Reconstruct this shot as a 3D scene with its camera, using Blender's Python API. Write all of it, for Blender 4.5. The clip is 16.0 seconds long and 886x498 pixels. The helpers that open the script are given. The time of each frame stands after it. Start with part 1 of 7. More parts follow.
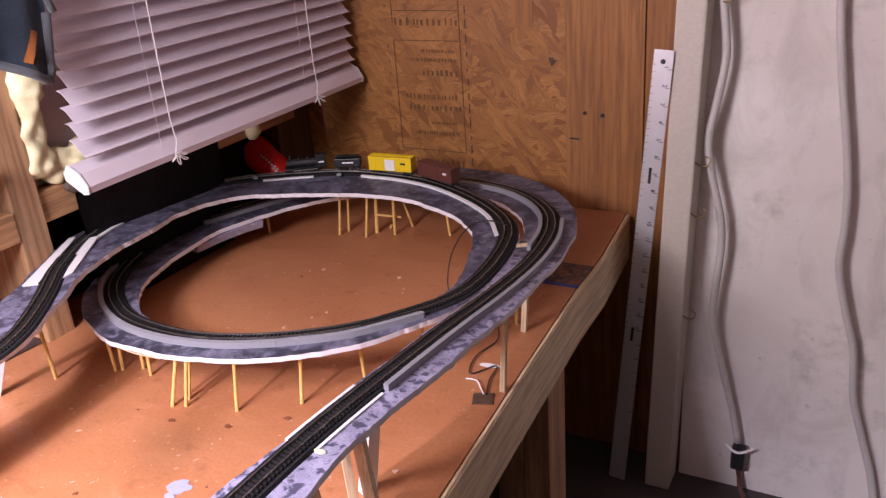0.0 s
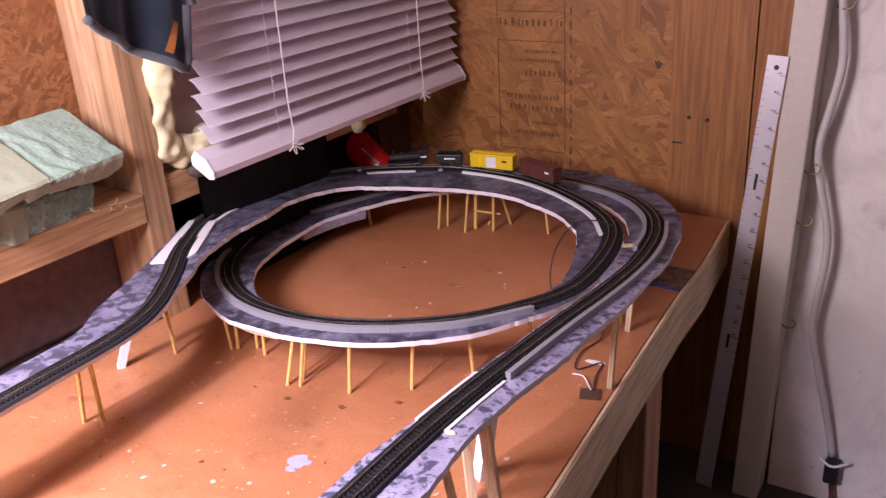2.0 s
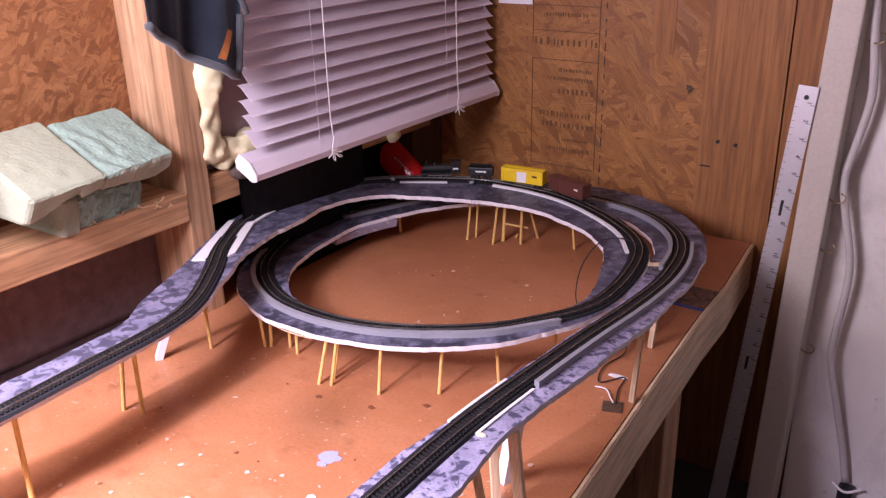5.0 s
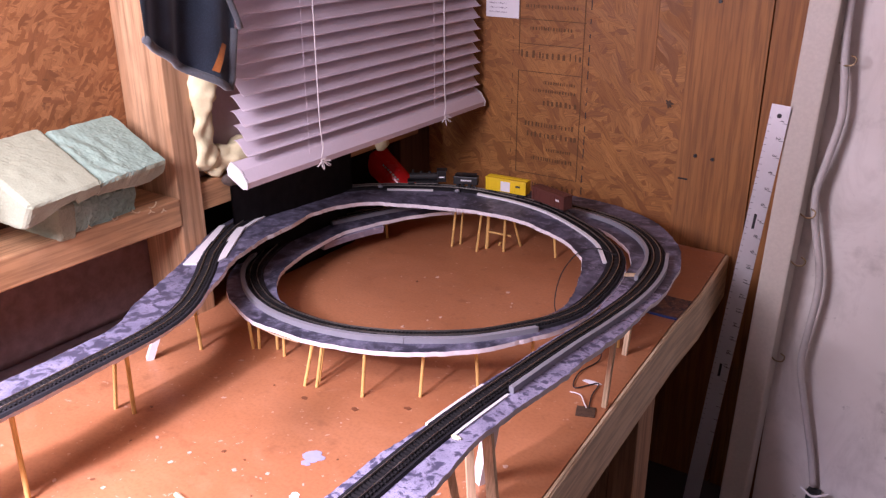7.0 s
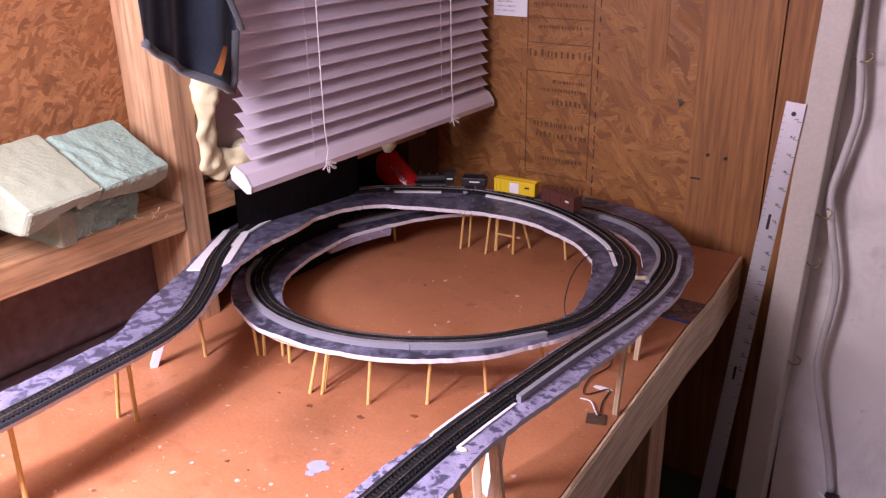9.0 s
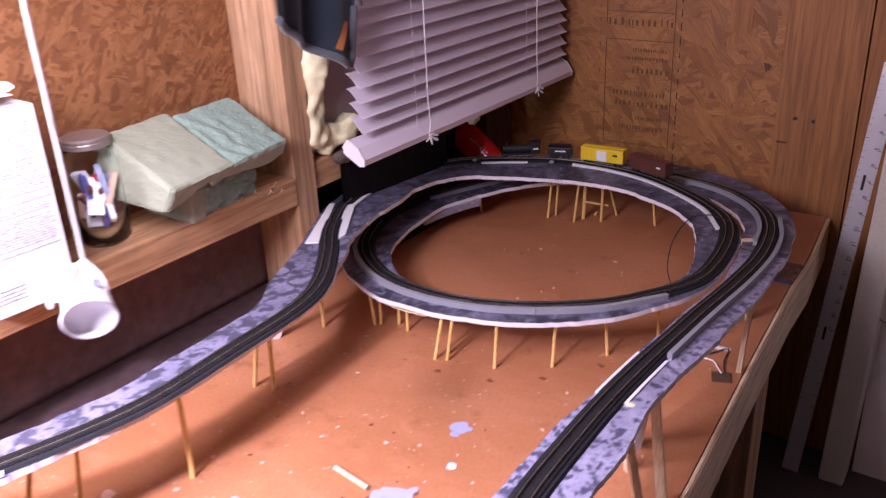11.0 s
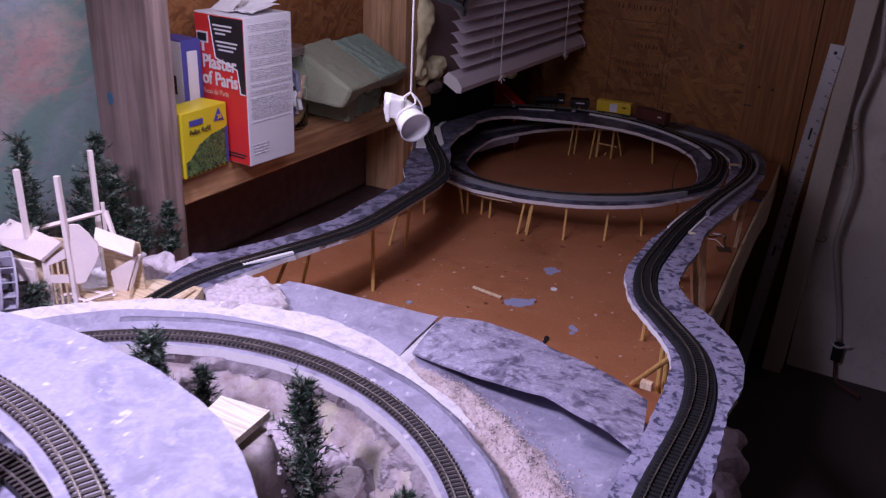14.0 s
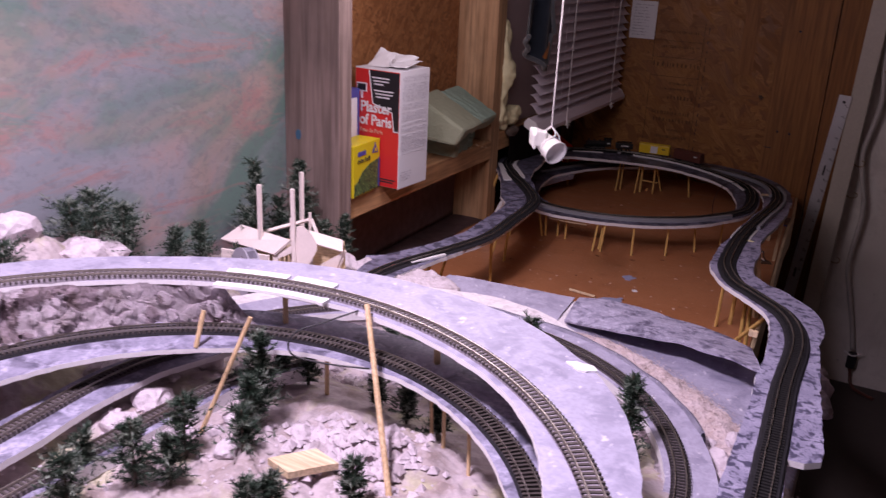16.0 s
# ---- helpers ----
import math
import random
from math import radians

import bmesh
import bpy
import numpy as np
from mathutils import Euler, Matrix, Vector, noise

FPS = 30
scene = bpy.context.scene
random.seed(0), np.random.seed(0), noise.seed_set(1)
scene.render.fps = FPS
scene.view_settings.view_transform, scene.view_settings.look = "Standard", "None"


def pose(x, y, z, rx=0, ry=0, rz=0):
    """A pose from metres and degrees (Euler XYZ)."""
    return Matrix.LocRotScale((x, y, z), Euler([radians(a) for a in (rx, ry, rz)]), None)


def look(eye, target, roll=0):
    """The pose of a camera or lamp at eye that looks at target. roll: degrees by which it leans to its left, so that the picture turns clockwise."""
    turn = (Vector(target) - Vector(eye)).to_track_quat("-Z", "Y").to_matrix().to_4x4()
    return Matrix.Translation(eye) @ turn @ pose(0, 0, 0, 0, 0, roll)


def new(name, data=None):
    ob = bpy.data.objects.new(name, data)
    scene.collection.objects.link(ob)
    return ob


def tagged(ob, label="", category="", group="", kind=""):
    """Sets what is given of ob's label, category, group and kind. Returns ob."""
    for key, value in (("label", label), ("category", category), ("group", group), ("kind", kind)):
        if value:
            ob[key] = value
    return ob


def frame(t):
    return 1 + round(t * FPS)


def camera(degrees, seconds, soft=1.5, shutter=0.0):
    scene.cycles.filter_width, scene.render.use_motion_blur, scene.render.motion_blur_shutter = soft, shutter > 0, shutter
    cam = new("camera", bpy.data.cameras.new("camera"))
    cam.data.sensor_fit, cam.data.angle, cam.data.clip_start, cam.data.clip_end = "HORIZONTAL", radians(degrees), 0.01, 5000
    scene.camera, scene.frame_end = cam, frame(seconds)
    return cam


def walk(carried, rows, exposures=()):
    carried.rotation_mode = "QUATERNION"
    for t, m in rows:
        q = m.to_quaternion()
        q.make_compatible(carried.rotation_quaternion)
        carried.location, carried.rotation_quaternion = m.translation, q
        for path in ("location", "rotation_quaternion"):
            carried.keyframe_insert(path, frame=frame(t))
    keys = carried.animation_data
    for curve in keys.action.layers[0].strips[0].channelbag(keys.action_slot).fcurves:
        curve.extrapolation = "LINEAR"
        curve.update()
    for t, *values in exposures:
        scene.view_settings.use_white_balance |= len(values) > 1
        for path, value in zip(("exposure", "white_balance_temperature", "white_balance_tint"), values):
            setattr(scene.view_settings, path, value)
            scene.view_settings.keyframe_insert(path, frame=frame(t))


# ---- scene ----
# camera
cam = camera(55.3, 16.0, soft=1.3, shutter=0.4)
PATH = [
    (0, (0.5427, -0.4317, 0.497), (0.0941, 0.3697, 0.1013), -4.25),
    (0.5, (0.5466, -0.4581, 0.4993), (0.1227, 0.3599, 0.1104), -3.91),
    (1, (0.5367, -0.454, 0.4983), (0.0834, 0.3454, 0.104), -3.60),
    (1.5, (0.5221, -0.4583, 0.4992), (0.0353, 0.3211, 0.1048), -3.71),
    (2, (0.5064, -0.4783, 0.5011), (-0.0065, 0.2866, 0.1115), -3.62),
    (2.5, (0.497, -0.4957, 0.5047), (-0.0294, 0.2638, 0.1226), -3.31),
    (3, (0.4946, -0.5063, 0.5025), (-0.0337, 0.2538, 0.1242), -2.91),
    (3.5, (0.4951, -0.5086, 0.5046), (-0.0346, 0.2517, 0.1288), -2.56),
    (4, (0.4917, -0.509, 0.5018), (-0.038, 0.25, 0.1232), -2.21),
    (6.5, (0.5367, -0.5302, 0.5387), (0.0088, 0.2316, 0.1631), -0.32),
    (7, (0.5328, -0.5353, 0.5389), (0.0116, 0.2298, 0.1607), -0.24),
    (7.5, (0.5301, -0.5285, 0.5401), (0.0124, 0.2393, 0.1627), -0.36),
    (8, (0.529, -0.5242, 0.5411), (0.0122, 0.2466, 0.1684), -0.34),
    (8.2, (0.53, -0.5247, 0.5412), (0.013, 0.2466, 0.1698), -0.38),
    (10.5, (0.4795, -0.4861, 0.5269), (-0.089, 0.2309, 0.1233), -2.28),
    (11, (0.4333, -0.6101, 0.5411), (-0.1044, 0.1293, 0.136), -2.68),
    (11.5, (0.4176, -0.7303, 0.5623), (-0.0742, 0.0344, 0.1458), -1.73),
    (12, (0.4392, -0.7468, 0.5522), (-0.0293, 0.0431, 0.1566), -0.23),
    (12.5, (0.4806, -0.7769, 0.5356), (-0.0399, -0.023, 0.135), 0.64),
    (12.7, (0.475, -0.807, 0.527), (-0.0420, -0.0480, 0.1310), 1.25),
    (13, (0.4882, -0.8465, 0.5299), (-0.0667, -0.1187, 0.1268), 0.92),
    (13.3, (0.465, -0.934, 0.522), (-0.0750, -0.1975, 0.1140), 0.95),
    (13.5, (0.4449, -0.9904, 0.522), (-0.0616, -0.2332, 0.1095), 1.54),
    (14, (0.4146, -1.0922, 0.5294), (-0.0277, -0.2886, 0.1311), 2.54),
    (14.5, (0.421, -1.1143, 0.532), (-0.0825, -0.3386, 0.1515), 1.89),
    (15, (0.409, -1.2099, 0.5324), (-0.0539, -0.3952, 0.183), 2.59),
    (15.5, (0.3829, -1.3647, 0.5397), (-0.0303, -0.5232, 0.1916), 2.03),
    (16, (0.3651, -1.4343, 0.5514), (-0.0704, -0.5989, 0.216), 2.64),
]
walk(cam, [(t, look(eye, target, roll)) for t, eye, target, roll in PATH],
     exposures=[(0, 1.25, 6150, 2), (1.0, 1.25, 6150, 3), (1.5, 1.24, 6300, 5), (2, 1.22, 6200, 11), (4, 1.20, 5950, 13), (8.2, 1.20, 5950, 13), (10.5, 1.18, 5850, 13), (11, 0.82, 5750, 13), (11.5, 0.01, 5750, 13), (12, -0.25, 5750, 12), (12.5, -0.33, 5700, 12), (13, -0.62, 5700, 13), (13.5, -1.22, 5650, 15), (14, -1.62, 5550, 17), (14.5, -1.50, 5500, 17), (15.5, -1.50, 6150, 14), (16, -1.50, 6450, 13)])

# ------------------------------------------------------------------ light
world = bpy.data.worlds.new("night")
scene.world = world
world.use_nodes = True
world.node_tree.nodes["Background"].inputs[0].default_value = (0.01, 0.012, 0.02, 1)
world.node_tree.nodes["Background"].inputs[1].default_value = 0.3


def lamp(name, place, watts, radius, colour, kind="POINT"):
    data = bpy.data.lights.new(name, kind)
    data.energy, data.shadow_soft_size, data.color = watts, radius, colour
    ob = new(name, data)
    ob.location = place
    return ob


lamp("bulb_light", (-0.14, -0.46, 0.57), 16.5, 0.155, (1.0, 0.84, 0.94))
shaded = lamp("shaded_bulb", (-0.03, -1.20, 0.92), 148.0, 0.06, (0.96, 0.80, 1.0), "SPOT")
shaded.data.spot_size, shaded.data.spot_blend = radians(126), 0.62
shaded.rotation_euler = (radians(1), 0, 0)


# ------------------------------------------------------------------ materials
def nodes_of(name):
    m = bpy.data.materials.new(name)
    m.use_nodes = True
    nt = m.node_tree
    return m, nt, nt.nodes["Principled BSDF"]


def add(nt, kind, **values):
    n = nt.nodes.new(kind)
    for key, value in values.items():
        n.inputs[key].default_value = value
    return n


def coords(nt, scale=(1, 1, 1), turn=(0, 0, 0), space="Object"):
    tc, mp = nt.nodes.new("ShaderNodeTexCoord"), nt.nodes.new("ShaderNodeMapping")
    mp.inputs["Scale"].default_value = scale
    mp.inputs["Rotation"].default_value = [radians(a) for a in turn]
    nt.links.new(tc.outputs[space], mp.inputs["Vector"])
    return mp.outputs["Vector"]


def ramp(nt, fac, stops):
    n = nt.nodes.new("ShaderNodeValToRGB")
    el = n.color_ramp.elements
    while len(el) < len(stops):
        el.new(0.5)
    for e, (at, c) in zip(el, stops):
        e.position, e.color = at, (c, c, c, 1) if isinstance(c, (int, float)) else (*c, 1)
    nt.links.new(fac, n.inputs["Fac"])
    return n.outputs["Color"]


def mix(nt, fac, a, b, how="MIX"):
    n = nt.nodes.new("ShaderNodeMix")
    n.data_type, n.blend_type = "RGBA", how
    for socket, value in ((n.inputs[0], fac), (n.inputs[6], a), (n.inputs[7], b)):
        if hasattr(value, "links"):
            nt.links.new(value, socket)
        else:
            socket.default_value = value if isinstance(value, (int, float)) else (*value, 1)
    return n.outputs[2]


def noise_tex(nt, vec, scale, detail=4, rough=0.55, distort=0.0):
    n = add(nt, "ShaderNodeTexNoise", Scale=scale, Detail=detail, Roughness=rough, Distortion=distort)
    nt.links.new(vec, n.inputs["Vector"])
    return n.outputs["Fac"]


def bumped(nt, bsdf, height, strength, distance=0.001):
    n = add(nt, "ShaderNodeBump", Strength=strength, Distance=distance)
    nt.links.new(height, n.inputs["Height"])
    nt.links.new(n.outputs["Normal"], bsdf.inputs["Normal"])


def turned(nt, vec, axis, angle, scale):
    """Turns first and stretches after, so that the stretch follows the turn."""
    a, b = nt.nodes.new("ShaderNodeMapping"), nt.nodes.new("ShaderNodeMapping")
    a.inputs["Rotation"].default_value = [radians(angle) * k for k in axis]
    b.inputs["Scale"].default_value = scale
    nt.links.new(vec, a.inputs["Vector"])
    nt.links.new(a.outputs["Vector"], b.inputs["Vector"])
    return b.outputs["Vector"]


def plain(name, colour, rough=0.6, metal=0.0, var=0.25, scale=25.0, fine=220.0, bump=0.15, spread=0.0, spec=0.5):
    """A surface with stains at one scale and grain at another."""
    m, nt, b = nodes_of(name)
    v = coords(nt)
    big, small = noise_tex(nt, v, scale, 5), noise_tex(nt, v, fine, 3)
    dark = tuple(k * (1 - var * 0.5) for k in colour)
    c = mix(nt, big, dark, colour)
    c = mix(nt, ramp(nt, small, [(0.35, 0.0), (0.75, var)]), c, tuple(min(1, k * 1.25 + 0.01) for k in colour))
    if spread:
        info = nt.nodes.new("ShaderNodeObjectInfo")
        c = mix(nt, ramp(nt, info.outputs["Random"], [(0, 0), (1, spread)]), c, tuple(k * 0.45 for k in colour))
    nt.links.new(c, b.inputs["Base Color"])
    nt.links.new(ramp(nt, big, [(0.2, max(0.03, rough - 0.12)), (0.8, min(1, rough + 0.12))]), b.inputs["Roughness"])
    b.inputs["Metallic"].default_value = metal
    b.inputs["Specular IOR Level"].default_value = spec
    bumped(nt, b, small, bump)
    return m


def wood(name, light, dark, axis, rough=0.65, grain=1.0, bump=0.25, knots=True, stain=0.0):
    """Sawn timber whose grain runs along the given axis."""
    m, nt, b = nodes_of(name)
    s = [26 * grain] * 3
    s["xyz".index(axis)] = 1.3 * grain
    v = coords(nt, s)
    f = coords(nt, [k * 6 for k in s])
    rings = noise_tex(nt, v, 1.0, 5, 0.6, 0.6)
    fibre = noise_tex(nt, f, 1.0, 3, 0.6)
    c = mix(nt, ramp(nt, rings, [(0.35, 0), (0.62, 1)]), dark, light)
    c = mix(nt, ramp(nt, fibre, [(0.36, 0.65), (0.58, 0.0)]), c, tuple(k * 0.55 for k in dark))
    if knots:
        vor = add(nt, "ShaderNodeTexVoronoi", Scale=5.5)
        nt.links.new(coords(nt), vor.inputs["Vector"])
        c = mix(nt, ramp(nt, vor.outputs["Distance"], [(0.02, 0.75), (0.09, 0.0)]), c, tuple(k * 0.35 for k in dark))
    if stain:
        big = noise_tex(nt, coords(nt), 7, 5, 0.6)
        c = mix(nt, ramp(nt, big, [(0.45, 0), (0.75, stain)]), c, (0.07, 0.05, 0.045))
    nt.links.new(c, b.inputs["Base Color"])
    b.inputs["Roughness"].default_value = rough
    bumped(nt, b, fibre, bump, 0.0006)
    return m


def osb(name, light, mid, dark, plane, calm=0.0):
    """Oriented strand board: long flakes laid across each other, each with its own fibre."""
    m, nt, b = nodes_of(name)
    axis = {"x": (1, 0, 0), "y": (0, 1, 0)}[plane]
    tc = nt.nodes.new("ShaderNodeTexCoord")
    warp = add(nt, "ShaderNodeTexNoise", Scale=11.0, Detail=3.0)
    nt.links.new(tc.outputs["Object"], warp.inputs["Vector"])
    bend = nt.nodes.new("ShaderNodeVectorMath")
    bend.operation = "MULTIPLY_ADD"
    bend.inputs[1].default_value = (0.045, 0.045, 0.045)
    nt.links.new(warp.outputs["Color"], bend.inputs[0])
    nt.links.new(tc.outputs["Object"], bend.inputs[2])
    c = relief = None
    for n, (angle, wide, long_) in enumerate(((15, 70, 20), (-38, 80, 24), (72, 66, 18), (-78, 90, 28), (40, 75, 22))):
        if plane == "x":
            wide, long_ = wide * 2.3, long_ * 2.6
        s = (0.02, wide, long_) if plane == "x" else (wide, 0.02, long_)
        f = (0.02, wide * 6, long_ * 1.1) if plane == "x" else (wide * 6, 0.02, long_ * 1.1)
        vec = turned(nt, bend.outputs[0], axis, angle, s)
        vor = add(nt, "ShaderNodeTexVoronoi", Scale=1.0, Randomness=1.0)
        nt.links.new(vec, vor.inputs["Vector"])
        sep = nt.nodes.new("ShaderNodeSeparateColor")
        nt.links.new(vor.outputs["Color"], sep.inputs[0])
        tone = ramp(nt, sep.outputs[0], [(0.0, tuple(k * 0.6 + j * 0.4 for k, j in zip(dark, mid))), (0.25, mid), (0.75, light), (1.0, tuple(k * 1.15 for k in light))])
        fib = noise_tex(nt, turned(nt, bend.outputs[0], axis, angle, f), 1.0, 4, 0.65, 0.8)
        tone = mix(nt, ramp(nt, fib, [(0.34, 0.5 if plane == "x" else 0.75), (0.6, 0)]), tone, dark)
        if c is None:
            c, relief = tone, sep.outputs[2]
        else:
            mask = ramp(nt, sep.outputs[1], [(0.52, 0), (0.56, 1.0)])
            c = mix(nt, mask, c, tone)
            relief = mix(nt, mask, relief, sep.outputs[2])
    v = tc.outputs["Object"]
    soft = noise_tex(nt, v, 7, 5)
    c = mix(nt, ramp(nt, soft, [(0.4, calm * 0.4), (0.65, calm)]), c, mid)
    c = mix(nt, ramp(nt, noise_tex(nt, v, 2.2, 5, 0.6), [(0.45, 0), (0.75, 0.45)]), c, dark)
    c = mix(nt, ramp(nt, noise_tex(nt, v, 90, 3), [(0.66, 0), (0.74, 0.5)]), c, tuple(k * 0.5 for k in dark))
    nt.links.new(c, b.inputs["Base Color"])
    nt.links.new(ramp(nt, relief, [(0, 0.5), (1, 0.72)]), b.inputs["Roughness"])
    bumped(nt, b, relief, 0.25, 0.0008)
    return m


def mottled(name, pale, mid, dark, scale, rough=0.55, low=0.42, high=0.6, flecks=0.0):
    """Dabbed paint: dark blots over grey-lilac, a few pale flecks."""
    m, nt, b = nodes_of(name)
    v = coords(nt)
    big = noise_tex(nt, v, scale, 4, 0.6, 0.8)
    mid_n = noise_tex(nt, v, scale * 2.7, 5, 0.65, 0.4)
    fine = noise_tex(nt, v, scale * 11, 3)
    c = mix(nt, ramp(nt, big, [(low, 0), (high, 1)]), dark, mid)
    c = mix(nt, ramp(nt, mid_n, [(0.5, 0), (0.66, 0.85)]), c, pale)
    c = mix(nt, ramp(nt, fine, [(0.35, 0.35), (0.55, 0)]), c, dark)
    if flecks:
        chip = noise_tex(nt, coords(nt, (1, 0.7, 1), (0, 0, 35)), scale * 4.4, 2, 0.5, 0.2)
        c = mix(nt, ramp(nt, chip, [(0.665, 0), (0.73, flecks * 0.8)]), c, (0.72, 0.69, 0.76))
    nt.links.new(c, b.inputs["Base Color"])
    b.inputs["Roughness"].default_value = rough
    bumped(nt, b, mid_n, 0.3, 0.001)
    return m


def dabbed(name, pale, mid, dark, scale, amount=0.43):
    """Dark brush dabs with soft ragged edges over two tones of paint."""
    m, nt, b = nodes_of(name)
    v = coords(nt)
    blot = noise_tex(nt, v, scale, 3, 0.55, 0.5)
    tone = noise_tex(nt, v, scale * 0.35, 4, 0.6)
    fine = noise_tex(nt, v, scale * 9, 3)
    c = mix(nt, ramp(nt, tone, [(0.40, 0), (0.62, 1)]), mid, pale)
    c = mix(nt, ramp(nt, noise_tex(nt, v, scale * 2.6, 3, 0.6, 0.3), [(0.34, 0.55), (0.42, 0)]), c, dark)
    c = mix(nt, ramp(nt, blot, [(amount - 0.045, 0.9), (amount + 0.035, 0)]), c, dark)
    c = mix(nt, ramp(nt, fine, [(0.30, 0.5), (0.5, 0)]), c, dark)
    nt.links.new(c, b.inputs["Base Color"])
    b.inputs["Roughness"].default_value = 0.5
    bumped(nt, b, blot, 0.3, 0.001)
    return m


def printed(name, paper, ink, scale):
    """Lines of small print: ink broken into words."""
    m, nt, b = nodes_of(name)
    n = noise_tex(nt, coords(nt), scale, 2, 0.7)
    nt.links.new(mix(nt, ramp(nt, n, [(0.44, 0.0), (0.50, 1.0)]), ink, paper), b.inputs["Base Color"])
    b.inputs["Roughness"].default_value = 0.7
    return m


def table_paint():
    m, nt, b = nodes_of("brown_table_paint")
    v = coords(nt)
    big, mid_n, fine = noise_tex(nt, v, 5, 6, 0.6), noise_tex(nt, v, 34, 5, 0.6), noise_tex(nt, v, 240, 3)
    c = mix(nt, ramp(nt, big, [(0.3, 0), (0.7, 1)]), (0.345, 0.135, 0.056), (0.445, 0.192, 0.088))
    c = mix(nt, ramp(nt, mid_n, [(0.6, 0), (0.72, 0.5)]), c, (0.20, 0.07, 0.03))
    c = mix(nt, ramp(nt, noise_tex(nt, v, 21, 3, 0.7, 1.0), [(0.66, 0), (0.8, 0.45)]), c, (0.56, 0.30, 0.19))
    c = mix(nt, ramp(nt, fine, [(0.3, 0.4), (0.55, 0)]), c, (0.26, 0.10, 0.045))
    nt.links.new(c, b.inputs["Base Color"])
    brush = noise_tex(nt, coords(nt, (14, 34, 9)), 1.0, 6, 0.65, 1.2)
    c = mix(nt, ramp(nt, brush, [(0.5, 0), (0.72, 0.28)]), c, (0.53, 0.25, 0.13))
    c = mix(nt, ramp(nt, noise_tex(nt, v, 130, 2, 0.5), [(0.70, 0), (0.74, 0.7)]), c, (0.58, 0.37, 0.27))
    nt.links.new(c, b.inputs["Base Color"])
    nt.links.new(ramp(nt, brush, [(0.3, 0.28), (0.7, 0.50)]), b.inputs["Roughness"])
    bumped(nt, b, brush, 0.2, 0.0008)
    return m


def plaster(name, base, soil, scale=18, soil_low=0.55, soil_high=0.75, moss=0.0):
    m, nt, b = nodes_of(name)
    v = coords(nt)
    big, mid_n, fine = noise_tex(nt, v, scale, 6, 0.62, 0.5), noise_tex(nt, v, scale * 4, 5, 0.6), noise_tex(nt, v, scale * 16, 4)
    c = mix(nt, ramp(nt, big, [(soil_low, 0), (soil_high, 0.8)]), base, soil)
    if moss:
        c = mix(nt, ramp(nt, noise_tex(nt, v, scale * 0.7, 4, 0.6, 0.6), [(0.52, 0), (0.64, moss)]), c, (0.44, 0.42, 0.27))
    c = mix(nt, ramp(nt, mid_n, [(0.35, 0.4), (0.52, 0)]), c, tuple(k * 0.45 for k in base))
    c = mix(nt, ramp(nt, fine, [(0.55, 0), (0.75, 0.35)]), c, tuple(min(1, k * 1.3) for k in base))
    nt.links.new(c, b.inputs["Base Color"])
    b.inputs["Roughness"].default_value = 0.85
    bumped(nt, b, mid_n, 0.5, 0.002)
    return m


def backdrop_paint():
    """A rough sky and woods, sponged in blue, teal and pink over board."""
    m, nt, b = nodes_of("painted_backdrop")
    tc = nt.nodes.new("ShaderNodeTexCoord")
    sep = nt.nodes.new("ShaderNodeSeparateXYZ")
    nt.links.new(tc.outputs["Object"], sep.inputs[0])
    v = coords(nt, (1, 0.7, 1.2))
    stroke = turned(nt, tc.outputs["Object"], (1, 0, 0), 20, (1, 22, 60))
    a, g = noise_tex(nt, v, 7, 6, 0.6, 0.8), noise_tex(nt, coords(nt, (1, 0.8, 1.1)), 4.6, 6, 0.62, 1.0)
    r, p = noise_tex(nt, coords(nt, (1, 0.5, 1.5)), 10, 7, 0.7, 0.9), noise_tex(nt, v, 4.5, 6, 0.65, 0.6)
    dab = noise_tex(nt, v, 110, 4, 0.6, 0.5)
    f = noise_tex(nt, stroke, 1.0, 4, 0.6)
    c = mix(nt, ramp(nt, a, [(0.35, 0), (0.62, 1)]), (0.185, 0.215, 0.245), (0.255, 0.255, 0.285))
    c = mix(nt, ramp(nt, g, [(0.42, 0), (0.58, 0.8)]), c, (0.105, 0.19, 0.15))
    high = nt.nodes.new("ShaderNodeMath")
    high.operation = "MULTIPLY_ADD"
    high.inputs[1].default_value = 0.42
    nt.links.new(sep.outputs[2], high.inputs[0])
    nt.links.new(p, high.inputs[2])
    far = nt.nodes.new("ShaderNodeMath")
    far.operation = "MULTIPLY_ADD"
    far.inputs[1].default_value = -0.22
    nt.links.new(sep.outputs[1], far.inputs[0])
    nt.links.new(high.outputs[0], far.inputs[2])
    c = mix(nt, ramp(nt, far.outputs[0], [(0.76, 0), (0.93, 0.85)]), c, (0.375, 0.25, 0.225))
    c = mix(nt, ramp(nt, r, [(0.54, 0), (0.64, 0.75)]), c, (0.33, 0.18, 0.175))
    c = mix(nt, ramp(nt, dab, [(0.38, 0.3), (0.5, 0)]), c, (0.13, 0.13, 0.15))
    c = mix(nt, ramp(nt, f, [(0.6, 0), (0.75, 0.35)]), c, (0.38, 0.35, 0.36))
    nt.links.new(c, b.inputs["Base Color"])
    b.inputs["Roughness"].default_value = 0.6
    bumped(nt, b, dab, 0.25, 0.001)
    return m


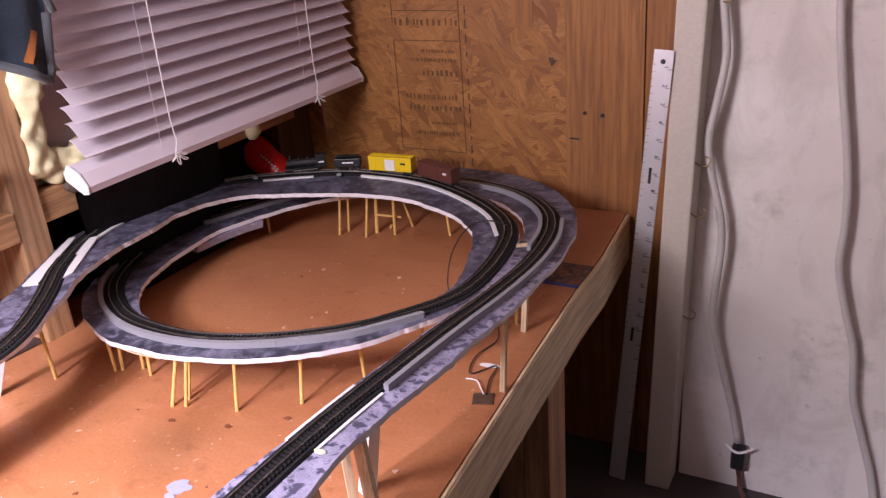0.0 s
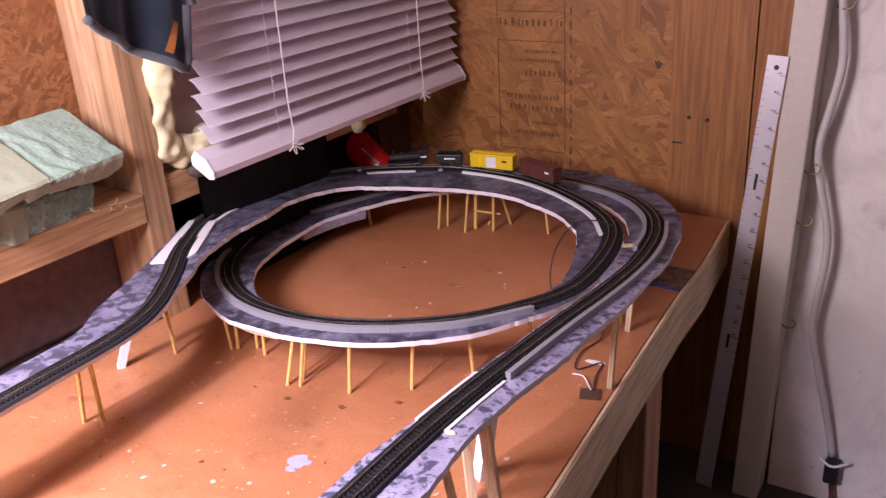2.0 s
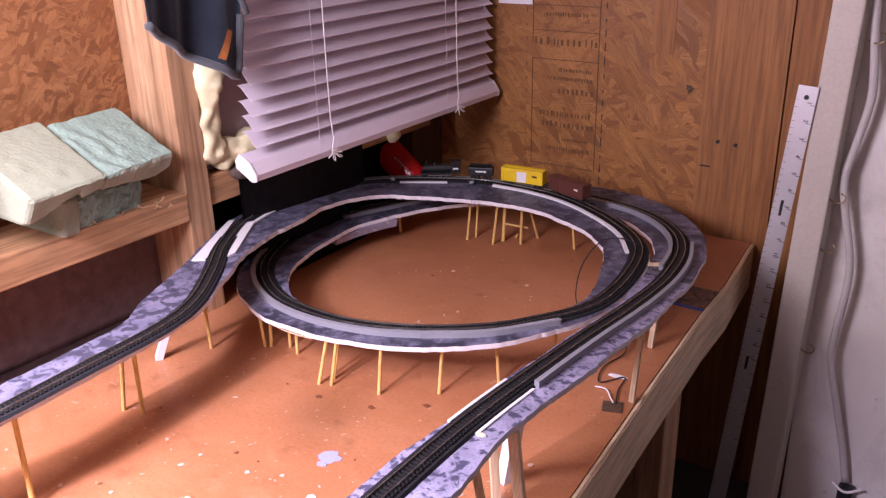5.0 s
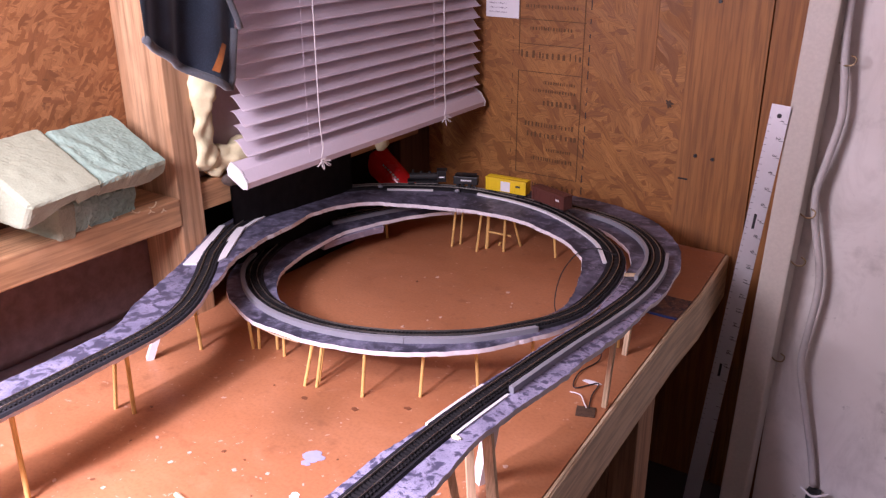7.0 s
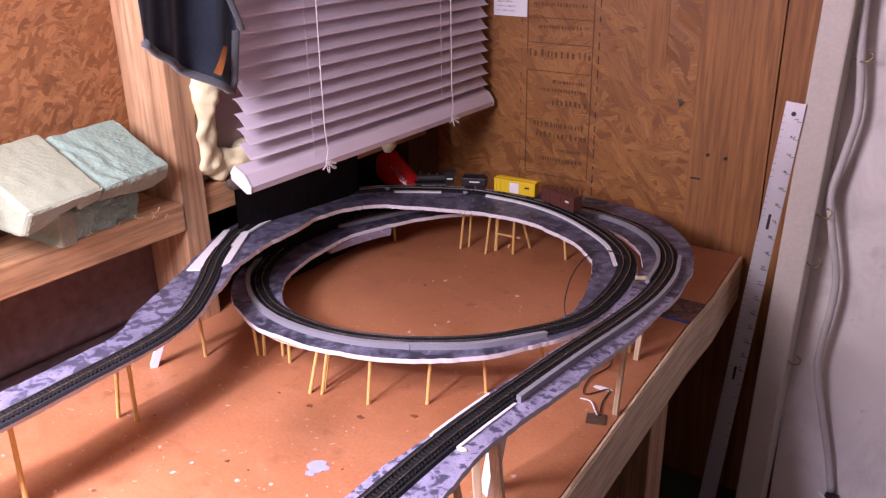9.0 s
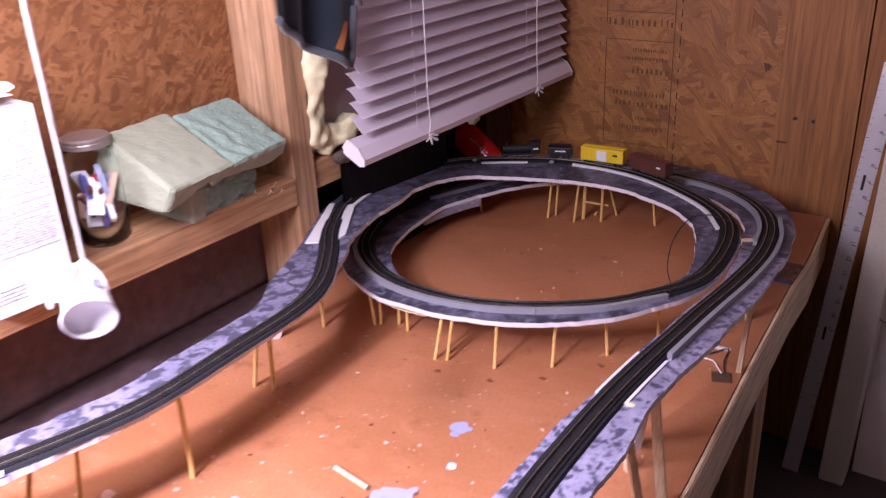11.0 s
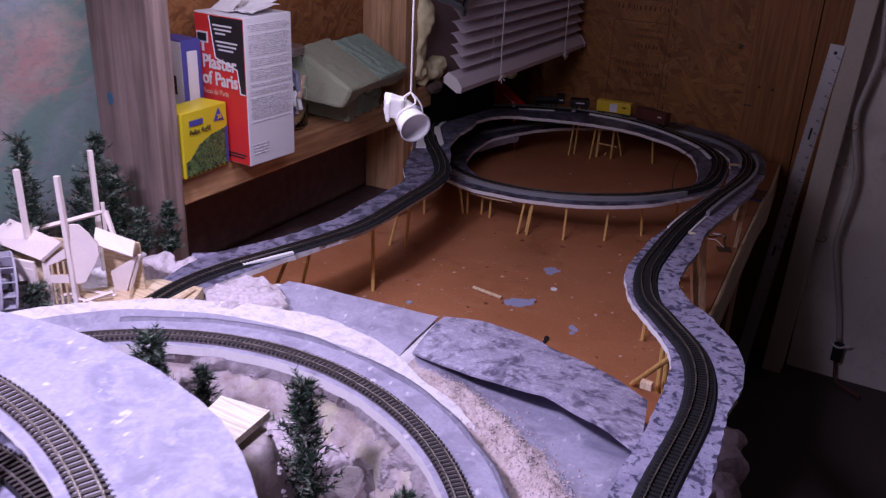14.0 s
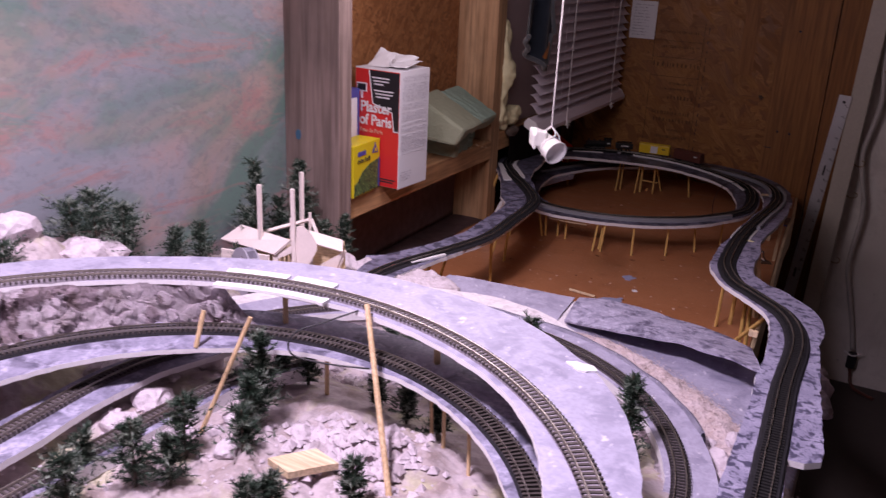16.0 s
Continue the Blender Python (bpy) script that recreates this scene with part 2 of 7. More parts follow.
def wall_paint():
    m, nt, b = nodes_of("grubby_white_wall_paint")
    v = coords(nt)
    big, mid_n, fine = noise_tex(nt, v, 3.2, 5, 0.6), noise_tex(nt, v, 15, 6, 0.65), noise_tex(nt, v, 120, 3)
    c = mix(nt, ramp(nt, big, [(0.35, 0), (0.7, 1)]), (0.72, 0.66, 0.60), (0.88, 0.84, 0.79))
    c = mix(nt, ramp(nt, mid_n, [(0.56, 0), (0.72, 0.4)]), c, (0.3, 0.26, 0.22))
    c = mix(nt, ramp(nt, noise_tex(nt, v, 42, 4, 0.7), [(0.66, 0), (0.76, 0.5)]), c, (0.2, 0.17, 0.15))
    c = mix(nt, ramp(nt, noise_tex(nt, coords(nt, (1.6, 1, 0.8)), 6.5, 7, 0.68, 0.8), [(0.50, 0), (0.72, 0.45)]), c, (0.40, 0.36, 0.31))
    nt.links.new(c, b.inputs["Base Color"])
    b.inputs["Roughness"].default_value = 0.6
    bumped(nt, b, fine, 0.12)
    return m


def cloth(name, colour):
    m, nt, b = nodes_of(name)
    v = coords(nt)
    weave = noise_tex(nt, v, 900, 2)
    big = noise_tex(nt, v, 40, 4)
    c = mix(nt, big, tuple(k * 0.55 for k in colour), colour)
    c = mix(nt, ramp(nt, weave, [(0.5, 0), (0.7, 0.4)]), c, tuple(min(1, k * 2 + 0.01) for k in colour))
    nt.links.new(c, b.inputs["Base Color"])
    b.inputs["Roughness"].default_value = 0.95
    b.inputs["Sheen Weight"].default_value = 0.3
    bumped(nt, b, weave, 0.5, 0.0008)
    return m


def see_through(name, colour, rough=0.05, ior=1.45):
    m, nt, b = nodes_of(name)
    b.inputs["Base Color"].default_value = (*colour, 1)
    b.inputs["Transmission Weight"].default_value = 1.0
    b.inputs["Roughness"].default_value = rough
    b.inputs["IOR"].default_value = ior
    return m


TABLE = table_paint()
PINE_Y = wood("pale_pine_lengthwise", (0.80, 0.65, 0.44), (0.72, 0.56, 0.35), "y", stain=0.08)
PINE_Z = wood("pine_stud", (0.64, 0.405, 0.225), (0.42, 0.235, 0.115), "z", stain=0.3, bump=0.4)
PINE_SHELF = wood("pine_blocking", (0.66, 0.38, 0.185), (0.42, 0.215, 0.097), "y", stain=0.4, bump=0.4)
GREY_STUD = wood("weathered_grey_stud", (0.315, 0.23, 0.205), (0.205, 0.143, 0.125), "z", stain=0.45, knots=False, grain=0.8)
PLANK = wood("reddish_plank", (0.37, 0.158, 0.041), (0.285, 0.113, 0.028), "z", grain=1.2, knots=False, stain=0.2)
DARK_WOOD = wood("dark_old_wood", (0.14, 0.085, 0.05), (0.08, 0.045, 0.028), "z", stain=0.4)
OSB_END = osb("strand_board_golden", (0.45, 0.205, 0.052), (0.315, 0.130, 0.030), (0.135, 0.046, 0.012), "y", 0.32)
OSB_SIDE = osb("strand_board_red_brown", (0.38, 0.170, 0.064), (0.25, 0.096, 0.032), (0.105, 0.038, 0.014), "x", 0.38)
BACKDROP = backdrop_paint()
WALL = wall_paint()
TRIM = plain("old_white_trim_paint", (0.60, 0.55, 0.47), 0.55, var=0.3, scale=12, bump=0.1)
CONCRETE = plain("dark_floor", (0.055, 0.042, 0.038), 0.8, scale=6)
# tone of the unseen ceiling, picked for the fill light it bounces
CEILING = plain("bounce_ceiling", (0.56, 0.51, 0.48), 0.8, scale=4)
ROADBED = dabbed("dabbed_lilac_paint", (0.375, 0.355, 0.495), (0.275, 0.26, 0.375), (0.045, 0.043, 0.085), 112, 0.455)
ROADBED_WALL = dabbed("dabbed_grey_lilac_paint", (0.235, 0.222, 0.32), (0.155, 0.148, 0.22), (0.045, 0.043, 0.072), 72, 0.49)
ROADBED_LOOP = mottled("dabbed_slate_paint", (0.24, 0.23, 0.32), (0.125, 0.12, 0.18), (0.03, 0.03, 0.05), 24)
SNOW_PAINT = mottled("pale_lilac_paint", (0.435, 0.412, 0.53), (0.365, 0.345, 0.455), (0.235, 0.222, 0.31), 24, low=0.33, high=0.52, flecks=0.8)
FLAP = mottled("worn_blue_grey_paint", (0.50, 0.475, 0.61), (0.34, 0.32, 0.43), (0.10, 0.09, 0.145), 40, low=0.38, high=0.53)
ROADBED_PALE = mottled("dabbed_mid_lilac_paint", (0.46, 0.44, 0.58), (0.28, 0.265, 0.37), (0.09, 0.085, 0.13), 26, low=0.36, high=0.56)
FOAM_EDGE = plain("white_foam_board", (0.76, 0.73, 0.76), 0.7, var=0.2, scale=60)
TIE = plain("black_sleeper_plastic", (0.016, 0.015, 0.016), 0.6, var=0.4, scale=90, spread=0.3, spec=0.2)
BROWN_TIE = plain("brown_sleeper_plastic", (0.062, 0.050, 0.046), 0.55, var=0.4, scale=90, spread=0.4)
RAIL = plain("nickel_silver_rail", (0.50, 0.46, 0.42), 0.42, 1.0, var=0.2, scale=70, bump=0.02)
BRIGHT_RAIL = plain("polished_nickel_rail", (0.62, 0.57, 0.52), 0.42, 1.0, var=0.2, scale=70, bump=0.02)
DARK_TIE = plain("dark_sleeper_plastic", (0.030, 0.025, 0.026), 0.55, var=0.4, scale=90, spread=0.4, spec=0.3)
PALE_GRIT = plain("pale_lilac_grit", (0.27, 0.24, 0.275), 0.9, var=0.8, scale=140, fine=900, bump=0.6)
GRIT = plain("brown_grey_grit", (0.125, 0.105, 0.112), 0.9, var=0.8, scale=140, fine=900, bump=0.6)
BED = plain("black_cork_bed", (0.018, 0.017, 0.020), 0.9, var=0.5, scale=120, bump=0.5, spec=0.15)
GREY_STRIP = plain("light_grey_strip", (0.27, 0.27, 0.30), 0.55, var=0.2, scale=50)
WHEEL_GREY = plain("grey_lilac_card", (0.36, 0.34, 0.41), 0.6, var=0.3, scale=60)
WHITE_PLASTIC = plain("white_styrene", (0.78, 0.77, 0.78), 0.45, var=0.12, scale=60)
BAMBOO = wood("bamboo", (0.80, 0.52, 0.17), (0.68, 0.41, 0.12), "z", grain=3, knots=False)
DOWEL = wood("pale_dowel", (0.66, 0.48, 0.29), (0.56, 0.38, 0.21), "z", grain=3, knots=False)
BALSA = wood("balsa", (0.74, 0.58, 0.38), (0.62, 0.45, 0.27), "z", grain=2.5, knots=False)
PALE_PLANK = wood("whitened_plank", (0.80, 0.73, 0.60), (0.72, 0.64, 0.50), "x", grain=2.5, knots=False)
BALSA_FLAT = wood("balsa_sheet", (0.76, 0.62, 0.42), (0.66, 0.50, 0.31), "x", grain=2.5, knots=False)
CREVICE = plaster("weathered_rock", (0.40, 0.32, 0.36), (0.13, 0.09, 0.085), 60, 0.42, 0.60)
SNOW = plaster("plaster_ground", (0.455, 0.39, 0.41), (0.25, 0.19, 0.17), 24, 0.44, 0.62, moss=0.75)
# whiter copy of the ground plaster, with the bulb's strong light in its colour
LIT_PLASTER = plaster("lit_white_plaster", (0.72, 0.675, 0.71), (0.47, 0.40, 0.42), 30, 0.52, 0.8)
ROCK = plaster("plaster_rock", (0.58, 0.51, 0.56), (0.27, 0.22, 0.22), 40, 0.5, 0.7)
GRAVEL = plaster("pinkish_gravel", (0.55, 0.46, 0.47), (0.34, 0.25, 0.22), 70, 0.45, 0.7)
NEEDLE = plain("dark_green_needles", (0.022, 0.046, 0.027), 0.6, var=0.5, scale=60, spread=0.3)
NEEDLE_TIP = plain("frosted_green_tips", (0.20, 0.235, 0.19), 0.6, var=0.4, scale=60)
TWIG = plain("brown_wire", (0.07, 0.05, 0.035), 0.7)
SLAT = plain("white_vinyl", (0.74, 0.67, 0.75), 0.42, var=0.12, scale=8, bump=0.03)
CORD = plain("white_cord", (0.80, 0.77, 0.76), 0.8, var=0.1)
GREEN_FOAM = plain("green_flower_foam", (0.36, 0.39, 0.275), 0.95, var=0.35, scale=24, fine=400, bump=0.4)
MINT_FOAM = plain("cut_mint_foam", (0.30, 0.415, 0.335), 0.95, var=0.35, scale=45, fine=260, bump=0.45)
SPRAY = plain("yellow_spray_foam", (0.84, 0.77, 0.47), 0.5, var=0.3, scale=60, bump=0.35)
NAVY = cloth("navy_terry", (0.040, 0.056, 0.085))
GREY_CLOTH = cloth("grey_binding", (0.075, 0.08, 0.09))
ORANGE = cloth("orange_stripe_cloth", (0.55, 0.19, 0.04))
RED = plain("red_plastic", (0.72, 0.02, 0.02), 0.25, var=0.15, bump=0.02)
PAPER = plain("white_paper", (0.76, 0.75, 0.78), 0.8, var=0.08)
INK = plain("black_ink", (0.02, 0.02, 0.022), 0.7, var=0.1)
GREY_INK = printed("grey_print", (0.74, 0.72, 0.76), (0.30, 0.28, 0.33), 520)
FADED_INK = plain("faded_brown_ink", (0.13, 0.062, 0.02), 0.8, var=0.3, scale=120)
BOX_RED = plain("red_carton", (0.62, 0.03, 0.03), 0.4, var=0.1, bump=0.03)
BOX_BLACK = plain("black_carton", (0.02, 0.018, 0.022), 0.4, var=0.1, bump=0.03)
BOX_WHITE = plain("white_carton", (0.70, 0.68, 0.72), 0.45, var=0.08, bump=0.03)
BOX_YELLOW = plain("yellow_carton", (0.66, 0.53, 0.015), 0.4, var=0.1, bump=0.03)
BOX_BLUE = plain("blue_carton", (0.07, 0.07, 0.30), 0.45, var=0.1, bump=0.03)
LEAF_PRINT = mottled("printed_leaves", (0.30, 0.40, 0.14), (0.10, 0.17, 0.05), (0.02, 0.03, 0.015), 120)
WALL_CORD = plain("grimy_white_cable", (0.60, 0.56, 0.53), 0.55, var=0.3, scale=20)
CUP = plain("white_paper_cup", (0.80, 0.79, 0.77), 0.6, var=0.08)
JAR = see_through("jar_glass", (0.93, 0.97, 0.95), 0.04)
TIN_LID = plain("dull_tin_lid", (0.40, 0.34, 0.31), 0.4, 0.6)
STEEL = plain("brushed_steel_rule", (0.66, 0.66, 0.68), 0.38, 0.55, var=0.15, scale=30)
BRASS = plain("brass_hook", (0.35, 0.26, 0.15), 0.35, 1.0)
RUBBER = plain("black_rubber", (0.015, 0.015, 0.018), 0.5)
CAR_YELLOW = plain("yellow_car_plastic", (0.78, 0.55, 0.01), 0.4, var=0.1)
CAR_BROWN = plain("oxide_brown_plastic", (0.11, 0.035, 0.025), 0.45, var=0.2)
BLACK = plain("black_engine_paint", (0.012, 0.012, 0.013), 0.4)
BLUE_TAPE = plain("blue_tape", (0.03, 0.07, 0.28), 0.5)
LILAC_SPOT = plain("dried_lilac_paint", (0.33, 0.34, 0.50), 0.5, var=0.2, scale=90)
PALE_SPOT = plain("dried_pale_paint", (0.60, 0.40, 0.31), 0.5, var=0.3, scale=120)
DARK_SPOT = plain("dark_glue_stain", (0.19, 0.07, 0.032), 0.35, var=0.3, scale=120)
# browns for the shaded wall and tabletop under the shelf, bounce light included
SHADED_WALL = plain("shaded_wall_brown", (0.31, 0.19, 0.19), 0.7, var=0.8, scale=16, fine=60, bump=0.3)
SHADED_TABLE = plain("shaded_table_brown", (0.15, 0.092, 0.09), 0.6, var=0.8, scale=16, fine=60, bump=0.3)
# near-black that stands in for the shade below the window
SHADE_BLACK = plain("black_shade_sheet", (0.012, 0.009, 0.010), 0.6, var=0.5, scale=14, fine=60, bump=0.3, spec=0.25)
OLD_FOAM = plain("dusty_brown_foam", (0.11, 0.08, 0.065), 0.9, var=0.6, scale=50, bump=0.4)
MILL_WHITE = plain("whitened_balsa", (0.78, 0.68, 0.64), 0.7, var=0.2, scale=40, fine=260)
TEAL = plain("dried_teal_paint", (0.05, 0.12, 0.20), 0.5)
WINDOW_BOARD = plain("grey_mauve_board", (0.40, 0.31, 0.31), 0.8, scale=10)
GLASS_DARK = see_through("window_glass", (0.9, 0.95, 0.95), 0.02)


# ------------------------------------------------------------------ building helpers
def origin_of(ob):
    place = Vector((0, 0, 0))
    while ob is not None:
        place += ob.location
        ob = ob.parent
    return place


def mesh_of(name, bm, material, smooth=False):
    me = bpy.data.meshes.new(name)
    bm.normal_update()
    bm.to_mesh(me)
    bm.free()
    for m in material if isinstance(material, (list, tuple)) else [material]:
        me.materials.append(m)
    if smooth:
        me.shade_smooth()
    return me


def part(name, bm, material, parent=None, label="", smooth=False):
    """Links a bmesh, drawn in the world's coordinates, as one mesh object under a thing or part."""
    if parent is not None:
        bmesh.ops.translate(bm, verts=bm.verts, vec=-origin_of(parent))
    ob = new(name, mesh_of(name, bm, material, smooth))
    ob.parent = parent
    return tagged(ob, label=label)


def thing(name, place, label, category, group="", kind=""):
    ob = new(name)
    ob.empty_display_size = 0.01
    ob.location = place
    return tagged(ob, label, category, group, kind)


def single(name, bm, material, label, category, group="", kind="", smooth=False):
    """A thing of one mesh, its origin at the middle of its base."""
    xs, ys, zs = zip(*(v.co for v in bm.verts))
    base = Vector(((min(xs) + max(xs)) / 2, (min(ys) + max(ys)) / 2, min(zs)))
    bmesh.ops.translate(bm, verts=bm.verts, vec=-base)
    ob = new(name, mesh_of(name, bm, material, smooth))
    ob.location = base
    return tagged(ob, label, category, group, kind)


def box(bm, lo, hi, bevel=0.0, m=None, mat=0):
    lo, hi = Vector(lo), Vector(hi)
    made = bmesh.ops.create_cube(bm, size=1.0, matrix=Matrix.Translation((lo + hi) / 2) @ Matrix.Diagonal((*(hi - lo), 1)))
    verts = made["verts"]
    if bevel:
        edges = list({e for v in verts for e in v.link_edges})
        done = bmesh.ops.bevel(bm, geom=edges, offset=bevel, segments=2, affect="EDGES", profile=0.6)
        verts = list({v for f in done["faces"] for v in f.verts} | {v for v in verts if v.is_valid})
    if m is not None:
        bmesh.ops.transform(bm, matrix=m, verts=verts)
    if mat:
        for f in {f for v in verts for f in v.link_faces}:
            f.material_index = mat
    return verts


def boxed(lo, hi, bevel=0.0, m=None):
    bm = bmesh.new()
    box(bm, lo, hi, bevel, m)
    return bm


def rod(bm, a, b, r1, r2=None, sides=8, caps=True):
    a, b = Vector(a), Vector(b)
    d = b - a
    m = Matrix.Translation((a + b) / 2) @ d.to_track_quat("Z", "Y").to_matrix().to_4x4()
    return bmesh.ops.create_cone(bm, cap_ends=caps, segments=sides, radius1=r1, radius2=r1 if r2 is None else r2, depth=d.length, matrix=m)["verts"]


def rodded(a, b, r1, r2=None, sides=8):
    bm = bmesh.new()
    rod(bm, a, b, r1, r2, sides)
    return bm


def lathe(bm, profile, centre, sides=24, m=None):
    """Turns rows of (radius, height) round the upright axis."""
    rings = []
    for r, z in profile:
        rings.append([bm.verts.new((r * math.cos(2 * math.pi * k / sides), r * math.sin(2 * math.pi * k / sides), z)) for k in range(sides)])
    for a, b in zip(rings, rings[1:]):
        for k in range(sides):
            bm.faces.new((a[k], a[(k + 1) % sides], b[(k + 1) % sides], b[k]))
    verts = [v for ring in rings for v in ring]
    bmesh.ops.transform(bm, matrix=Matrix.Translation(centre) @ (m or Matrix()), verts=verts)
    return verts


def step01(a, b, x):
    t = min(1.0, max(0.0, (x - a) / (b - a)))
    return t * t * (3 - 2 * t)


def smooth_line(points, step=0.006):
    """Glides through rows of any width (Catmull-Rom), sampled evenly along x, y, z."""
    p = np.array(points, float)
    ext = np.vstack([2 * p[0] - p[1], p, 2 * p[-1] - p[-2]])
    out = []
    for i in range(1, len(ext) - 2):
        a, b, c, d = ext[i - 1 : i + 3]
        n = max(2, int(np.linalg.norm(c[:3] - b[:3]) / step))
        for t in np.arange(n) / n:
            out.append(0.5 * (2 * b + (c - a) * t + (2 * a - 5 * b + 4 * c - d) * t * t + (3 * b - a - 3 * c + d) * t ** 3))
    out.append(p[-1])
    return np.array(out)


def even(line, step):
    s = np.r_[0, np.cumsum(np.linalg.norm(np.diff(line[:, :3], axis=0), axis=1))]
    at = np.arange(0, s[-1], step)
    return np.stack([np.interp(at, s, c) for c in line.T], 1)


def frames_of(line):
    t = np.gradient(line[:, :3], axis=0)
    t /= np.linalg.norm(t, axis=1)[:, None]
    left = np.stack([-t[:, 1], t[:, 0], 0 * t[:, 0]], 1)
    left /= np.linalg.norm(left, axis=1)[:, None]
    return t, left


def tube(bm, line, r, sides=6, closed=True):
    line = np.array(line, float)
    t = np.gradient(line, axis=0)
    rings = []
    side = Vector((0.31, 0.87, 0.38))
    for p, d in zip(line, t):
        d = Vector(d).normalized()
        side = (side - d * side.dot(d)).normalized()
        up = d.cross(side)
        rings.append([bm.verts.new(Vector(p) + r * (math.cos(2 * math.pi * k / sides) * side + math.sin(2 * math.pi * k / sides) * up)) for k in range(sides)])
    for a, b in zip(rings, rings[1:]):
        for k in range(sides):
            bm.faces.new((a[k], a[(k + 1) % sides], b[(k + 1) % sides], b[k]))
    if closed:
        bm.faces.new(list(reversed(rings[0])))
        bm.faces.new(rings[-1])
    return bm


def tubed(points, r, step=0.006, sides=6):
    return tube(bmesh.new(), smooth_line(points, step), r, sides)


def sweep(bm, line, section, mats=None):
    """Sweeps a closed section of (to the left, up) along a line; the section may be a function of the row."""
    t, left = frames_of(line)
    rings = []
    for p, n in zip(line, left):
        sec = section(p) if callable(section) else section
        rings.append([bm.verts.new(Vector(p[:3]) + Vector(n) * u + Vector((0, 0, w))) for u, w in sec])
    k = len(rings[0])
    for a, b in zip(rings, rings[1:]):
        for i in range(k):
            f = bm.faces.new((a[i], a[(i + 1) % k], b[(i + 1) % k], b[i]))
            if mats:
                f.material_index = mats[i]
    e0, e1 = bm.faces.new(list(reversed(rings[0]))), bm.faces.new(rings[-1])
    if mats:
        e0.material_index = e1.material_index = mats[1]
    return bm


def ragged(p, seed, size, scale=55.0):
    return size * noise.noise(Vector((p[0] * scale, p[1] * scale, seed)))


def board(name, line, label, paint, thick=0.006, rough=0.004, seed=1.0):
    """A strip of foam board: painted top, white cut edges. Rows: x, y, z of the top, width to the left, to the right."""
    def section(p):
        l = p[3] + ragged(p, seed, rough * 0.7, 19) + ragged(p, seed + 7, rough * 0.35, 75) + ragged(p, seed + 17, rough * 0.2, 260)
        r = p[4] + ragged(p, seed + 3, rough * 0.7, 19) + ragged(p, seed + 9, rough * 0.35, 75) + ragged(p, seed + 19, rough * 0.2, 260)
        return [(-r, 0), (-r, -thick), (l, -thick), (l, 0)]
    bm = sweep(bmesh.new(), line, section, [1, 1, 1, 0])
    bmesh.ops.recalc_face_normals(bm, faces=bm.faces)
    return single(name, bm, [paint, FOAM_EDGE], label, "roadbed")


def sleeper_mesh(name, material):
    bm = boxed((-0.0011, -0.0085, 0), (0.0011, 0.0085, 0.0018))
    return mesh_of(name, bm, material)


def track(line, label, tie_material, lift=0.0, singles=0, bed=True, wash=None):
    """Rails on sleepers along a line. singles: how many sleepers from the start are objects of their own."""
    line = line[:, :3] + np.array([0, 0, lift])
    whole = thing("model_railway_track", tuple(line[len(line) // 2]), label, "railway track")
    if bed:
        w = 0.0135 if bed is True else bed
        part("track_bed", sweep(bmesh.new(), line, [(-w, 0), (w, 0), (w - 0.002, 0.0025), (0.002 - w, 0.0025)]), BED, whole, "black cork strip")
    if wash is not None:
        part("tie_strip", sweep(bmesh.new(), line, [(-0.0078, 0.0), (0.0078, 0.0), (0.0066, 0.0035), (-0.0066, 0.0035)]), wash, whole, "gritty ballast between the sleepers")
    for side in (-0.0048, 0.0048):
        h0, h1 = 0.0043, 0.0062
        bm = sweep(bmesh.new(), line, [(side - 0.00042, h0), (side + 0.00042, h0), (side + 0.00042, h1), (side - 0.00042, h1)])
        bmesh.ops.recalc_face_normals(bm, faces=bm.faces)
        part("rail", bm, BRIGHT_RAIL if wash is PALE_GRIT else RAIL, whole)
    posts = even(line, 0.0047)
    t, left = frames_of(posts)
    one = sleeper_mesh("sleeper", tie_material)
    base = origin_of(whole)
    verts, faces = [], []
    for i, (p, d) in enumerate(zip(posts, t)):
        a = math.atan2(d[1], d[0])
        if i < singles:
            ob = new("sleeper", one)
            ob.parent = whole
            ob.matrix_basis = Matrix.Translation(Vector(p) - base + Vector((0, 0, 0.0026))) @ Matrix.Rotation(a, 4, "Z")
            continue
        n = len(verts)
        c, s = math.cos(a), math.sin(a)
        for x, y, z in [(u, v, w) for u in (-0.0011, 0.0011) for v in (-0.0085, 0.0085) for w in (0.0026, 0.0044)]:
            verts.append((p[0] - base.x + c * x - s * y, p[1] - base.y + s * x + c * y, p[2] - base.z + z))
        faces += [tuple(n + k for k in f) for f in ((1, 5, 7, 3), (0, 1, 3, 2), (4, 6, 7, 5), (0, 4, 5, 1), (2, 3, 7, 6))]
    if verts:
        me = bpy.data.meshes.new("sleeper_strip")
        me.from_pydata(verts, [], faces)
        me.materials.append(tie_material)
        ob = new("sleeper_strip", me)
        ob.parent = whole
        tagged(ob, kind="stuff")
    return whole


def strip(points, wide, high, material, label, name="edging_strip", group="", lift=0.0):
    line = smooth_line(points, 0.008)
    line[:, 2] += lift
    bm = sweep(bmesh.new(), line, [(-wide / 2, 0), (wide / 2, 0), (wide / 2, high), (-wide / 2, high)])
    bmesh.ops.recalc_face_normals(bm, faces=bm.faces)
    return single(name, bm, material, label, "strip", group)


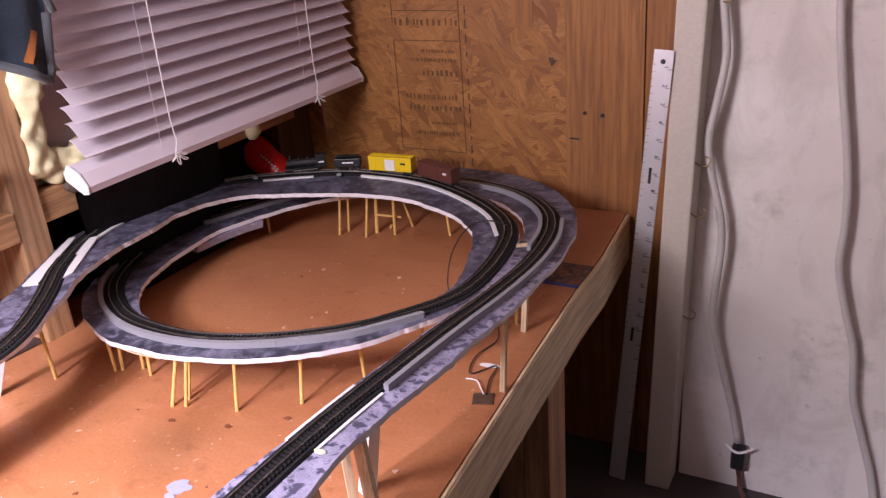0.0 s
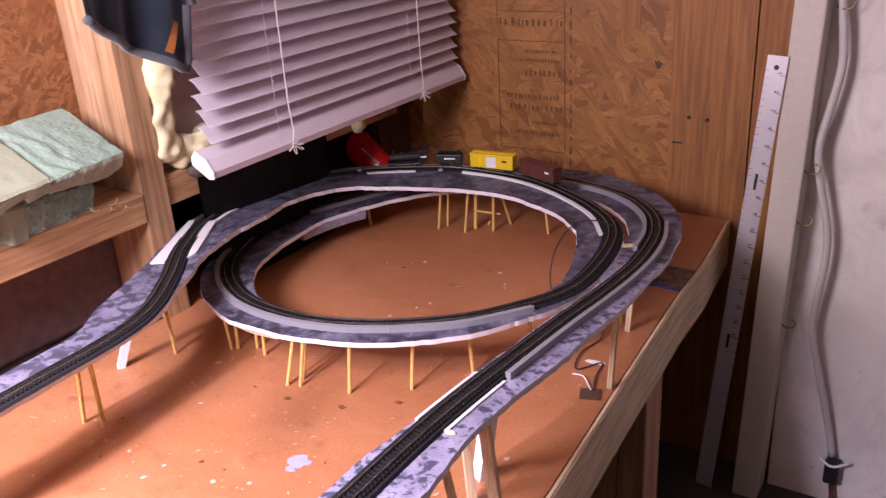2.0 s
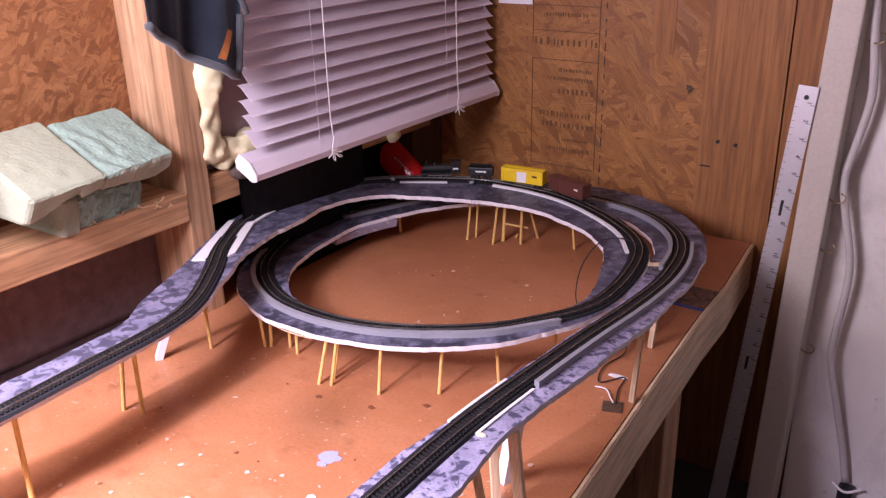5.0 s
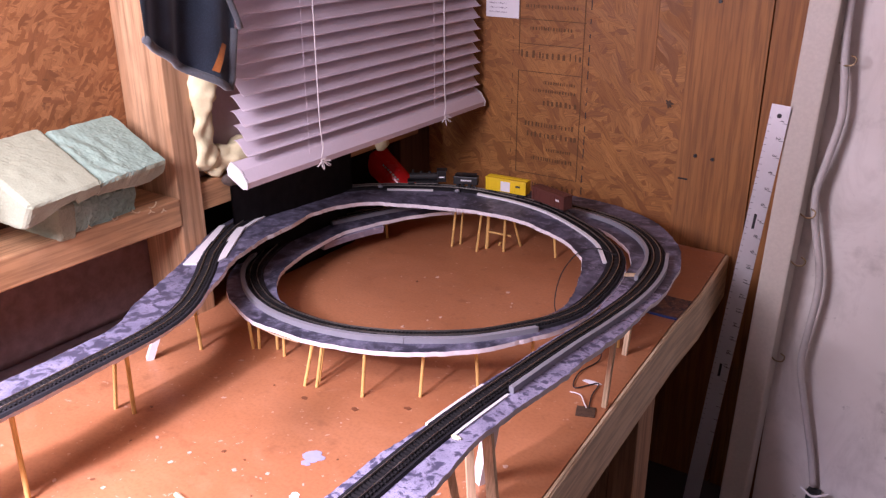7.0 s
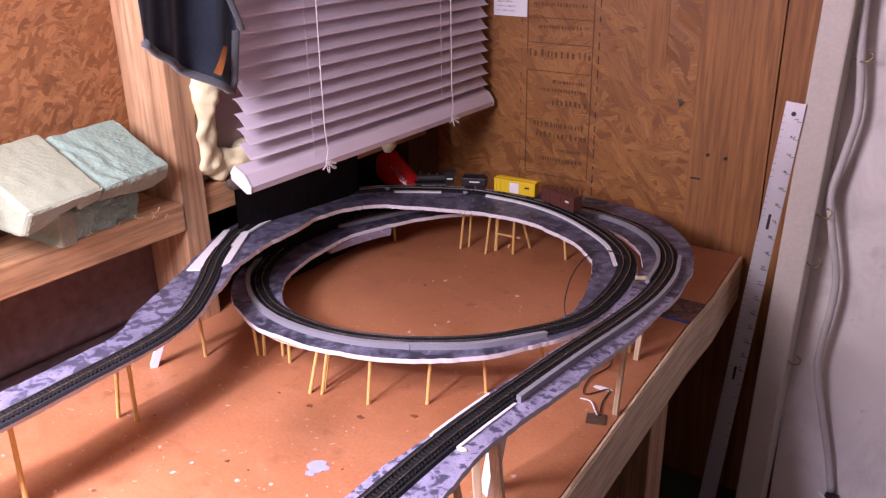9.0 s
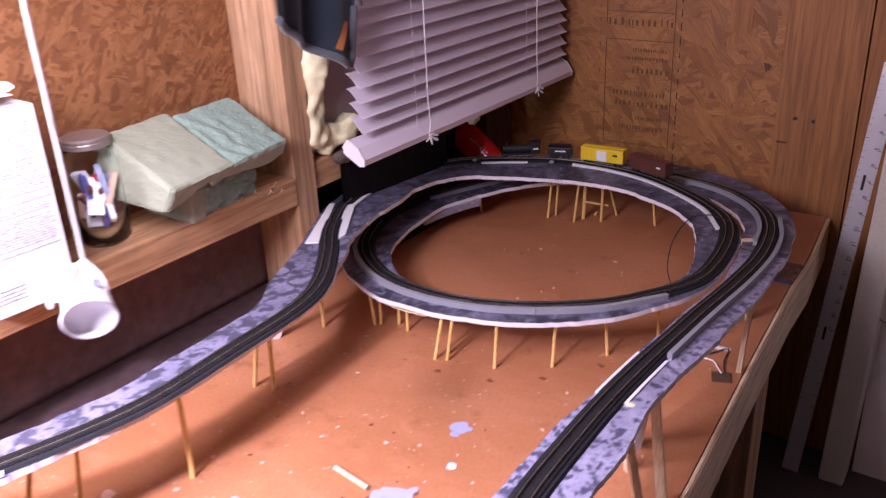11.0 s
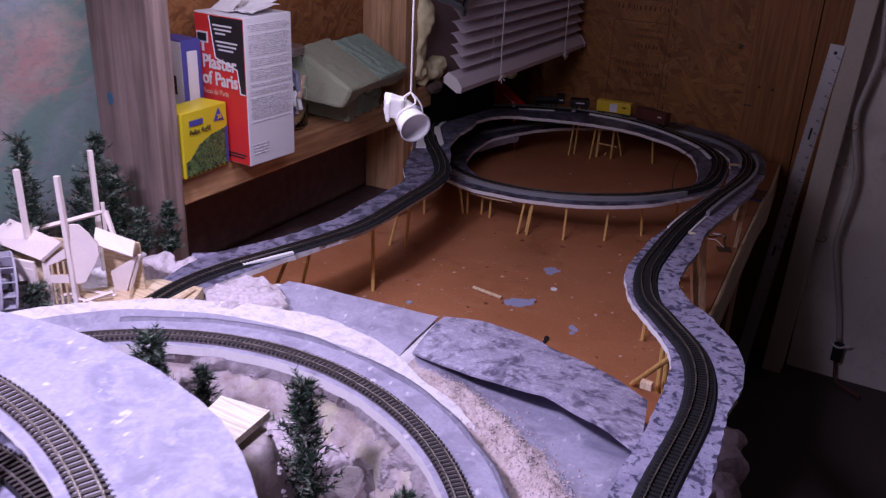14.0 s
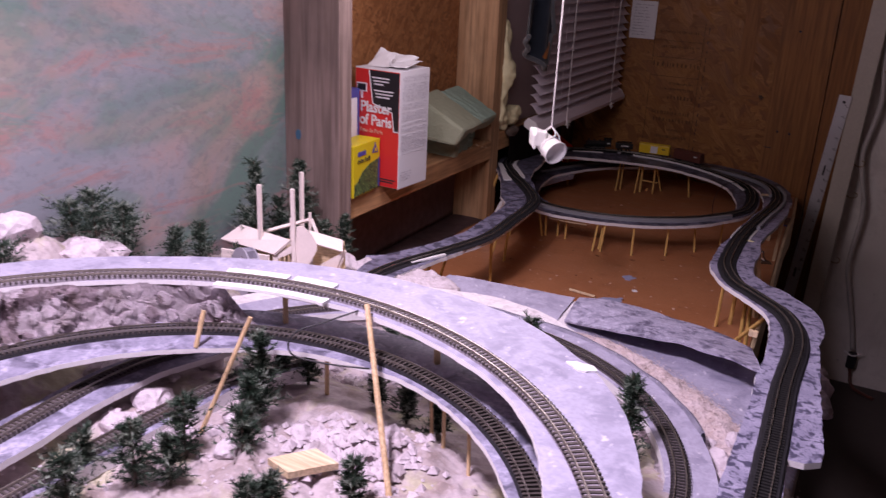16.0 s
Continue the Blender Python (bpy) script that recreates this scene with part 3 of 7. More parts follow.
def lettering(text, size, m, material, parent, name="lettering", depth=0.0002, squeeze=1.0, align="CENTER", bold=0.0):
    curve = bpy.data.curves.new(name, "FONT")
    curve.body, curve.size, curve.extrude, curve.align_x, curve.align_y = text, size, depth, align, "CENTER"
    curve.offset = bold
    tmp = bpy.data.objects.new(name, curve)
    scene.collection.objects.link(tmp)
    me = bpy.data.meshes.new_from_object(tmp.evaluated_get(bpy.context.evaluated_depsgraph_get()))
    bpy.data.objects.remove(tmp)
    me.materials.clear()
    me.materials.append(material)
    me.transform(m @ Matrix.Diagonal((squeeze, 1, 1, 1)))
    if parent is not None:
        me.transform(Matrix.Translation(-origin_of(parent)))
    ob = new(name, me)
    ob.parent = parent
    return ob


# ------------------------------------------------------------------ the shed
def wall_piece(name, lo, hi, material, label, category="wall"):
    bm = boxed(lo, hi)
    ob = part(name, bm, material)
    return tagged(ob, label, category, "", "structure")


FLOOR_Z = -0.45
wall_piece("floor", (-0.60, -3.0, FLOOR_Z - 0.05), (2.0, 0.95, FLOOR_Z), CONCRETE, "dark dusty shed floor under the table", "floor")
# ceiling, south and east walls are unseen, added to govern bounced light
wall_piece("ceiling", (-0.60, -3.0, 1.35), (2.0, 0.95, 1.40), CEILING, "unseen ceiling added to bounce fill light", "ceiling")
wall_piece("wall_south", (-0.60, -3.05, FLOOR_Z), (2.0, -3.0, 1.35), DARK_WOOD, "unseen dark wall added to close the room")
wall_piece("wall_east", (1.95, -3.0, FLOOR_Z), (2.0, 0.765, 1.35), DARK_WOOD, "unseen dark wall added to close the room")

# left wall: sheathing in strips round the window opening
W0, W1, Z0, Z1 = 0.191, 0.705, 0.185, 0.95
wall_piece("wall_west_1", (-0.462, -0.40, FLOOR_Z), (-0.449, W0, 1.35), OSB_SIDE, "red-brown strand board sheathing between studs")
wall_piece("wall_west_2", (-0.462, W0, FLOOR_Z), (-0.449, W1, Z0), OSB_SIDE, "strand board sheathing under the window")
wall_piece("wall_west_3", (-0.462, W0, Z1), (-0.449, W1, 1.35), OSB_SIDE, "strand board sheathing over the window")
wall_piece("wall_west_4", (-0.462, W1, FLOOR_Z), (-0.449, 0.80, 1.35), OSB_SIDE, "strand board sheathing in the corner")
wall_piece("backdrop", (-0.462, -3.0, FLOOR_Z), (-0.449, -0.40, 1.35), BACKDROP, "board wall painted with rough blue green and red-brown scenery", "painted wall")


def stud(name, lo, hi, material, label):
    ob = part(name, boxed(lo, hi, 0.002), material)
    return tagged(ob, label, "stud", "", "structure")


stud("stud_1", (-0.449, 0.150, FLOOR_Z), (-0.360, 0.190, 1.35), PINE_Z, "pine wall stud beside the window blind")
stud("stud_2", (-0.449, -0.414, FLOOR_Z), (-0.349, -0.381, 1.35), GREY_STUD, "weathered grey-brown wall stud with paint smears")
stud("stud_3", (-0.449, 0.705, FLOOR_Z), (-0.408, 0.80, 1.35), DARK_WOOD, "dark corner stud behind the loop")
stud("stud_4", (-0.449, W0, 0.145), (-0.366, W1, Z0), PINE_SHELF, "rough window sill timber with spray foam")
shelf = stud("shelf", (-0.449, -0.381, 0.138), (-0.358, 0.150, 0.176), PINE_SHELF, "pine blocking between studs used as a shelf")
bm = rodded((-0.424, -0.4148, 0.274), (-0.424, -0.4132, 0.274), 0.005, sides=16)
for v in bm.verts:
    v.co.z = 0.274 + (v.co.z - 0.274) * 1.6
single("paint_smear", bm, TEAL, "dried teal paint smear on the grey stud", "paint spot")

def dark_sheet(name, x, y0, y1, z0, z1, label, seed, shade_paint=None):
    """A slack, slightly creased dark sheet added where shade falls."""
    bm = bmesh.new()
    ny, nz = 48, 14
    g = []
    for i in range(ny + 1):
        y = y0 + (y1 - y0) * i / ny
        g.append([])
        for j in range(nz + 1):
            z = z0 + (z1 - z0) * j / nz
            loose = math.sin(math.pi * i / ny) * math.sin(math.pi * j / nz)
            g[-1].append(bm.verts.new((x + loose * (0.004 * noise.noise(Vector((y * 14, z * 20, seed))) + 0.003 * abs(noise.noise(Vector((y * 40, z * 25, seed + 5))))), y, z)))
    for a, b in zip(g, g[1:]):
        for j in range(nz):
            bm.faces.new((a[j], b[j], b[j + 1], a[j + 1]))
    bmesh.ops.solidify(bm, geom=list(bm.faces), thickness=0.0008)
    return single(name, bm, shade_paint or SHADE_BLACK, label, "plastic sheet", smooth=True)


# added sheet: its brown carries the dim light under the shelf
dark_sheet("brown_wall_shade", -0.440, -0.378, 0.149, 0.001, 0.137, "slack dark brown sheet standing in for the shaded wall below the shelf", 2.0, SHADED_WALL)
# two black sheets added in place of the blind's shadow on the wall
dark_sheet("black_shade_sheet", -0.440, 0.191, 0.704, 0.001, 0.144, "black sheet standing in for shade on the wall below the window", 4.0)
dark_sheet("black_shade_sheet", -0.356, 0.236, 0.500, 0.001, 0.186, "slack black sheet standing in for the shade below the window blind", 6.0)

# added sheet that darkens the tabletop under the shelf
bm = bmesh.new()
rows = []
for i in range(50):
    y = -0.386 + 0.535 * i / 49
    row = []
    for j in range(10):
        x = -0.4385 + (0.068 + 0.012 * noise.noise(Vector((y * 9, 2, 0)))) * j / 9
        row.append(bm.verts.new((x, y, 0.0022 + 0.004 * abs(noise.noise(Vector((x * 22, y * 16, 4)))) * math.sin(math.pi * j / 9))))
    rows.append(row)
for a, b in zip(rows, rows[1:]):
    for j in range(9):
        bm.faces.new((a[j], b[j], b[j + 1], a[j + 1]))
bmesh.ops.solidify(bm, geom=list(bm.faces), thickness=0.0008)
single("brown_table_shade", bm, SHADED_TABLE, "dark brown sheet standing in for the shaded tabletop along the wall", "plastic sheet", smooth=True)

# window behind the blind
window = thing("window_1", (-0.455, 0.45, Z0), "dark night window behind the blind", "window", "", "structure")
for lo, hi in (((-0.456, W0, Z0), (-0.430, W1, Z0 + 0.03)), ((-0.456, W0, Z1 - 0.03), (-0.430, W1, Z1)),
               ((-0.456, W0, Z0 + 0.03), (-0.430, W0 + 0.03, Z1 - 0.03)), ((-0.456, W1 - 0.03, Z0 + 0.03), (-0.430, W1, Z1 - 0.03))):
    part("window_frame", boxed(lo, hi, 0.002), TRIM, window)
part("pane", boxed((-0.447, W0 + 0.03, Z0 + 0.03), (-0.443, W1 - 0.03, Z1 - 0.03)), GLASS_DARK, window)

part("backing_board", boxed((-0.392, W0 + 0.002, Z0 + 0.002), (-0.384, W1 - 0.002, Z1 - 0.002)), WINDOW_BOARD, window, "grey-mauve board behind the blind")

# end wall
wall_piece("wall_north_1", (-0.462, 0.80, FLOOR_Z), (0.092, 0.83, 1.35), OSB_END, "golden strand board end wall with faded stamp")
wall_piece("wall_north_2", (0.092, 0.799, FLOOR_Z), (0.2135, 0.83, 1.35), PLANK, "reddish upright plank of the end wall")
wall_piece("wall_north_3", (0.2165, 0.797, FLOOR_Z), (0.300, 0.83, 1.35), PLANK, "reddish upright plank beside the white trim")
wall_piece("wall_north_4", (0.300, 0.765, FLOOR_Z), (2.0, 0.83, 1.35), WALL, "grubby white painted wall beside the table")
bm = boxed((0.270, 0.712, FLOOR_Z), (0.310, 0.764, 1.35), 0.003)
for v in bm.verts:
    v.co.x += 0.027 * (v.co.z - 0.1)
tagged(part("trim", bm, TRIM), "old white painted post beside the wall", "post", "", "structure")


# stamp on the end wall, unreadable: plain bars
stamp = thing("wall_stamp", (-0.15, 0.7995, 0.06), "faded unreadable brown grading stamp on strand board", "stamp")
R = random.Random(5)
for x0, x1, z in ((-0.218, -0.084, 0.352), (-0.212, -0.088, 0.310), (-0.212, -0.088, 0.262), (-0.21, -0.09, 0.075)):
    part("stamp_line", boxed((x0, 0.7992, z), (x1, 0.7998, z + 0.0012)), FADED_INK, stamp)
for x, z0, z1 in ((-0.212, 0.075, 0.262), (-0.088, 0.075, 0.40), (-0.212, 0.29, 0.40)):
    part("stamp_line", boxed((x, 0.7992, z0), (x + 0.0014, 0.7998, z1)), FADED_INK, stamp)
for k in range(16):
    z0 = 0.03 + k * 0.023
    part("stamp_dash", boxed((-0.077, 0.7992, z0), (-0.0755, 0.7998, z0 + R.uniform(0.006, 0.016))), INK, stamp)
    part("stamp_dash", boxed((-0.224, 0.7992, z0 + 0.01), (-0.2228, 0.7998, z0 + 0.01 + R.uniform(0.004, 0.01))), FADED_INK, stamp)
for z, high, x0, x1 in ((0.287, 0.013, -0.207, -0.092), (0.243, 0.006, -0.16, -0.10), (0.228, 0.006, -0.18, -0.10), (0.205, 0.010, -0.16, -0.095),
                        (0.165, 0.009, -0.195, -0.097), (0.146, 0.010, -0.19, -0.095), (0.122, 0.006, -0.15, -0.10), (0.103, 0.007, -0.18, -0.095),
                        (0.048, 0.013, -0.195, -0.095), (0.335, 0.007, -0.19, -0.11), (0.372, 0.007, -0.2, -0.10)):
    x = x0
    while x < x1:
        w = high * R.uniform(0.15, 0.45)
        part("stamp_bar", boxed((x, 0.7993, z), (x + w, 0.7999, z + high * R.uniform(0.7, 1.0))), FADED_INK, stamp)
        x += w + high * R.uniform(0.2, 0.7)
for x, z in ((0.123, 0.157), (0.151, 0.155), (0.135, 0.40)):
    single("nail_head", rodded((x, 0.7955, z), (x, 0.801, z), 0.0028, sides=10), RUBBER, "dark nail head in the plank", "nail", "nails")
single("staple", boxed((0.098, 0.797, 0.114), (0.114, 0.800, 0.116)), RUBBER, "dark staple in the plank", "staple")
bm = bmesh.new()
for a in range(6):
    rod(bm, (0.070, 0.7995, 0.236), (0.070 + 0.009 * math.cos(a * 1.1) * R.uniform(0.3, 1.0), 0.7993, 0.236 + 0.009 * math.sin(a * 1.1) * R.uniform(0.3, 1.0)), 0.0028, 0.0010, 6)
single("knot_mark", bm, DARK_WOOD, "dark star-shaped knot mark on board", "mark")
bm = boxed((0.004, 0.7988, 0.286), (0.040, 0.7998, 0.50))
single("dark_patch", bm, PLANK, "worn dark upright flake on the board", "mark")
note = thing("paper_note", (-0.25, 0.799, 0.352), "white printed paper pinned to strand board", "paper")
part("sheet", boxed((-0.280, 0.7982, 0.352), (-0.213, 0.7990, 0.446)), PAPER, note)
for k in range(11):
    part("print_line", boxed((-0.273, 0.7978, 0.360 + k * 0.0075), (-0.273 + R.uniform(0.035, 0.053), 0.7981, 0.3625 + k * 0.0075)), GREY_INK, note)


# ------------------------------------------------------------------ table
table = thing("work_table", (0, -0.4, FLOOR_Z), "long work table with brown painted top and pine frame", "table")
bm = bmesh.new()
corners = [(-0.445, -2.2), (0.330, -2.2), (0.330, -0.50), (0.250, -0.30), (0.242, -0.154), (0.234, 0.045), (0.221, 0.254), (0.207, 0.511), (0.206, 0.62), (0.192, 0.795), (-0.445, 0.795)]
top = bm.faces.new([bm.verts.new((x, y, 0)) for x, y in corners])
low = bmesh.ops.extrude_face_region(bm, geom=[top])
bmesh.ops.translate(bm, verts=[v for v in low["geom"] if isinstance(v, bmesh.types.BMVert)], vec=(0, 0, -0.012))
bmesh.ops.recalc_face_normals(bm, faces=bm.faces)
part("tabletop", bm, TABLE, table)
def rim(edge, z0, z1, inner, outer):
    """A facing timber along the table's edge, its top flush with the tabletop."""
    bm = bmesh.new()
    rows = [[bm.verts.new((x + dx, y, z)) for dx, z in ((inner, z1), (outer, z1), (outer, z0), (inner, z0))] for x, y in edge]
    for a, b in zip(rows, rows[1:]):
        for i in range(4):
            bm.faces.new((a[i], a[(i + 1) % 4], b[(i + 1) % 4], b[i]))
    bm.faces.new(rows[0])
    bm.faces.new(list(reversed(rows[-1])))
    bmesh.ops.recalc_face_normals(bm, faces=bm.faces)
    bmesh.ops.bevel(bm, geom=[e for e in bm.edges if e.is_boundary is False and abs(e.verts[0].co.y - e.verts[1].co.y) > 0.02], offset=0.0018, segments=2, affect="EDGES")
    return bm


part("rim_timber", rim([(0.1925, 0.792), (0.2065, 0.62), (0.2075, 0.512), (0.2215, 0.254), (0.2345, 0.045), (0.2425, -0.154), (0.2505, -0.30), (0.2690, -0.34)], -0.076, 0.0004, 0.0004, 0.0065), PINE_Y, table, "pale pine rim timber with knots")
part("apron", boxed((-0.44, 0.755, -0.10), (0.19, 0.79, -0.0125), 0.001), PINE_SHELF, table)
for y in (0.42, -0.9, -2.1):
    part("leg", boxed((0.126, y, FLOOR_Z), (0.164, y + 0.089, -0.0125), 0.002), PINE_Z, table)
    part("leg", boxed((0.166, y, FLOOR_Z), (0.203, y + 0.060, -0.073), 0.002), PINE_Z, table)
    part("leg", boxed((-0.43, y, FLOOR_Z), (-0.392, y + 0.089, -0.0125), 0.002), PINE_Z, table)

STAINED = mottled("paint_stained_board", (0.30, 0.16, 0.10), (0.17, 0.075, 0.045), (0.03, 0.025, 0.04), 55)
tape = thing("painted_offcut", (0.195, 0.545, 0), "paint-stained dark wooden offcut edged with blue tape", "wood offcut")
part("slab", boxed((0.140, 0.520, 0.0), (0.2085, 0.585, 0.0018), 0.0004), STAINED, tape)
part("tape_edge", boxed((0.155, 0.5165, 0.0), (0.2085, 0.5195, 0.0024)), BLUE_TAPE, tape, "blue masking tape")


def blot(name, x, y, r, material, label, seed, group="", squash=1.0, turn=0.0, high=0.0006, category="paint spot"):
    bm = bmesh.new()
    ring = []
    for k in range(28):
        a = 2 * math.pi * k / 28
        q = r * (1 + 0.5 * noise.noise(Vector((math.cos(a) * 1.1, math.sin(a) * 1.1, seed * 3.7))) + 0.22 * noise.noise(Vector((math.cos(a) * 2.8, math.sin(a) * 2.8, seed * 1.9))))
        u, v = q * math.cos(a), q * math.sin(a) * squash
        ring.append(bm.verts.new((x + u * math.cos(turn) - v * math.sin(turn), y + u * math.sin(turn) + v * math.cos(turn), high)))
    f = bm.faces.new(ring)
    low = bmesh.ops.extrude_face_region(bm, geom=[f])
    bmesh.ops.translate(bm, verts=[v for v in low["geom"] if isinstance(v, bmesh.types.BMVert)], vec=(0, 0, -min(high, 0.0016)))
    bmesh.ops.recalc_face_normals(bm, faces=bm.faces)
    return single(name, bm, material, label, category, group)


for k, (x, y, r, sq) in enumerate(((0, 0, 0.013, 0.7), (0.006, -0.124, 0.016, 0.8), (0.018, -0.112, 0.010, 0.6), (-0.006, -0.132, 0.009, 0.7), (0.096, -0.152, 0.008, 0.6),
                                   (-0.054, -0.244, 0.005, 0.8), (0.003, -0.013, 0.005, 0.8), (0.10, -0.165, 0.004, 0.8), (-0.12, -0.21, 0.004, 0.9))):
    blot("paint_spot", x, y, r, LILAC_SPOT, "dried lilac-blue paint spot on the brown tabletop", k + 6, "lilac paint spots", sq, 0.5 * k + 0.3, 0.0005 + 0.00008 * k)
blot("paint_spot", -0.233, -0.270, 0.0075, PALE_SPOT, "dried pale paint spot on the brown tabletop", 31, "pale paint spots")
for k in range(96):
    R2 = random.Random(100 + k)
    x, y = R2.uniform(-0.22, 0.2), R2.uniform(-0.38, 0.12) if k < 80 else R2.uniform(0.2, 0.5)
    if k >= 80:
        x = R2.uniform(-0.2, 0.02)
    blot("paint_spot", x, y, R2.uniform(0.0006, 0.0030), PALE_SPOT if R2.random() < 0.7 else DARK_SPOT, "small dried paint fleck on the brown tabletop", 40 + k, "paint flecks", R2.uniform(0.4, 1), R2.uniform(0, 3), 0.0002 + 0.00001 * k)
for x, y in ((-0.02, 0.095), (0.03, 0.13), (-0.19, 0.22), (-0.085, 0.08), (0.075, 0.19)):
    blot("glue_stain", x, y, 0.0045, DARK_SPOT, "dark glue stain on the brown tabletop", 90 + x * 50, "glue stains", 0.6)
single("broken_stick", rodded((-0.067, -0.123, 0.0028), (-0.019, -0.130, 0.0028), 0.0026, sides=7), BALSA, "short broken wooden stick lying on the tabletop", "stick")
blot("paper_scrap", 0.030, -0.058, 0.005, PAPER, "tiny pale paper scrap on the tabletop", 77, category="scrap")
blot("paper_scrap", 0.226, -0.137, 0.006, PAPER, "tiny pale paper scrap on the tabletop", 78, category="scrap")
bm = bmesh.new()
rod(bm, (0.081, -0.216, 0.0012), (0.079, -0.198, 0.0024), 0.001, 0.0034, 6)
single("black_clip", bm, RUBBER, "small black plastic clip lying on the tabletop", "clip")
single("wood_flake", boxed((-0.011, -0.010, 0), (0.011, 0.010, 0.0016), 0.0004, Matrix.Translation((0.203, 0.237, 0)) @ Matrix.Rotation(0.35, 4, "Z")), DARK_WOOD, "dark square wood scrap near the table edge", "scrap")
bm = tubed([(0.155, 0.37, 0.03), (0.168, 0.355, 0.004), (0.160, 0.31, 0.0025), (0.170, 0.275, 0.002), (0.19, 0.30, 0.002), (0.195, 0.27, 0.002), (0.204, 0.243, 0.002)], 0.0008)
single("track_wire", bm, RUBBER, "thin black feeder wire under the roadbed", "wire", smooth=True)
bm = tubed([(0.170, 0.264, 0.002), (0.184, 0.262, 0.004), (0.193, 0.252, 0.003), (0.201, 0.243, 0.002)], 0.0008)
single("track_wire", bm, CORD, "thin white feeder wire on the tabletop", "wire", smooth=True)
blot("paper_scrap", 0.182, 0.300, 0.011, PAPER, "torn white paper scrap on the tabletop", 66, squash=0.35, category="scrap")


# ------------------------------------------------------------------ the line: right run, spiral, left run
# x, y, top of board, width to the left, width to the right (going into the spiral)
RIGHT_RUN = [
    (0.345, -1.05, 0.157, 0.030, 0.014), (0.334, -0.80, 0.157, 0.032, 0.014), (0.331, -0.748, 0.157, 0.030, 0.014), (0.331, -0.738, 0.157, 0.030, 0.040), (0.325, -0.62, 0.157, 0.028, 0.034), (0.323, -0.50, 0.157, 0.030, 0.024), (0.301, -0.415, 0.152, 0.022, 0.042),
    (0.255, -0.345, 0.145, 0.018, 0.050), (0.222, -0.295, 0.139, 0.018, 0.044), (0.196, -0.21, 0.131, 0.024, 0.036), (0.187, -0.11, 0.124, 0.022, 0.040),
    (0.184, 0.0, 0.117, 0.016, 0.034), (0.187, 0.17, 0.103, 0.015, 0.037), (0.191, 0.30, 0.090, 0.017, 0.032), (0.188, 0.42, 0.079, 0.028, 0.028)]
HUB = (-0.115, 0.385)
# degrees round the hub, radius, top of board
SPIRAL = [
    (28, 0.319, 0.071), (44, 0.332, 0.066), (61, 0.338, 0.061), (79, 0.331, 0.057), (96, 0.317, 0.054), (125, 0.280, 0.051), (156, 0.255, 0.050), (180, 0.261, 0.050),
    (213, 0.254, 0.051), (241, 0.247, 0.054), (267, 0.238, 0.058), (289, 0.236, 0.062), (310, 0.242, 0.066), (327, 0.250, 0.069), (350, 0.259, 0.070), (384, 0.261, 0.071),
    (407, 0.256, 0.074), (436, 0.254, 0.078), (457, 0.256, 0.081), (477, 0.260, 0.085), (510, 0.271, 0.092), (538, 0.271, 0.100), (568, 0.279, 0.108), (590, 0.299, 0.111)]
# degrees, width inward, width outward
SPIRAL_WIDTH = [
    (28, 0.036, 0.033), (44, 0.042, 0.040), (61, 0.045, 0.056), (80, 0.05, 0.066), (95, 0.05, 0.064), (115, 0.05, 0.045), (130, 0.046, 0.030), (155, 0.048, 0.026),
    (175, 0.062, 0.024), (198, 0.059, 0.026), (215, 0.043, 0.034), (232, 0.022, 0.042), (255, 0.014, 0.037), (288, 0.013, 0.038), (310, 0.013, 0.036), (335, 0.014, 0.024), (362, 0.026, 0.012),
    (383, 0.046, 0.014), (397, 0.047, 0.016), (426, 0.064, 0.018), (460, 0.085, 0.018), (486, 0.100, 0.018), (503, 0.084, 0.020), (530, 0.067, 0.022), (546, 0.070, 0.022), (563, 0.073, 0.024),
    (582, 0.058, 0.026), (590, 0.040, 0.030)]
LEFT_RUN = [
    (-0.250, 0.085, 0.111, 0.020, 0.048), (-0.205, 0.02, 0.111, 0.012, 0.062), (-0.184, -0.04, 0.112, 0.011, 0.048), (-0.176, -0.14, 0.113, 0.011, 0.044),
    (-0.170, -0.24, 0.114, 0.011, 0.044), (-0.180, -0.31, 0.115, 0.013, 0.040), (-0.200, -0.385, 0.116, 0.018, 0.042), (-0.220, -0.45, 0.116, 0.026, 0.045),
    (-0.229, -0.51, 0.115, 0.022, 0.03), (-0.222, -0.575, 0.113, 0.02, 0.02), (-0.20, -0.65, 0.112, 0.02, 0.02)]


def spiral_point(deg, r, z):
    wi = np.interp(deg, [w[0] for w in SPIRAL_WIDTH], [w[1] for w in SPIRAL_WIDTH])
    wo = np.interp(deg, [w[0] for w in SPIRAL_WIDTH], [w[2] for w in SPIRAL_WIDTH])
    return (HUB[0] + r * math.cos(radians(deg)), HUB[1] + r * math.sin(radians(deg)), z, wi, wo)


ROUND = [spiral_point(*row) for row in SPIRAL]
LINE = smooth_line(RIGHT_RUN + ROUND + LEFT_RUN, 0.005)


def nearest(x, y, low=0, high=None):
    seg = LINE[low:high]
    return low + int(np.argmin(np.hypot(seg[:, 0] - x, seg[:, 1] - y)))


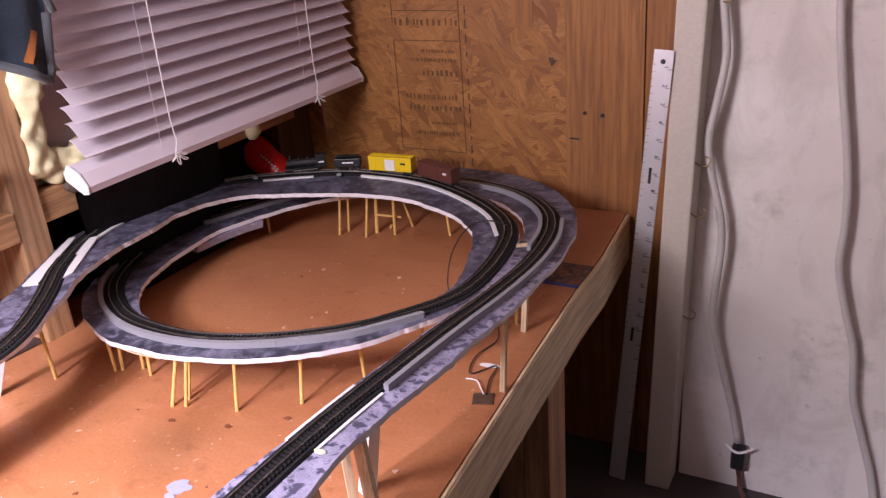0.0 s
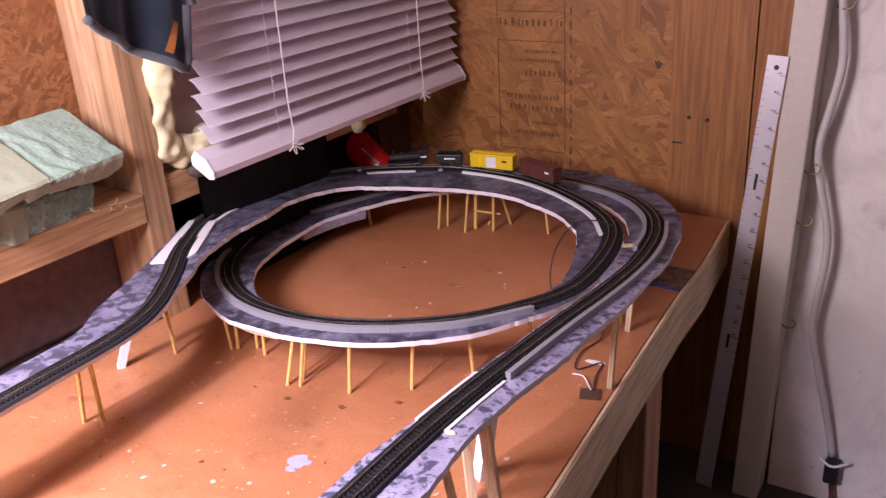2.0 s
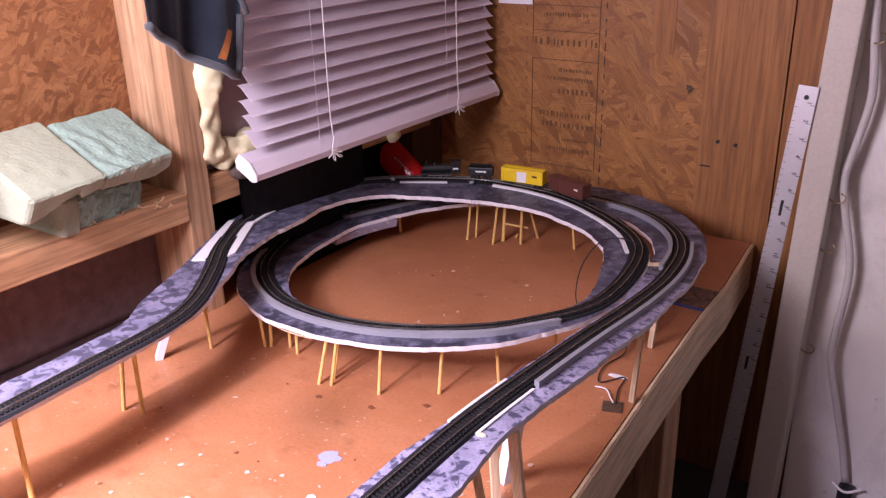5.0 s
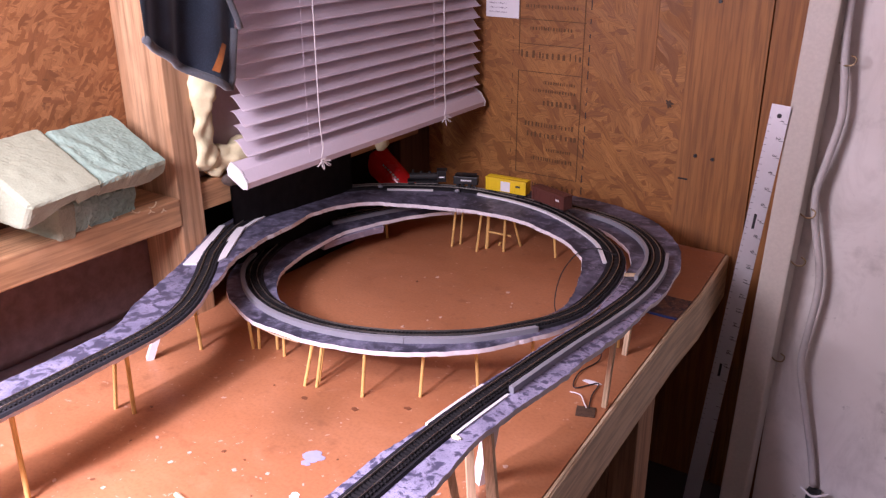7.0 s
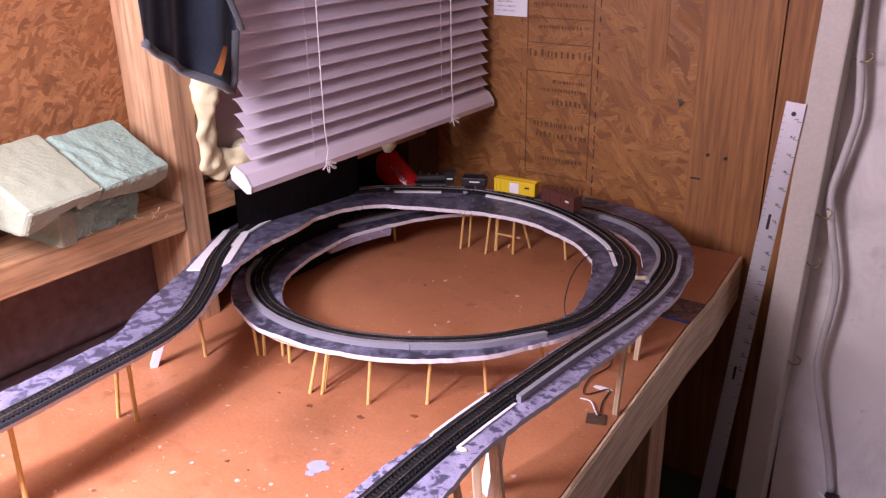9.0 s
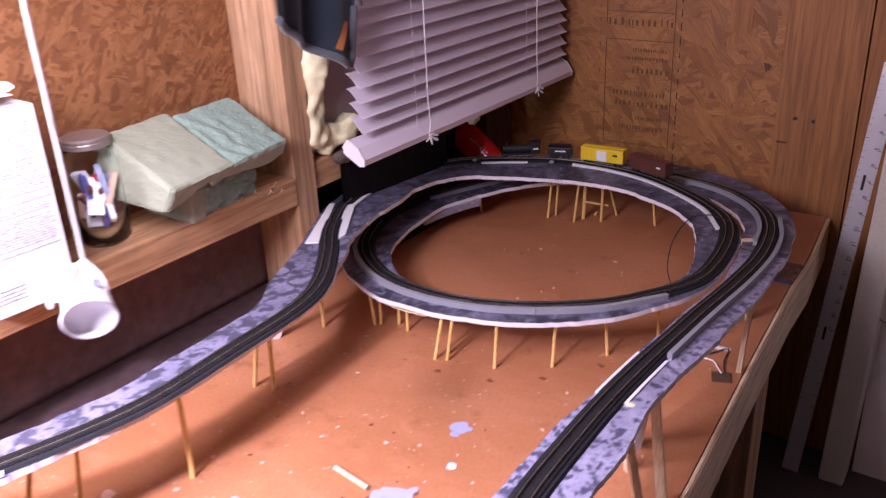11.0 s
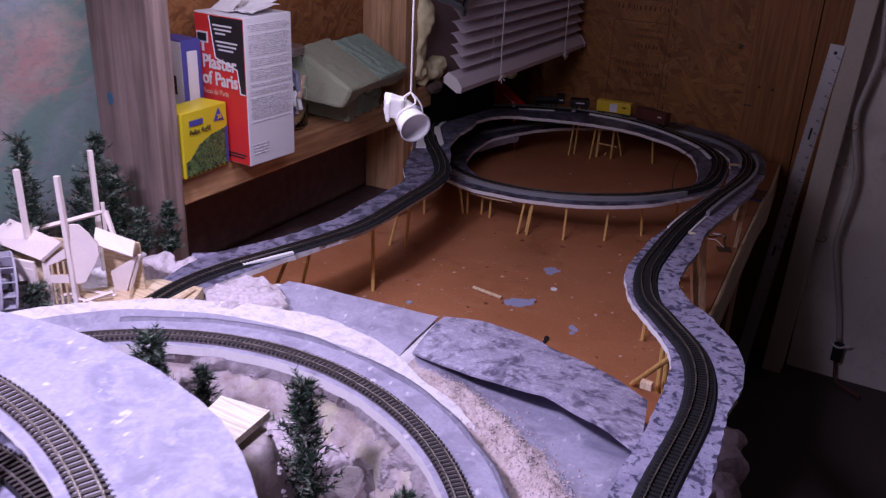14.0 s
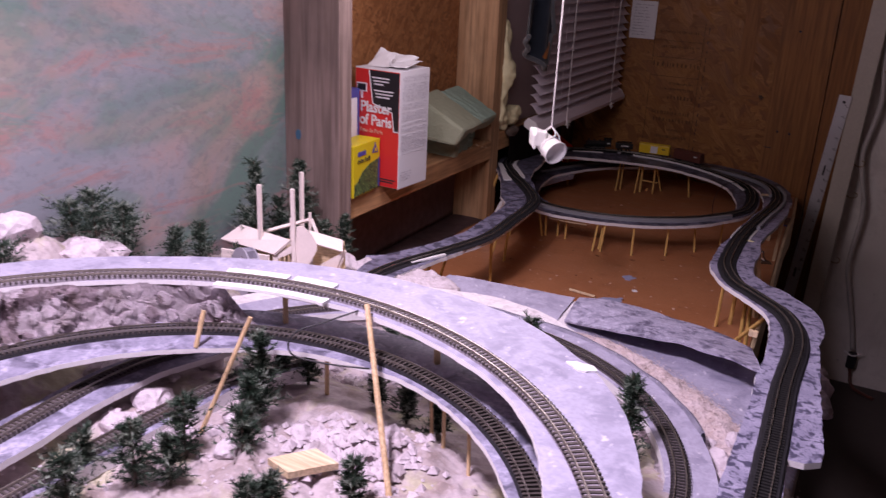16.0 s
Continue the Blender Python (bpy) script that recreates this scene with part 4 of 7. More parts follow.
half = len(LINE) // 2
I_RIGHT = nearest(0.188, 0.42, 0, half)
I_LEFT = nearest(-0.308, 0.156, half)
I_MID = nearest(HUB[0] + 0.256, HUB[1] - 0.046, I_RIGHT + 120)
board("roadbed_board", LINE[: I_RIGHT + 2], "grey-lilac dabbed foam board ramp along the table edge", ROADBED, seed=1.0)
board("roadbed_board", LINE[I_RIGHT : I_MID + 2], "grey dabbed foam board of the lower loop on skewers", ROADBED_LOOP, seed=11.0)
board("roadbed_board", LINE[I_MID : I_LEFT + 2], "grey dabbed foam board of the upper loop with torn white edge", ROADBED_LOOP, seed=21.0, rough=0.005)
board("roadbed_board", LINE[I_LEFT:], "grey-lilac dabbed foam board ramp along the wall", ROADBED_WALL, seed=31.0, rough=0.005)
track(LINE[: I_RIGHT + 1], "black model railway track on the table-edge ramp", TIE)
track(LINE[I_RIGHT : I_MID + 1], "black model railway track of the lower loop", TIE)
track(LINE[I_MID : I_LEFT + 1], "black model railway track of the upper loop", TIE)
track(LINE[I_LEFT:], "black model railway track on the wall-side ramp", TIE)


def along(i0, i1, off, every=14):
    t, left = frames_of(LINE)
    idx = list(range(i0, i1, every)) + [i1]
    return [tuple(LINE[i, :3] + left[i] * off) for i in idx]


i_a, i_b = nearest(0.185, 0.07, 0, I_RIGHT), nearest(0.158, 0.562, I_RIGHT, I_RIGHT + 120)
strip(along(i_a, i_b, -0.0145), 0.005, 0.007, GREY_STRIP, "light grey edging strip beside black track", group="grey edging strips")
i_c = nearest(0.09, 0.66, I_RIGHT, I_RIGHT + 200)
strip(along(I_RIGHT + 6, i_c + 40, 0.0145), 0.005, 0.007, GREY_STRIP, "light grey edging strip beside black track", group="grey edging strips")
i_d, i_e, i_f = nearest(-0.36, 0.30, I_RIGHT + 60, I_MID), nearest(0.0, 0.162, I_RIGHT + 60, I_MID), nearest(0.115, 0.27, I_RIGHT + 60, I_MID)
strip(along(i_d, i_e, -0.0150), 0.006, 0.007, GREY_STRIP, "light grey edging strip round the lower loop", group="grey edging strips")
strip(along(i_e, i_f, -0.0150), 0.006, 0.007, GREY_STRIP, "light grey edging strip round the lower loop", group="grey edging strips")
i_g, i_h = nearest(0.133, 0.50, I_MID), nearest(-0.184, 0.632, I_MID)
strip(along(i_g, i_h, 0.0150), 0.005, 0.0035, WHITE_PLASTIC, "white styrene strip inside the upper track", group="white strips")
i_j, i_k = nearest(-0.262, 0.600, I_MID), nearest(-0.325, 0.555, I_MID)
strip(along(i_j, i_k, 0.0155, 6), 0.006, 0.002, WHITE_PLASTIC, "pale torn strip inside the upper track", group="white strips")
i_l, i_m = nearest(-0.372, 0.33, I_MID), nearest(-0.345, 0.23, I_MID)
strip(along(i_l, i_m, 0.0150, 6), 0.006, 0.002, WHITE_PLASTIC, "white styrene strip beside the upper track", group="white strips")
i_p, i_q = nearest(HUB[0] - 0.07, HUB[1] + 0.29, I_RIGHT, I_MID), nearest(HUB[0] - 0.255, HUB[1] + 0.06, I_RIGHT, I_MID)
strip(along(i_p, i_q, 0.0150), 0.006, 0.006, GREY_STRIP, "light grey edging strip inside the lower track", group="grey edging strips")
i_n, i_o = nearest(0.184, -0.03, 0, I_RIGHT), nearest(0.185, 0.065, 0, I_RIGHT)
strip(along(i_n, i_o, -0.0145, 5), 0.0028, 0.0015, WHITE_PLASTIC, "white styrene strip beside black track", group="white strips")
strip(along(i_n, i_o, 0.0140, 5), 0.0028, 0.0022, WHITE_PLASTIC, "white styrene strip beside black track", group="white strips")


def wedge(points, z, high, material, label):
    bm = bmesh.new()
    f = bm.faces.new([bm.verts.new((x, y, z + high)) for x, y in points])
    low = bmesh.ops.extrude_face_region(bm, geom=[f])
    bmesh.ops.translate(bm, verts=[v for v in low["geom"] if isinstance(v, bmesh.types.BMVert)], vec=(0, 0, -high))
    bmesh.ops.recalc_face_normals(bm, faces=bm.faces)
    return single("track_wedge", bm, material, label, "plastic wedge", "white wedges")


wedge([(-0.372, 0.223), (-0.366, 0.229), (-0.289, 0.110), (-0.303, 0.100)], 0.1105, 0.0025, WHITE_PLASTIC, "white plastic wedge beside the curving track")
wedge([(-0.347, 0.229), (-0.338, 0.241), (-0.275, 0.147), (-0.272, 0.128), (-0.284, 0.130)], 0.1105, 0.0025, WHITE_PLASTIC, "white plastic wedge with glue beside the track")
blot("glue_stain", -0.293, 0.158, 0.006, SPRAY, "yellowed glue blob between plastic wedges", 8, squash=2.0, high=0.1122, category="glue")
for x, y, z in ((-0.325, 0.536, 0.0955), (-0.215, 0.606, 0.0880)):
    bm = bmesh.new()
    bmesh.ops.create_icosphere(bm, subdivisions=2, radius=0.0045, matrix=Matrix.Translation((x, y, z)) @ Matrix.Diagonal((1, 1, 0.7, 1)))
    for v in bm.verts:
        v.co += v.normal * ragged(v.co, 3.0, 0.0015, 300)
    single("glue_blob", bm, GREY_STRIP, "pale grey glue blob on the upper roadbed", "glue", "glue blobs", smooth=True)
blot("glue_blob", 0.202, -0.031, 0.0042, SPRAY, "yellow-brown glue blob on the table-edge ramp", 14, squash=0.5, high=0.1205, category="glue")
bm = boxed((-0.008, -0.003, 0), (0.008, 0.003, 0.006), 0.001, Matrix.Translation((0.157, 0.462, 0.073)) @ Matrix.Rotation(0.6, 4, "Z"))
single("wooden_block", bm, BALSA, "small pale wooden block between the tracks", "block")
bm = tubed([(0.118, 0.505, 0.082), (0.085, 0.515, 0.081), (0.062, 0.50, 0.074), (0.052, 0.47, 0.05), (0.058, 0.44, 0.02), (0.075, 0.42, 0.002)], 0.0009)
single("track_wire", bm, RUBBER, "thin black feeder wire hanging inside the loop", "wire", smooth=True)
# torn pad under the lower loop
bm = sweep(bmesh.new(), smooth_line([(-0.332, 0.39, 0.034), (-0.323, 0.43, 0.036), (-0.308, 0.475, 0.037), (-0.297, 0.50, 0.037)], 0.004),
           lambda p: [(-0.006, -0.006), (0.008, -0.006 + ragged(p, 9, 0.004, 90)), (0.010 + ragged(p, 2, 0.004, 90), 0.005 + ragged(p, 5, 0.004, 90)), (-0.010, 0.006)])
bmesh.ops.recalc_face_normals(bm, faces=bm.faces)
single("foam_scrap", bm, SNOW_PAINT, "torn white foam scrap glued under the lower loop", "foam scrap")


def skewer(base, lean, r=0.0021, square=False, material=None, label="bamboo skewer holding up the roadbed", z_top=None, group="roadbed supports", zone=(0, None)):
    x, y = base
    i = nearest(x + lean[0], y + lean[1], *zone)
    z = LINE[i, 2] - 0.0062 if z_top is None else z_top
    bm = rodded((x, y, 0), (x + lean[0], y + lean[1], z), r, r * 0.95, 4 if square else 9)
    return single("roadbed_post" if square else "bamboo_skewer", bm, material or BAMBOO, label, "post" if square else "skewer", group)


LOW, UP, FIRST = (I_RIGHT, I_MID), (I_MID, len(LINE)), (0, I_RIGHT)
for base, lean in (((-0.222, 0.131), (-0.012, 0.006)), ((-0.216, 0.136), (-0.006, 0.008)), ((-0.103, 0.100), (0.001, 0.018)), ((-0.096, 0.118), (0.002, 0.012)), ((-0.089, 0.106), (0.002, 0.012)),
                   ((-0.030, 0.120), (-0.003, 0.012)), ((0.027, 0.158), (-0.002, 0.012)), ((0.071, 0.216), (-0.007, 0.005)), ((0.107, 0.285), (0.0, 0.0)),
                   ((-0.195, 0.148), (0.0, 0.002)), ((-0.175, 0.140), (0.0, 0.002))):
    skewer(base, lean, zone=LOW)
strip([(-0.205, 0.124, 0.0365), (-0.165, 0.118, 0.0375), (-0.125, 0.118, 0.039)], 0.003, 0.002, BALSA, "thin wooden brace between skewers under the loop", "brace", lift=0.006)
for base, lean, r in (((-0.319, 0.543), (-0.012, 0.008), 0.0024), ((-0.204, 0.573), (0.002, 0.012), 0.0021), ((-0.198, 0.590), (0.0, 0.01), 0.0018), ((-0.157, 0.577), (0.003, 0.012), 0.0021),
                      ((-0.150, 0.598), (-0.002, 0.01), 0.003), ((-0.119, 0.601), (-0.001, 0.006), 0.0023), ((-0.108, 0.639), (-0.018, -0.01), 0.0021), ((-0.035, 0.626), (-0.010, 0.004), 0.0021)):
    skewer(base, lean, r, zone=UP)
bm = rodded((-0.152, 0.60, 0.030), (-0.112, 0.612, 0.026), 0.0018)
single("brace_stick", bm, BAMBOO, "thin bamboo cross brace under the upper loop", "brace")
skewer((-0.140, 0.622), (0.003, 0.0), 0.002, z_top=0.006, label="short bamboo offcut on the tabletop", group="")
for base, lean, r, sq, mat in (((0.216, 0.259), (0.004, 0.004), 0.0040, True, BALSA), ((0.187, 0.387), (0.004, 0.004), 0.0045, True, BALSA), ((0.172, 0.40), (0, 0), 0.0022, False, BAMBOO),
                               ((0.169, 0.064), (0.014, 0.006), 0.0085, True, WHITE_PLASTIC), ((0.180, 0.030), (-0.006, 0.0), 0.0055, True, BALSA), ((0.227, -0.002), (-0.018, 0.01), 0.0065, True, BALSA),
                               ((0.232, -0.055), (-0.022, 0.0), 0.0050, True, BALSA), ((0.201, -0.108), (0.004, -0.004), 0.0032, False, BAMBOO), ((0.183, -0.13), (0.005, -0.01), 0.0026, False, BAMBOO),
                               ((0.235, -0.24), (0.0, -0.01), 0.003, False, BAMBOO), ((0.245, -0.25), (0.0, -0.03), 0.003, False, BAMBOO)):
    skewer(base, lean, r, sq, mat, "pale square wooden post holding up the ramp" if sq else "bamboo skewer holding up the ramp", zone=FIRST)
skewer((0.205, -0.24), (0.075, -0.13), 0.0030, z_top=0.135, label="slanting bamboo brace against the ramp")
for base, lean, r, sq, mat in (((-0.225, -0.052), (0.010, -0.004), 0.0026, False, BAMBOO), ((-0.251, -0.058), (0.030, -0.006), 0.0024, False, BAMBOO), ((-0.313, 0.038), (0.045, 0.012), 0.006, True, WHITE_PLASTIC),
                               ((-0.278, 0.092), (0.006, -0.008), 0.0022, False, BAMBOO), ((-0.181, -0.208), (-0.004, 0.004), 0.0027, False, BAMBOO), ((-0.385, 0.181), (0.034, 0.0), 0.0030, False, BAMBOO),
                               ((-0.245, -0.293), (0.030, 0.0), 0.0024, False, BAMBOO), ((-0.265, -0.335), (0.050, 0.0), 0.0026, False, BAMBOO)):
    skewer(base, lean, r, sq, mat, "white square post holding up the ramp" if sq else "bamboo skewer holding up the ramp", zone=UP)


# ------------------------------------------------------------------ train, standing on the upper loop
def rail_pose(i):
    t, _ = frames_of(LINE)
    p, d = LINE[i, :3], t[i]
    return pose(p[0], p[1], p[2] + 0.0062, 0, 0, math.degrees(math.atan2(d[1], d[0])))


def wheel_set(parent, x, r=0.0028):
    bm = bmesh.new()
    for side in (-0.0044, 0.0044):
        rod(bm, (x, side - 0.0008, r), (x, side + 0.0008, r), r, sides=12)
    rod(bm, (x, -0.0044, r), (x, 0.0044, r), 0.0007, sides=6)
    part("wheel_set", bm, BLACK, parent)


def wagon(label, paint, roof_paint, panel, m, long_=0.074):
    car = thing("boxcar", (0, 0, 0), label, "railway wagon")
    part("body", boxed((-long_ / 2, -0.0095, 0.006), (long_ / 2, 0.0095, 0.0265), 0.0006), paint, car)
    bm = boxed((-long_ / 2 - 0.0005, -0.0102, 0.0265), (long_ / 2 + 0.0005, 0.0102, 0.0285), 0.0008)
    part("roof", bm, roof_paint, car)
    part("roof_walk", boxed((-long_ / 2, -0.0018, 0.0286), (long_ / 2, 0.0018, 0.0294)), roof_paint, car)
    for s in (-1, 1):
        part("sliding_door", boxed((-0.0085, s * 0.0096 - 0.0004, 0.0075), (0.0085, s * 0.0096 + 0.0004, 0.0245)), panel, car)
        for k in range(9):
            x = -long_ / 2 + 0.003 + k * (long_ - 0.006) / 8
            if abs(x) > 0.01:
                part("rib", boxed((x - 0.0004, s * 0.0097 - 0.0003, 0.0065), (x + 0.0004, s * 0.0097 + 0.0003, 0.026)), paint, car)
        part("reporting_mark", boxed((-0.027, s * 0.0099 - 0.0002, 0.0175), (-0.019, s * 0.0099 + 0.0002, 0.0205)), INK if paint is CAR_YELLOW else WHITE_PLASTIC, car)
        part("ladder", boxed((long_ / 2 - 0.005, s * 0.0099 - 0.0003, 0.006), (long_ / 2 - 0.002, s * 0.0099 + 0.0003, 0.026)), paint, car)
    part("underframe", boxed((-long_ / 2 + 0.004, -0.004, 0.0035), (long_ / 2 - 0.004, 0.004, 0.006)), BLACK, car)
    for x in (-0.027, 0.027):
        part("bogie", boxed((x - 0.007, -0.0062, 0.0015), (x + 0.007, 0.0062, 0.0048), 0.0006), BLACK, car)
        for dx in (-0.0045, 0.0045):
            wheel_set(car, x + dx)
    for s in (-1, 1):
        part("coupler", boxed((s * (long_ / 2 + 0.002) - 0.003, -0.001, 0.003), (s * (long_ / 2 + 0.002) + 0.003, 0.001, 0.005)), BLACK, car)
    car.matrix_basis = m
    return car


i_car = nearest(-0.196, 0.572, I_MID) - 17
wagon("yellow plastic boxcar with a white door panel on track", CAR_YELLOW, CAR_YELLOW, WHITE_PLASTIC, rail_pose(i_car))
wagon("oxide-brown plastic boxcar with white lettering bars on track", CAR_BROWN, CAR_BROWN, CAR_BROWN, rail_pose(i_car - 17))


def steam_engine(m, m2):
    loco = thing("steam_locomotive", (0, 0, 0), "small black model steam locomotive on the loop", "locomotive")
    bm = bmesh.new()
    rod(bm, (-0.018, 0, 0.0145), (0.030, 0, 0.0145), 0.0065, sides=16)
    part("boiler", bm, BLACK, loco, smooth=False)
    part("cab", boxed((-0.032, -0.0085, 0.008), (-0.017, 0.0085, 0.0255), 0.0008), BLACK, loco)
    part("cab_roof", boxed((-0.034, -0.0095, 0.0255), (-0.016, 0.0095, 0.0268), 0.0006), BLACK, loco)
    part("running_plate", boxed((-0.032, -0.0085, 0.0068), (0.034, 0.0085, 0.0082)), BLACK, loco)
    for x, r, h in ((0.024, 0.0024, 0.0265), (0.010, 0.0032, 0.0235), (-0.004, 0.0030, 0.0235)):
        part("chimney" if x > 0.02 else "dome", rodded((x, 0, 0.019), (x, 0, h), r, r * 0.85, 12), BLACK, loco)
    for s in (-1, 1):
        part("cylinder", rodded((0.022, s * 0.0078, 0.0055), (0.033, s * 0.0078, 0.0055), 0.0032, sides=10), BLACK, loco)
        part("rod", boxed((-0.018, s * 0.0066 - 0.0004, 0.0035), (0.026, s * 0.0066 + 0.0004, 0.0047)), RAIL, loco)
        part("number_bar", boxed((-0.029, s * 0.0087 - 0.0001, 0.014), (-0.020, s * 0.0087 + 0.0001, 0.0165)), WHITE_PLASTIC, loco)
    for x in (-0.014, -0.004, 0.006, 0.016):
        wheel_set(loco, x, 0.0048)
    wheel_set(loco, 0.030, 0.0026)
    loco.matrix_basis = m
    tender = thing("tender", (0, 0, 0), "small black coal tender behind the locomotive", "railway wagon")
    part("tank", boxed((-0.021, -0.0085, 0.0065), (0.021, 0.0085, 0.020), 0.001), BLACK, tender)
    bm = bmesh.new()
    bmesh.ops.create_grid(bm, x_segments=14, y_segments=7, size=0.5, matrix=Matrix.Translation((0, 0, 0.020)) @ Matrix.Diagonal((0.036, 0.014, 1, 1)))
    for v in bm.verts:
        v.co.z += 0.003 + 0.002 * noise.noise(v.co * 400)
    part("coal", bm, RUBBER, tender)
    for s in (-1, 1):
        part("name_bar", boxed((-0.010, s * 0.0086 - 0.0001, 0.0125), (0.008, s * 0.0086 + 0.0001, 0.015)), WHITE_PLASTIC, tender)
    for x in (-0.014, -0.006, 0.006, 0.014):
        wheel_set(tender, x, 0.003)
    tender.matrix_basis = m2


steam_engine(rail_pose(i_car + 28), rail_pose(i_car + 15))


# ------------------------------------------------------------------ window blind
blind = thing("venetian_blind", (-0.29, 0.49, 0.195), "white vinyl venetian blind with curved half-closed slats", "window blind")
prof = [(-0.0125, 0.0085), (-0.0100, 0.0088), (-0.0060, 0.0066), (-0.0015, 0.0022), (0.0030, -0.0034), (0.0075, -0.0082), (0.0120, -0.0100)]


def slat(z, y0, y1, twist, sag):
    bm = bmesh.new()
    rows = []
    for k in range(13):
        y = y0 + (y1 - y0) * k / 12
        a = twist
        row = []
        for u, w in prof:
            uu, ww = u * math.cos(a) - w * math.sin(a), u * math.sin(a) + w * math.cos(a)
            row.append((-0.29 + uu, y, z + ww + sag * math.sin(math.pi * k / 12)))
        rows.append([[bm.verts.new(c) for c in row], [bm.verts.new((x - 0.0002, yy, zz - 0.0006)) for x, yy, zz in row]])
    n = len(prof)
    for (t0, b0), (t1, b1) in zip(rows, rows[1:]):
        for i in range(n - 1):
            bm.faces.new((t0[i], t1[i], t1[i + 1], t0[i + 1]))
            bm.faces.new((b0[i + 1], b1[i + 1], b1[i], b0[i]))
        bm.faces.new((t0[0], b0[0], b1[0], t1[0]))
        bm.faces.new((t0[n - 1], t1[n - 1], b1[n - 1], b0[n - 1]))
    for t, b in (rows[0], rows[-1]):
        for i in range(n - 1):
            bm.faces.new((t[i], t[i + 1], b[i + 1], b[i]))
    bmesh.ops.recalc_face_normals(bm, faces=bm.faces)
    return bm


R = random.Random(3)
for k in range(32):
    z = 0.2435 + k * 0.0198
    part("slat", slat(z, 0.206 + R.uniform(-0.002, 0.002), 0.777, R.uniform(-0.10, 0.06), R.uniform(-0.0015, 0.001)), SLAT, blind, smooth=False)
bm = bmesh.new()
sec = [(-0.019, 0.004), (-0.015, 0.016), (0.004, 0.014), (0.019, 0.004), (0.021, -0.004), (0.014, -0.008), (-0.015, -0.004)]
m = Matrix.Rotation(radians(22), 4, "Y")
rings = [[bm.verts.new(m @ Vector((u, 0, w)) + Vector((-0.288, y, 0.206))) for u, w in sec] for y in (0.192, 0.780)]
for k in range(len(sec)):
    bm.faces.new((rings[0][k], rings[0][(k + 1) % 7], rings[1][(k + 1) % 7], rings[1][k]))
bm.faces.new(list(reversed(rings[0])))
bm.faces.new(rings[1])
bmesh.ops.recalc_face_normals(bm, faces=bm.faces)
bmesh.ops.bevel(bm, geom=[e for e in bm.edges if abs(e.verts[0].co.y - e.verts[1].co.y) < 0.1], offset=0.0015, segments=2, affect="EDGES")
part("bottom_rail", bm, SLAT, blind, "rounded white bottom rail")
# rail ends added in a brighter white, standing in for lamplight on them
for y in (0.1895, 0.7805):
    bm = bmesh.new()
    f = bm.faces.new([bm.verts.new(Matrix.Rotation(radians(22), 4, "Y") @ Vector((u * 1.04, 0, w * 1.06)) + Vector((-0.288, y, 0.206))) for u, w in sec])
    low = bmesh.ops.extrude_face_region(bm, geom=[f])
    bmesh.ops.translate(bm, verts=[v for v in low["geom"] if isinstance(v, bmesh.types.BMVert)], vec=(0, 0.002, 0))
    bmesh.ops.recalc_face_normals(bm, faces=bm.faces)
    part("lit_rail_end", bm, WHITE_PLASTIC, blind, "end cap in brighter white for the lamplight on it")
part("head_rail", boxed((-0.315, 0.2, 0.86), (-0.265, 0.78, 0.90), 0.002), SLAT, blind)
for y in (0.327, 0.638):
    part("lift_cord", tubed([(-0.262, y + 0.002, 0.86), (-0.262, y, 0.5), (-0.262, y, 0.25), (-0.263, y + 0.006, 0.226), (-0.262, y - 0.001, 0.205)], 0.00075, 0.02), CORD, blind)
    part("ladder_string", tubed([(-0.2755, y - 0.010, 0.86), (-0.2755, y - 0.010, 0.21)], 0.0003, 0.05, 4), SLAT, blind)
    bm = bmesh.new()
    for k in range(5):
        a = k * 1.3
        tube(bm, smooth_line([(-0.262, y, 0.203), (-0.255, y + 0.010 * math.cos(a), 0.200 + 0.006 * math.sin(a)), (-0.258, y + 0.014 * math.cos(a + 0.8), 0.197 + 0.008 * math.sin(a + 0.6)), (-0.263, y + 0.004, 0.200)], 0.003), 0.0008, 5)
    part("cord_knot", bm, CORD, blind, "tangled white cord knot")


# spray foam round the window opening
def foam_run(points, r, seed, material=SPRAY, label="lumpy yellow expanding foam bead along the window"):
    """A bead of expanding foam: a swollen tube with lobes and folds."""
    line = even(smooth_line(points, 0.002), 0.0025)
    bm = bmesh.new()
    tube(bm, line, 1.0, 22)
    n = len(line)
    for k in range(n):
        c = Vector(line[k])
        end = min(1.0, math.sqrt((k + 0.6) / 5), math.sqrt((n - k) / 5))
        for v in list(bm.verts)[k * 22 : k * 22 + 22]:
            d = (v.co - c).normalized()
            q = c * 26 + d * 0.7
            lobe = 1 + 0.55 * noise.noise(q * 1.3 + Vector((seed, 0, 0))) + 0.26 * noise.noise(q * 2.3 + Vector((0, seed, 0))) - 0.18 * abs(noise.noise(q * 1.6 + Vector((0, 0, seed))))
            v.co = c + d * r * end * lobe
    return single("spray_foam", bm, material, label, "spray foam", "spray foam", smooth=True)


foam_run([(-0.376, 0.204, 0.42), (-0.372, 0.203, 0.36), (-0.362, 0.210, 0.305), (-0.372, 0.204, 0.25), (-0.369, 0.206, 0.20)], 0.019, 4)
foam_run([(-0.385, 0.212, 0.206), (-0.372, 0.240, 0.207), (-0.370, 0.268, 0.214), (-0.372, 0.295, 0.222)], 0.019, 6)
foam_run([(-0.357, 0.225, 0.183), (-0.356, 0.245, 0.180), (-0.357, 0.270, 0.186)], 0.010, 12, OLD_FOAM, "dusty brown old foam hanging below the window sill")
foam_run([(-0.366, 0.585, 0.178), (-0.358, 0.582, 0.160), (-0.357, 0.580, 0.142)], 0.012, 9)

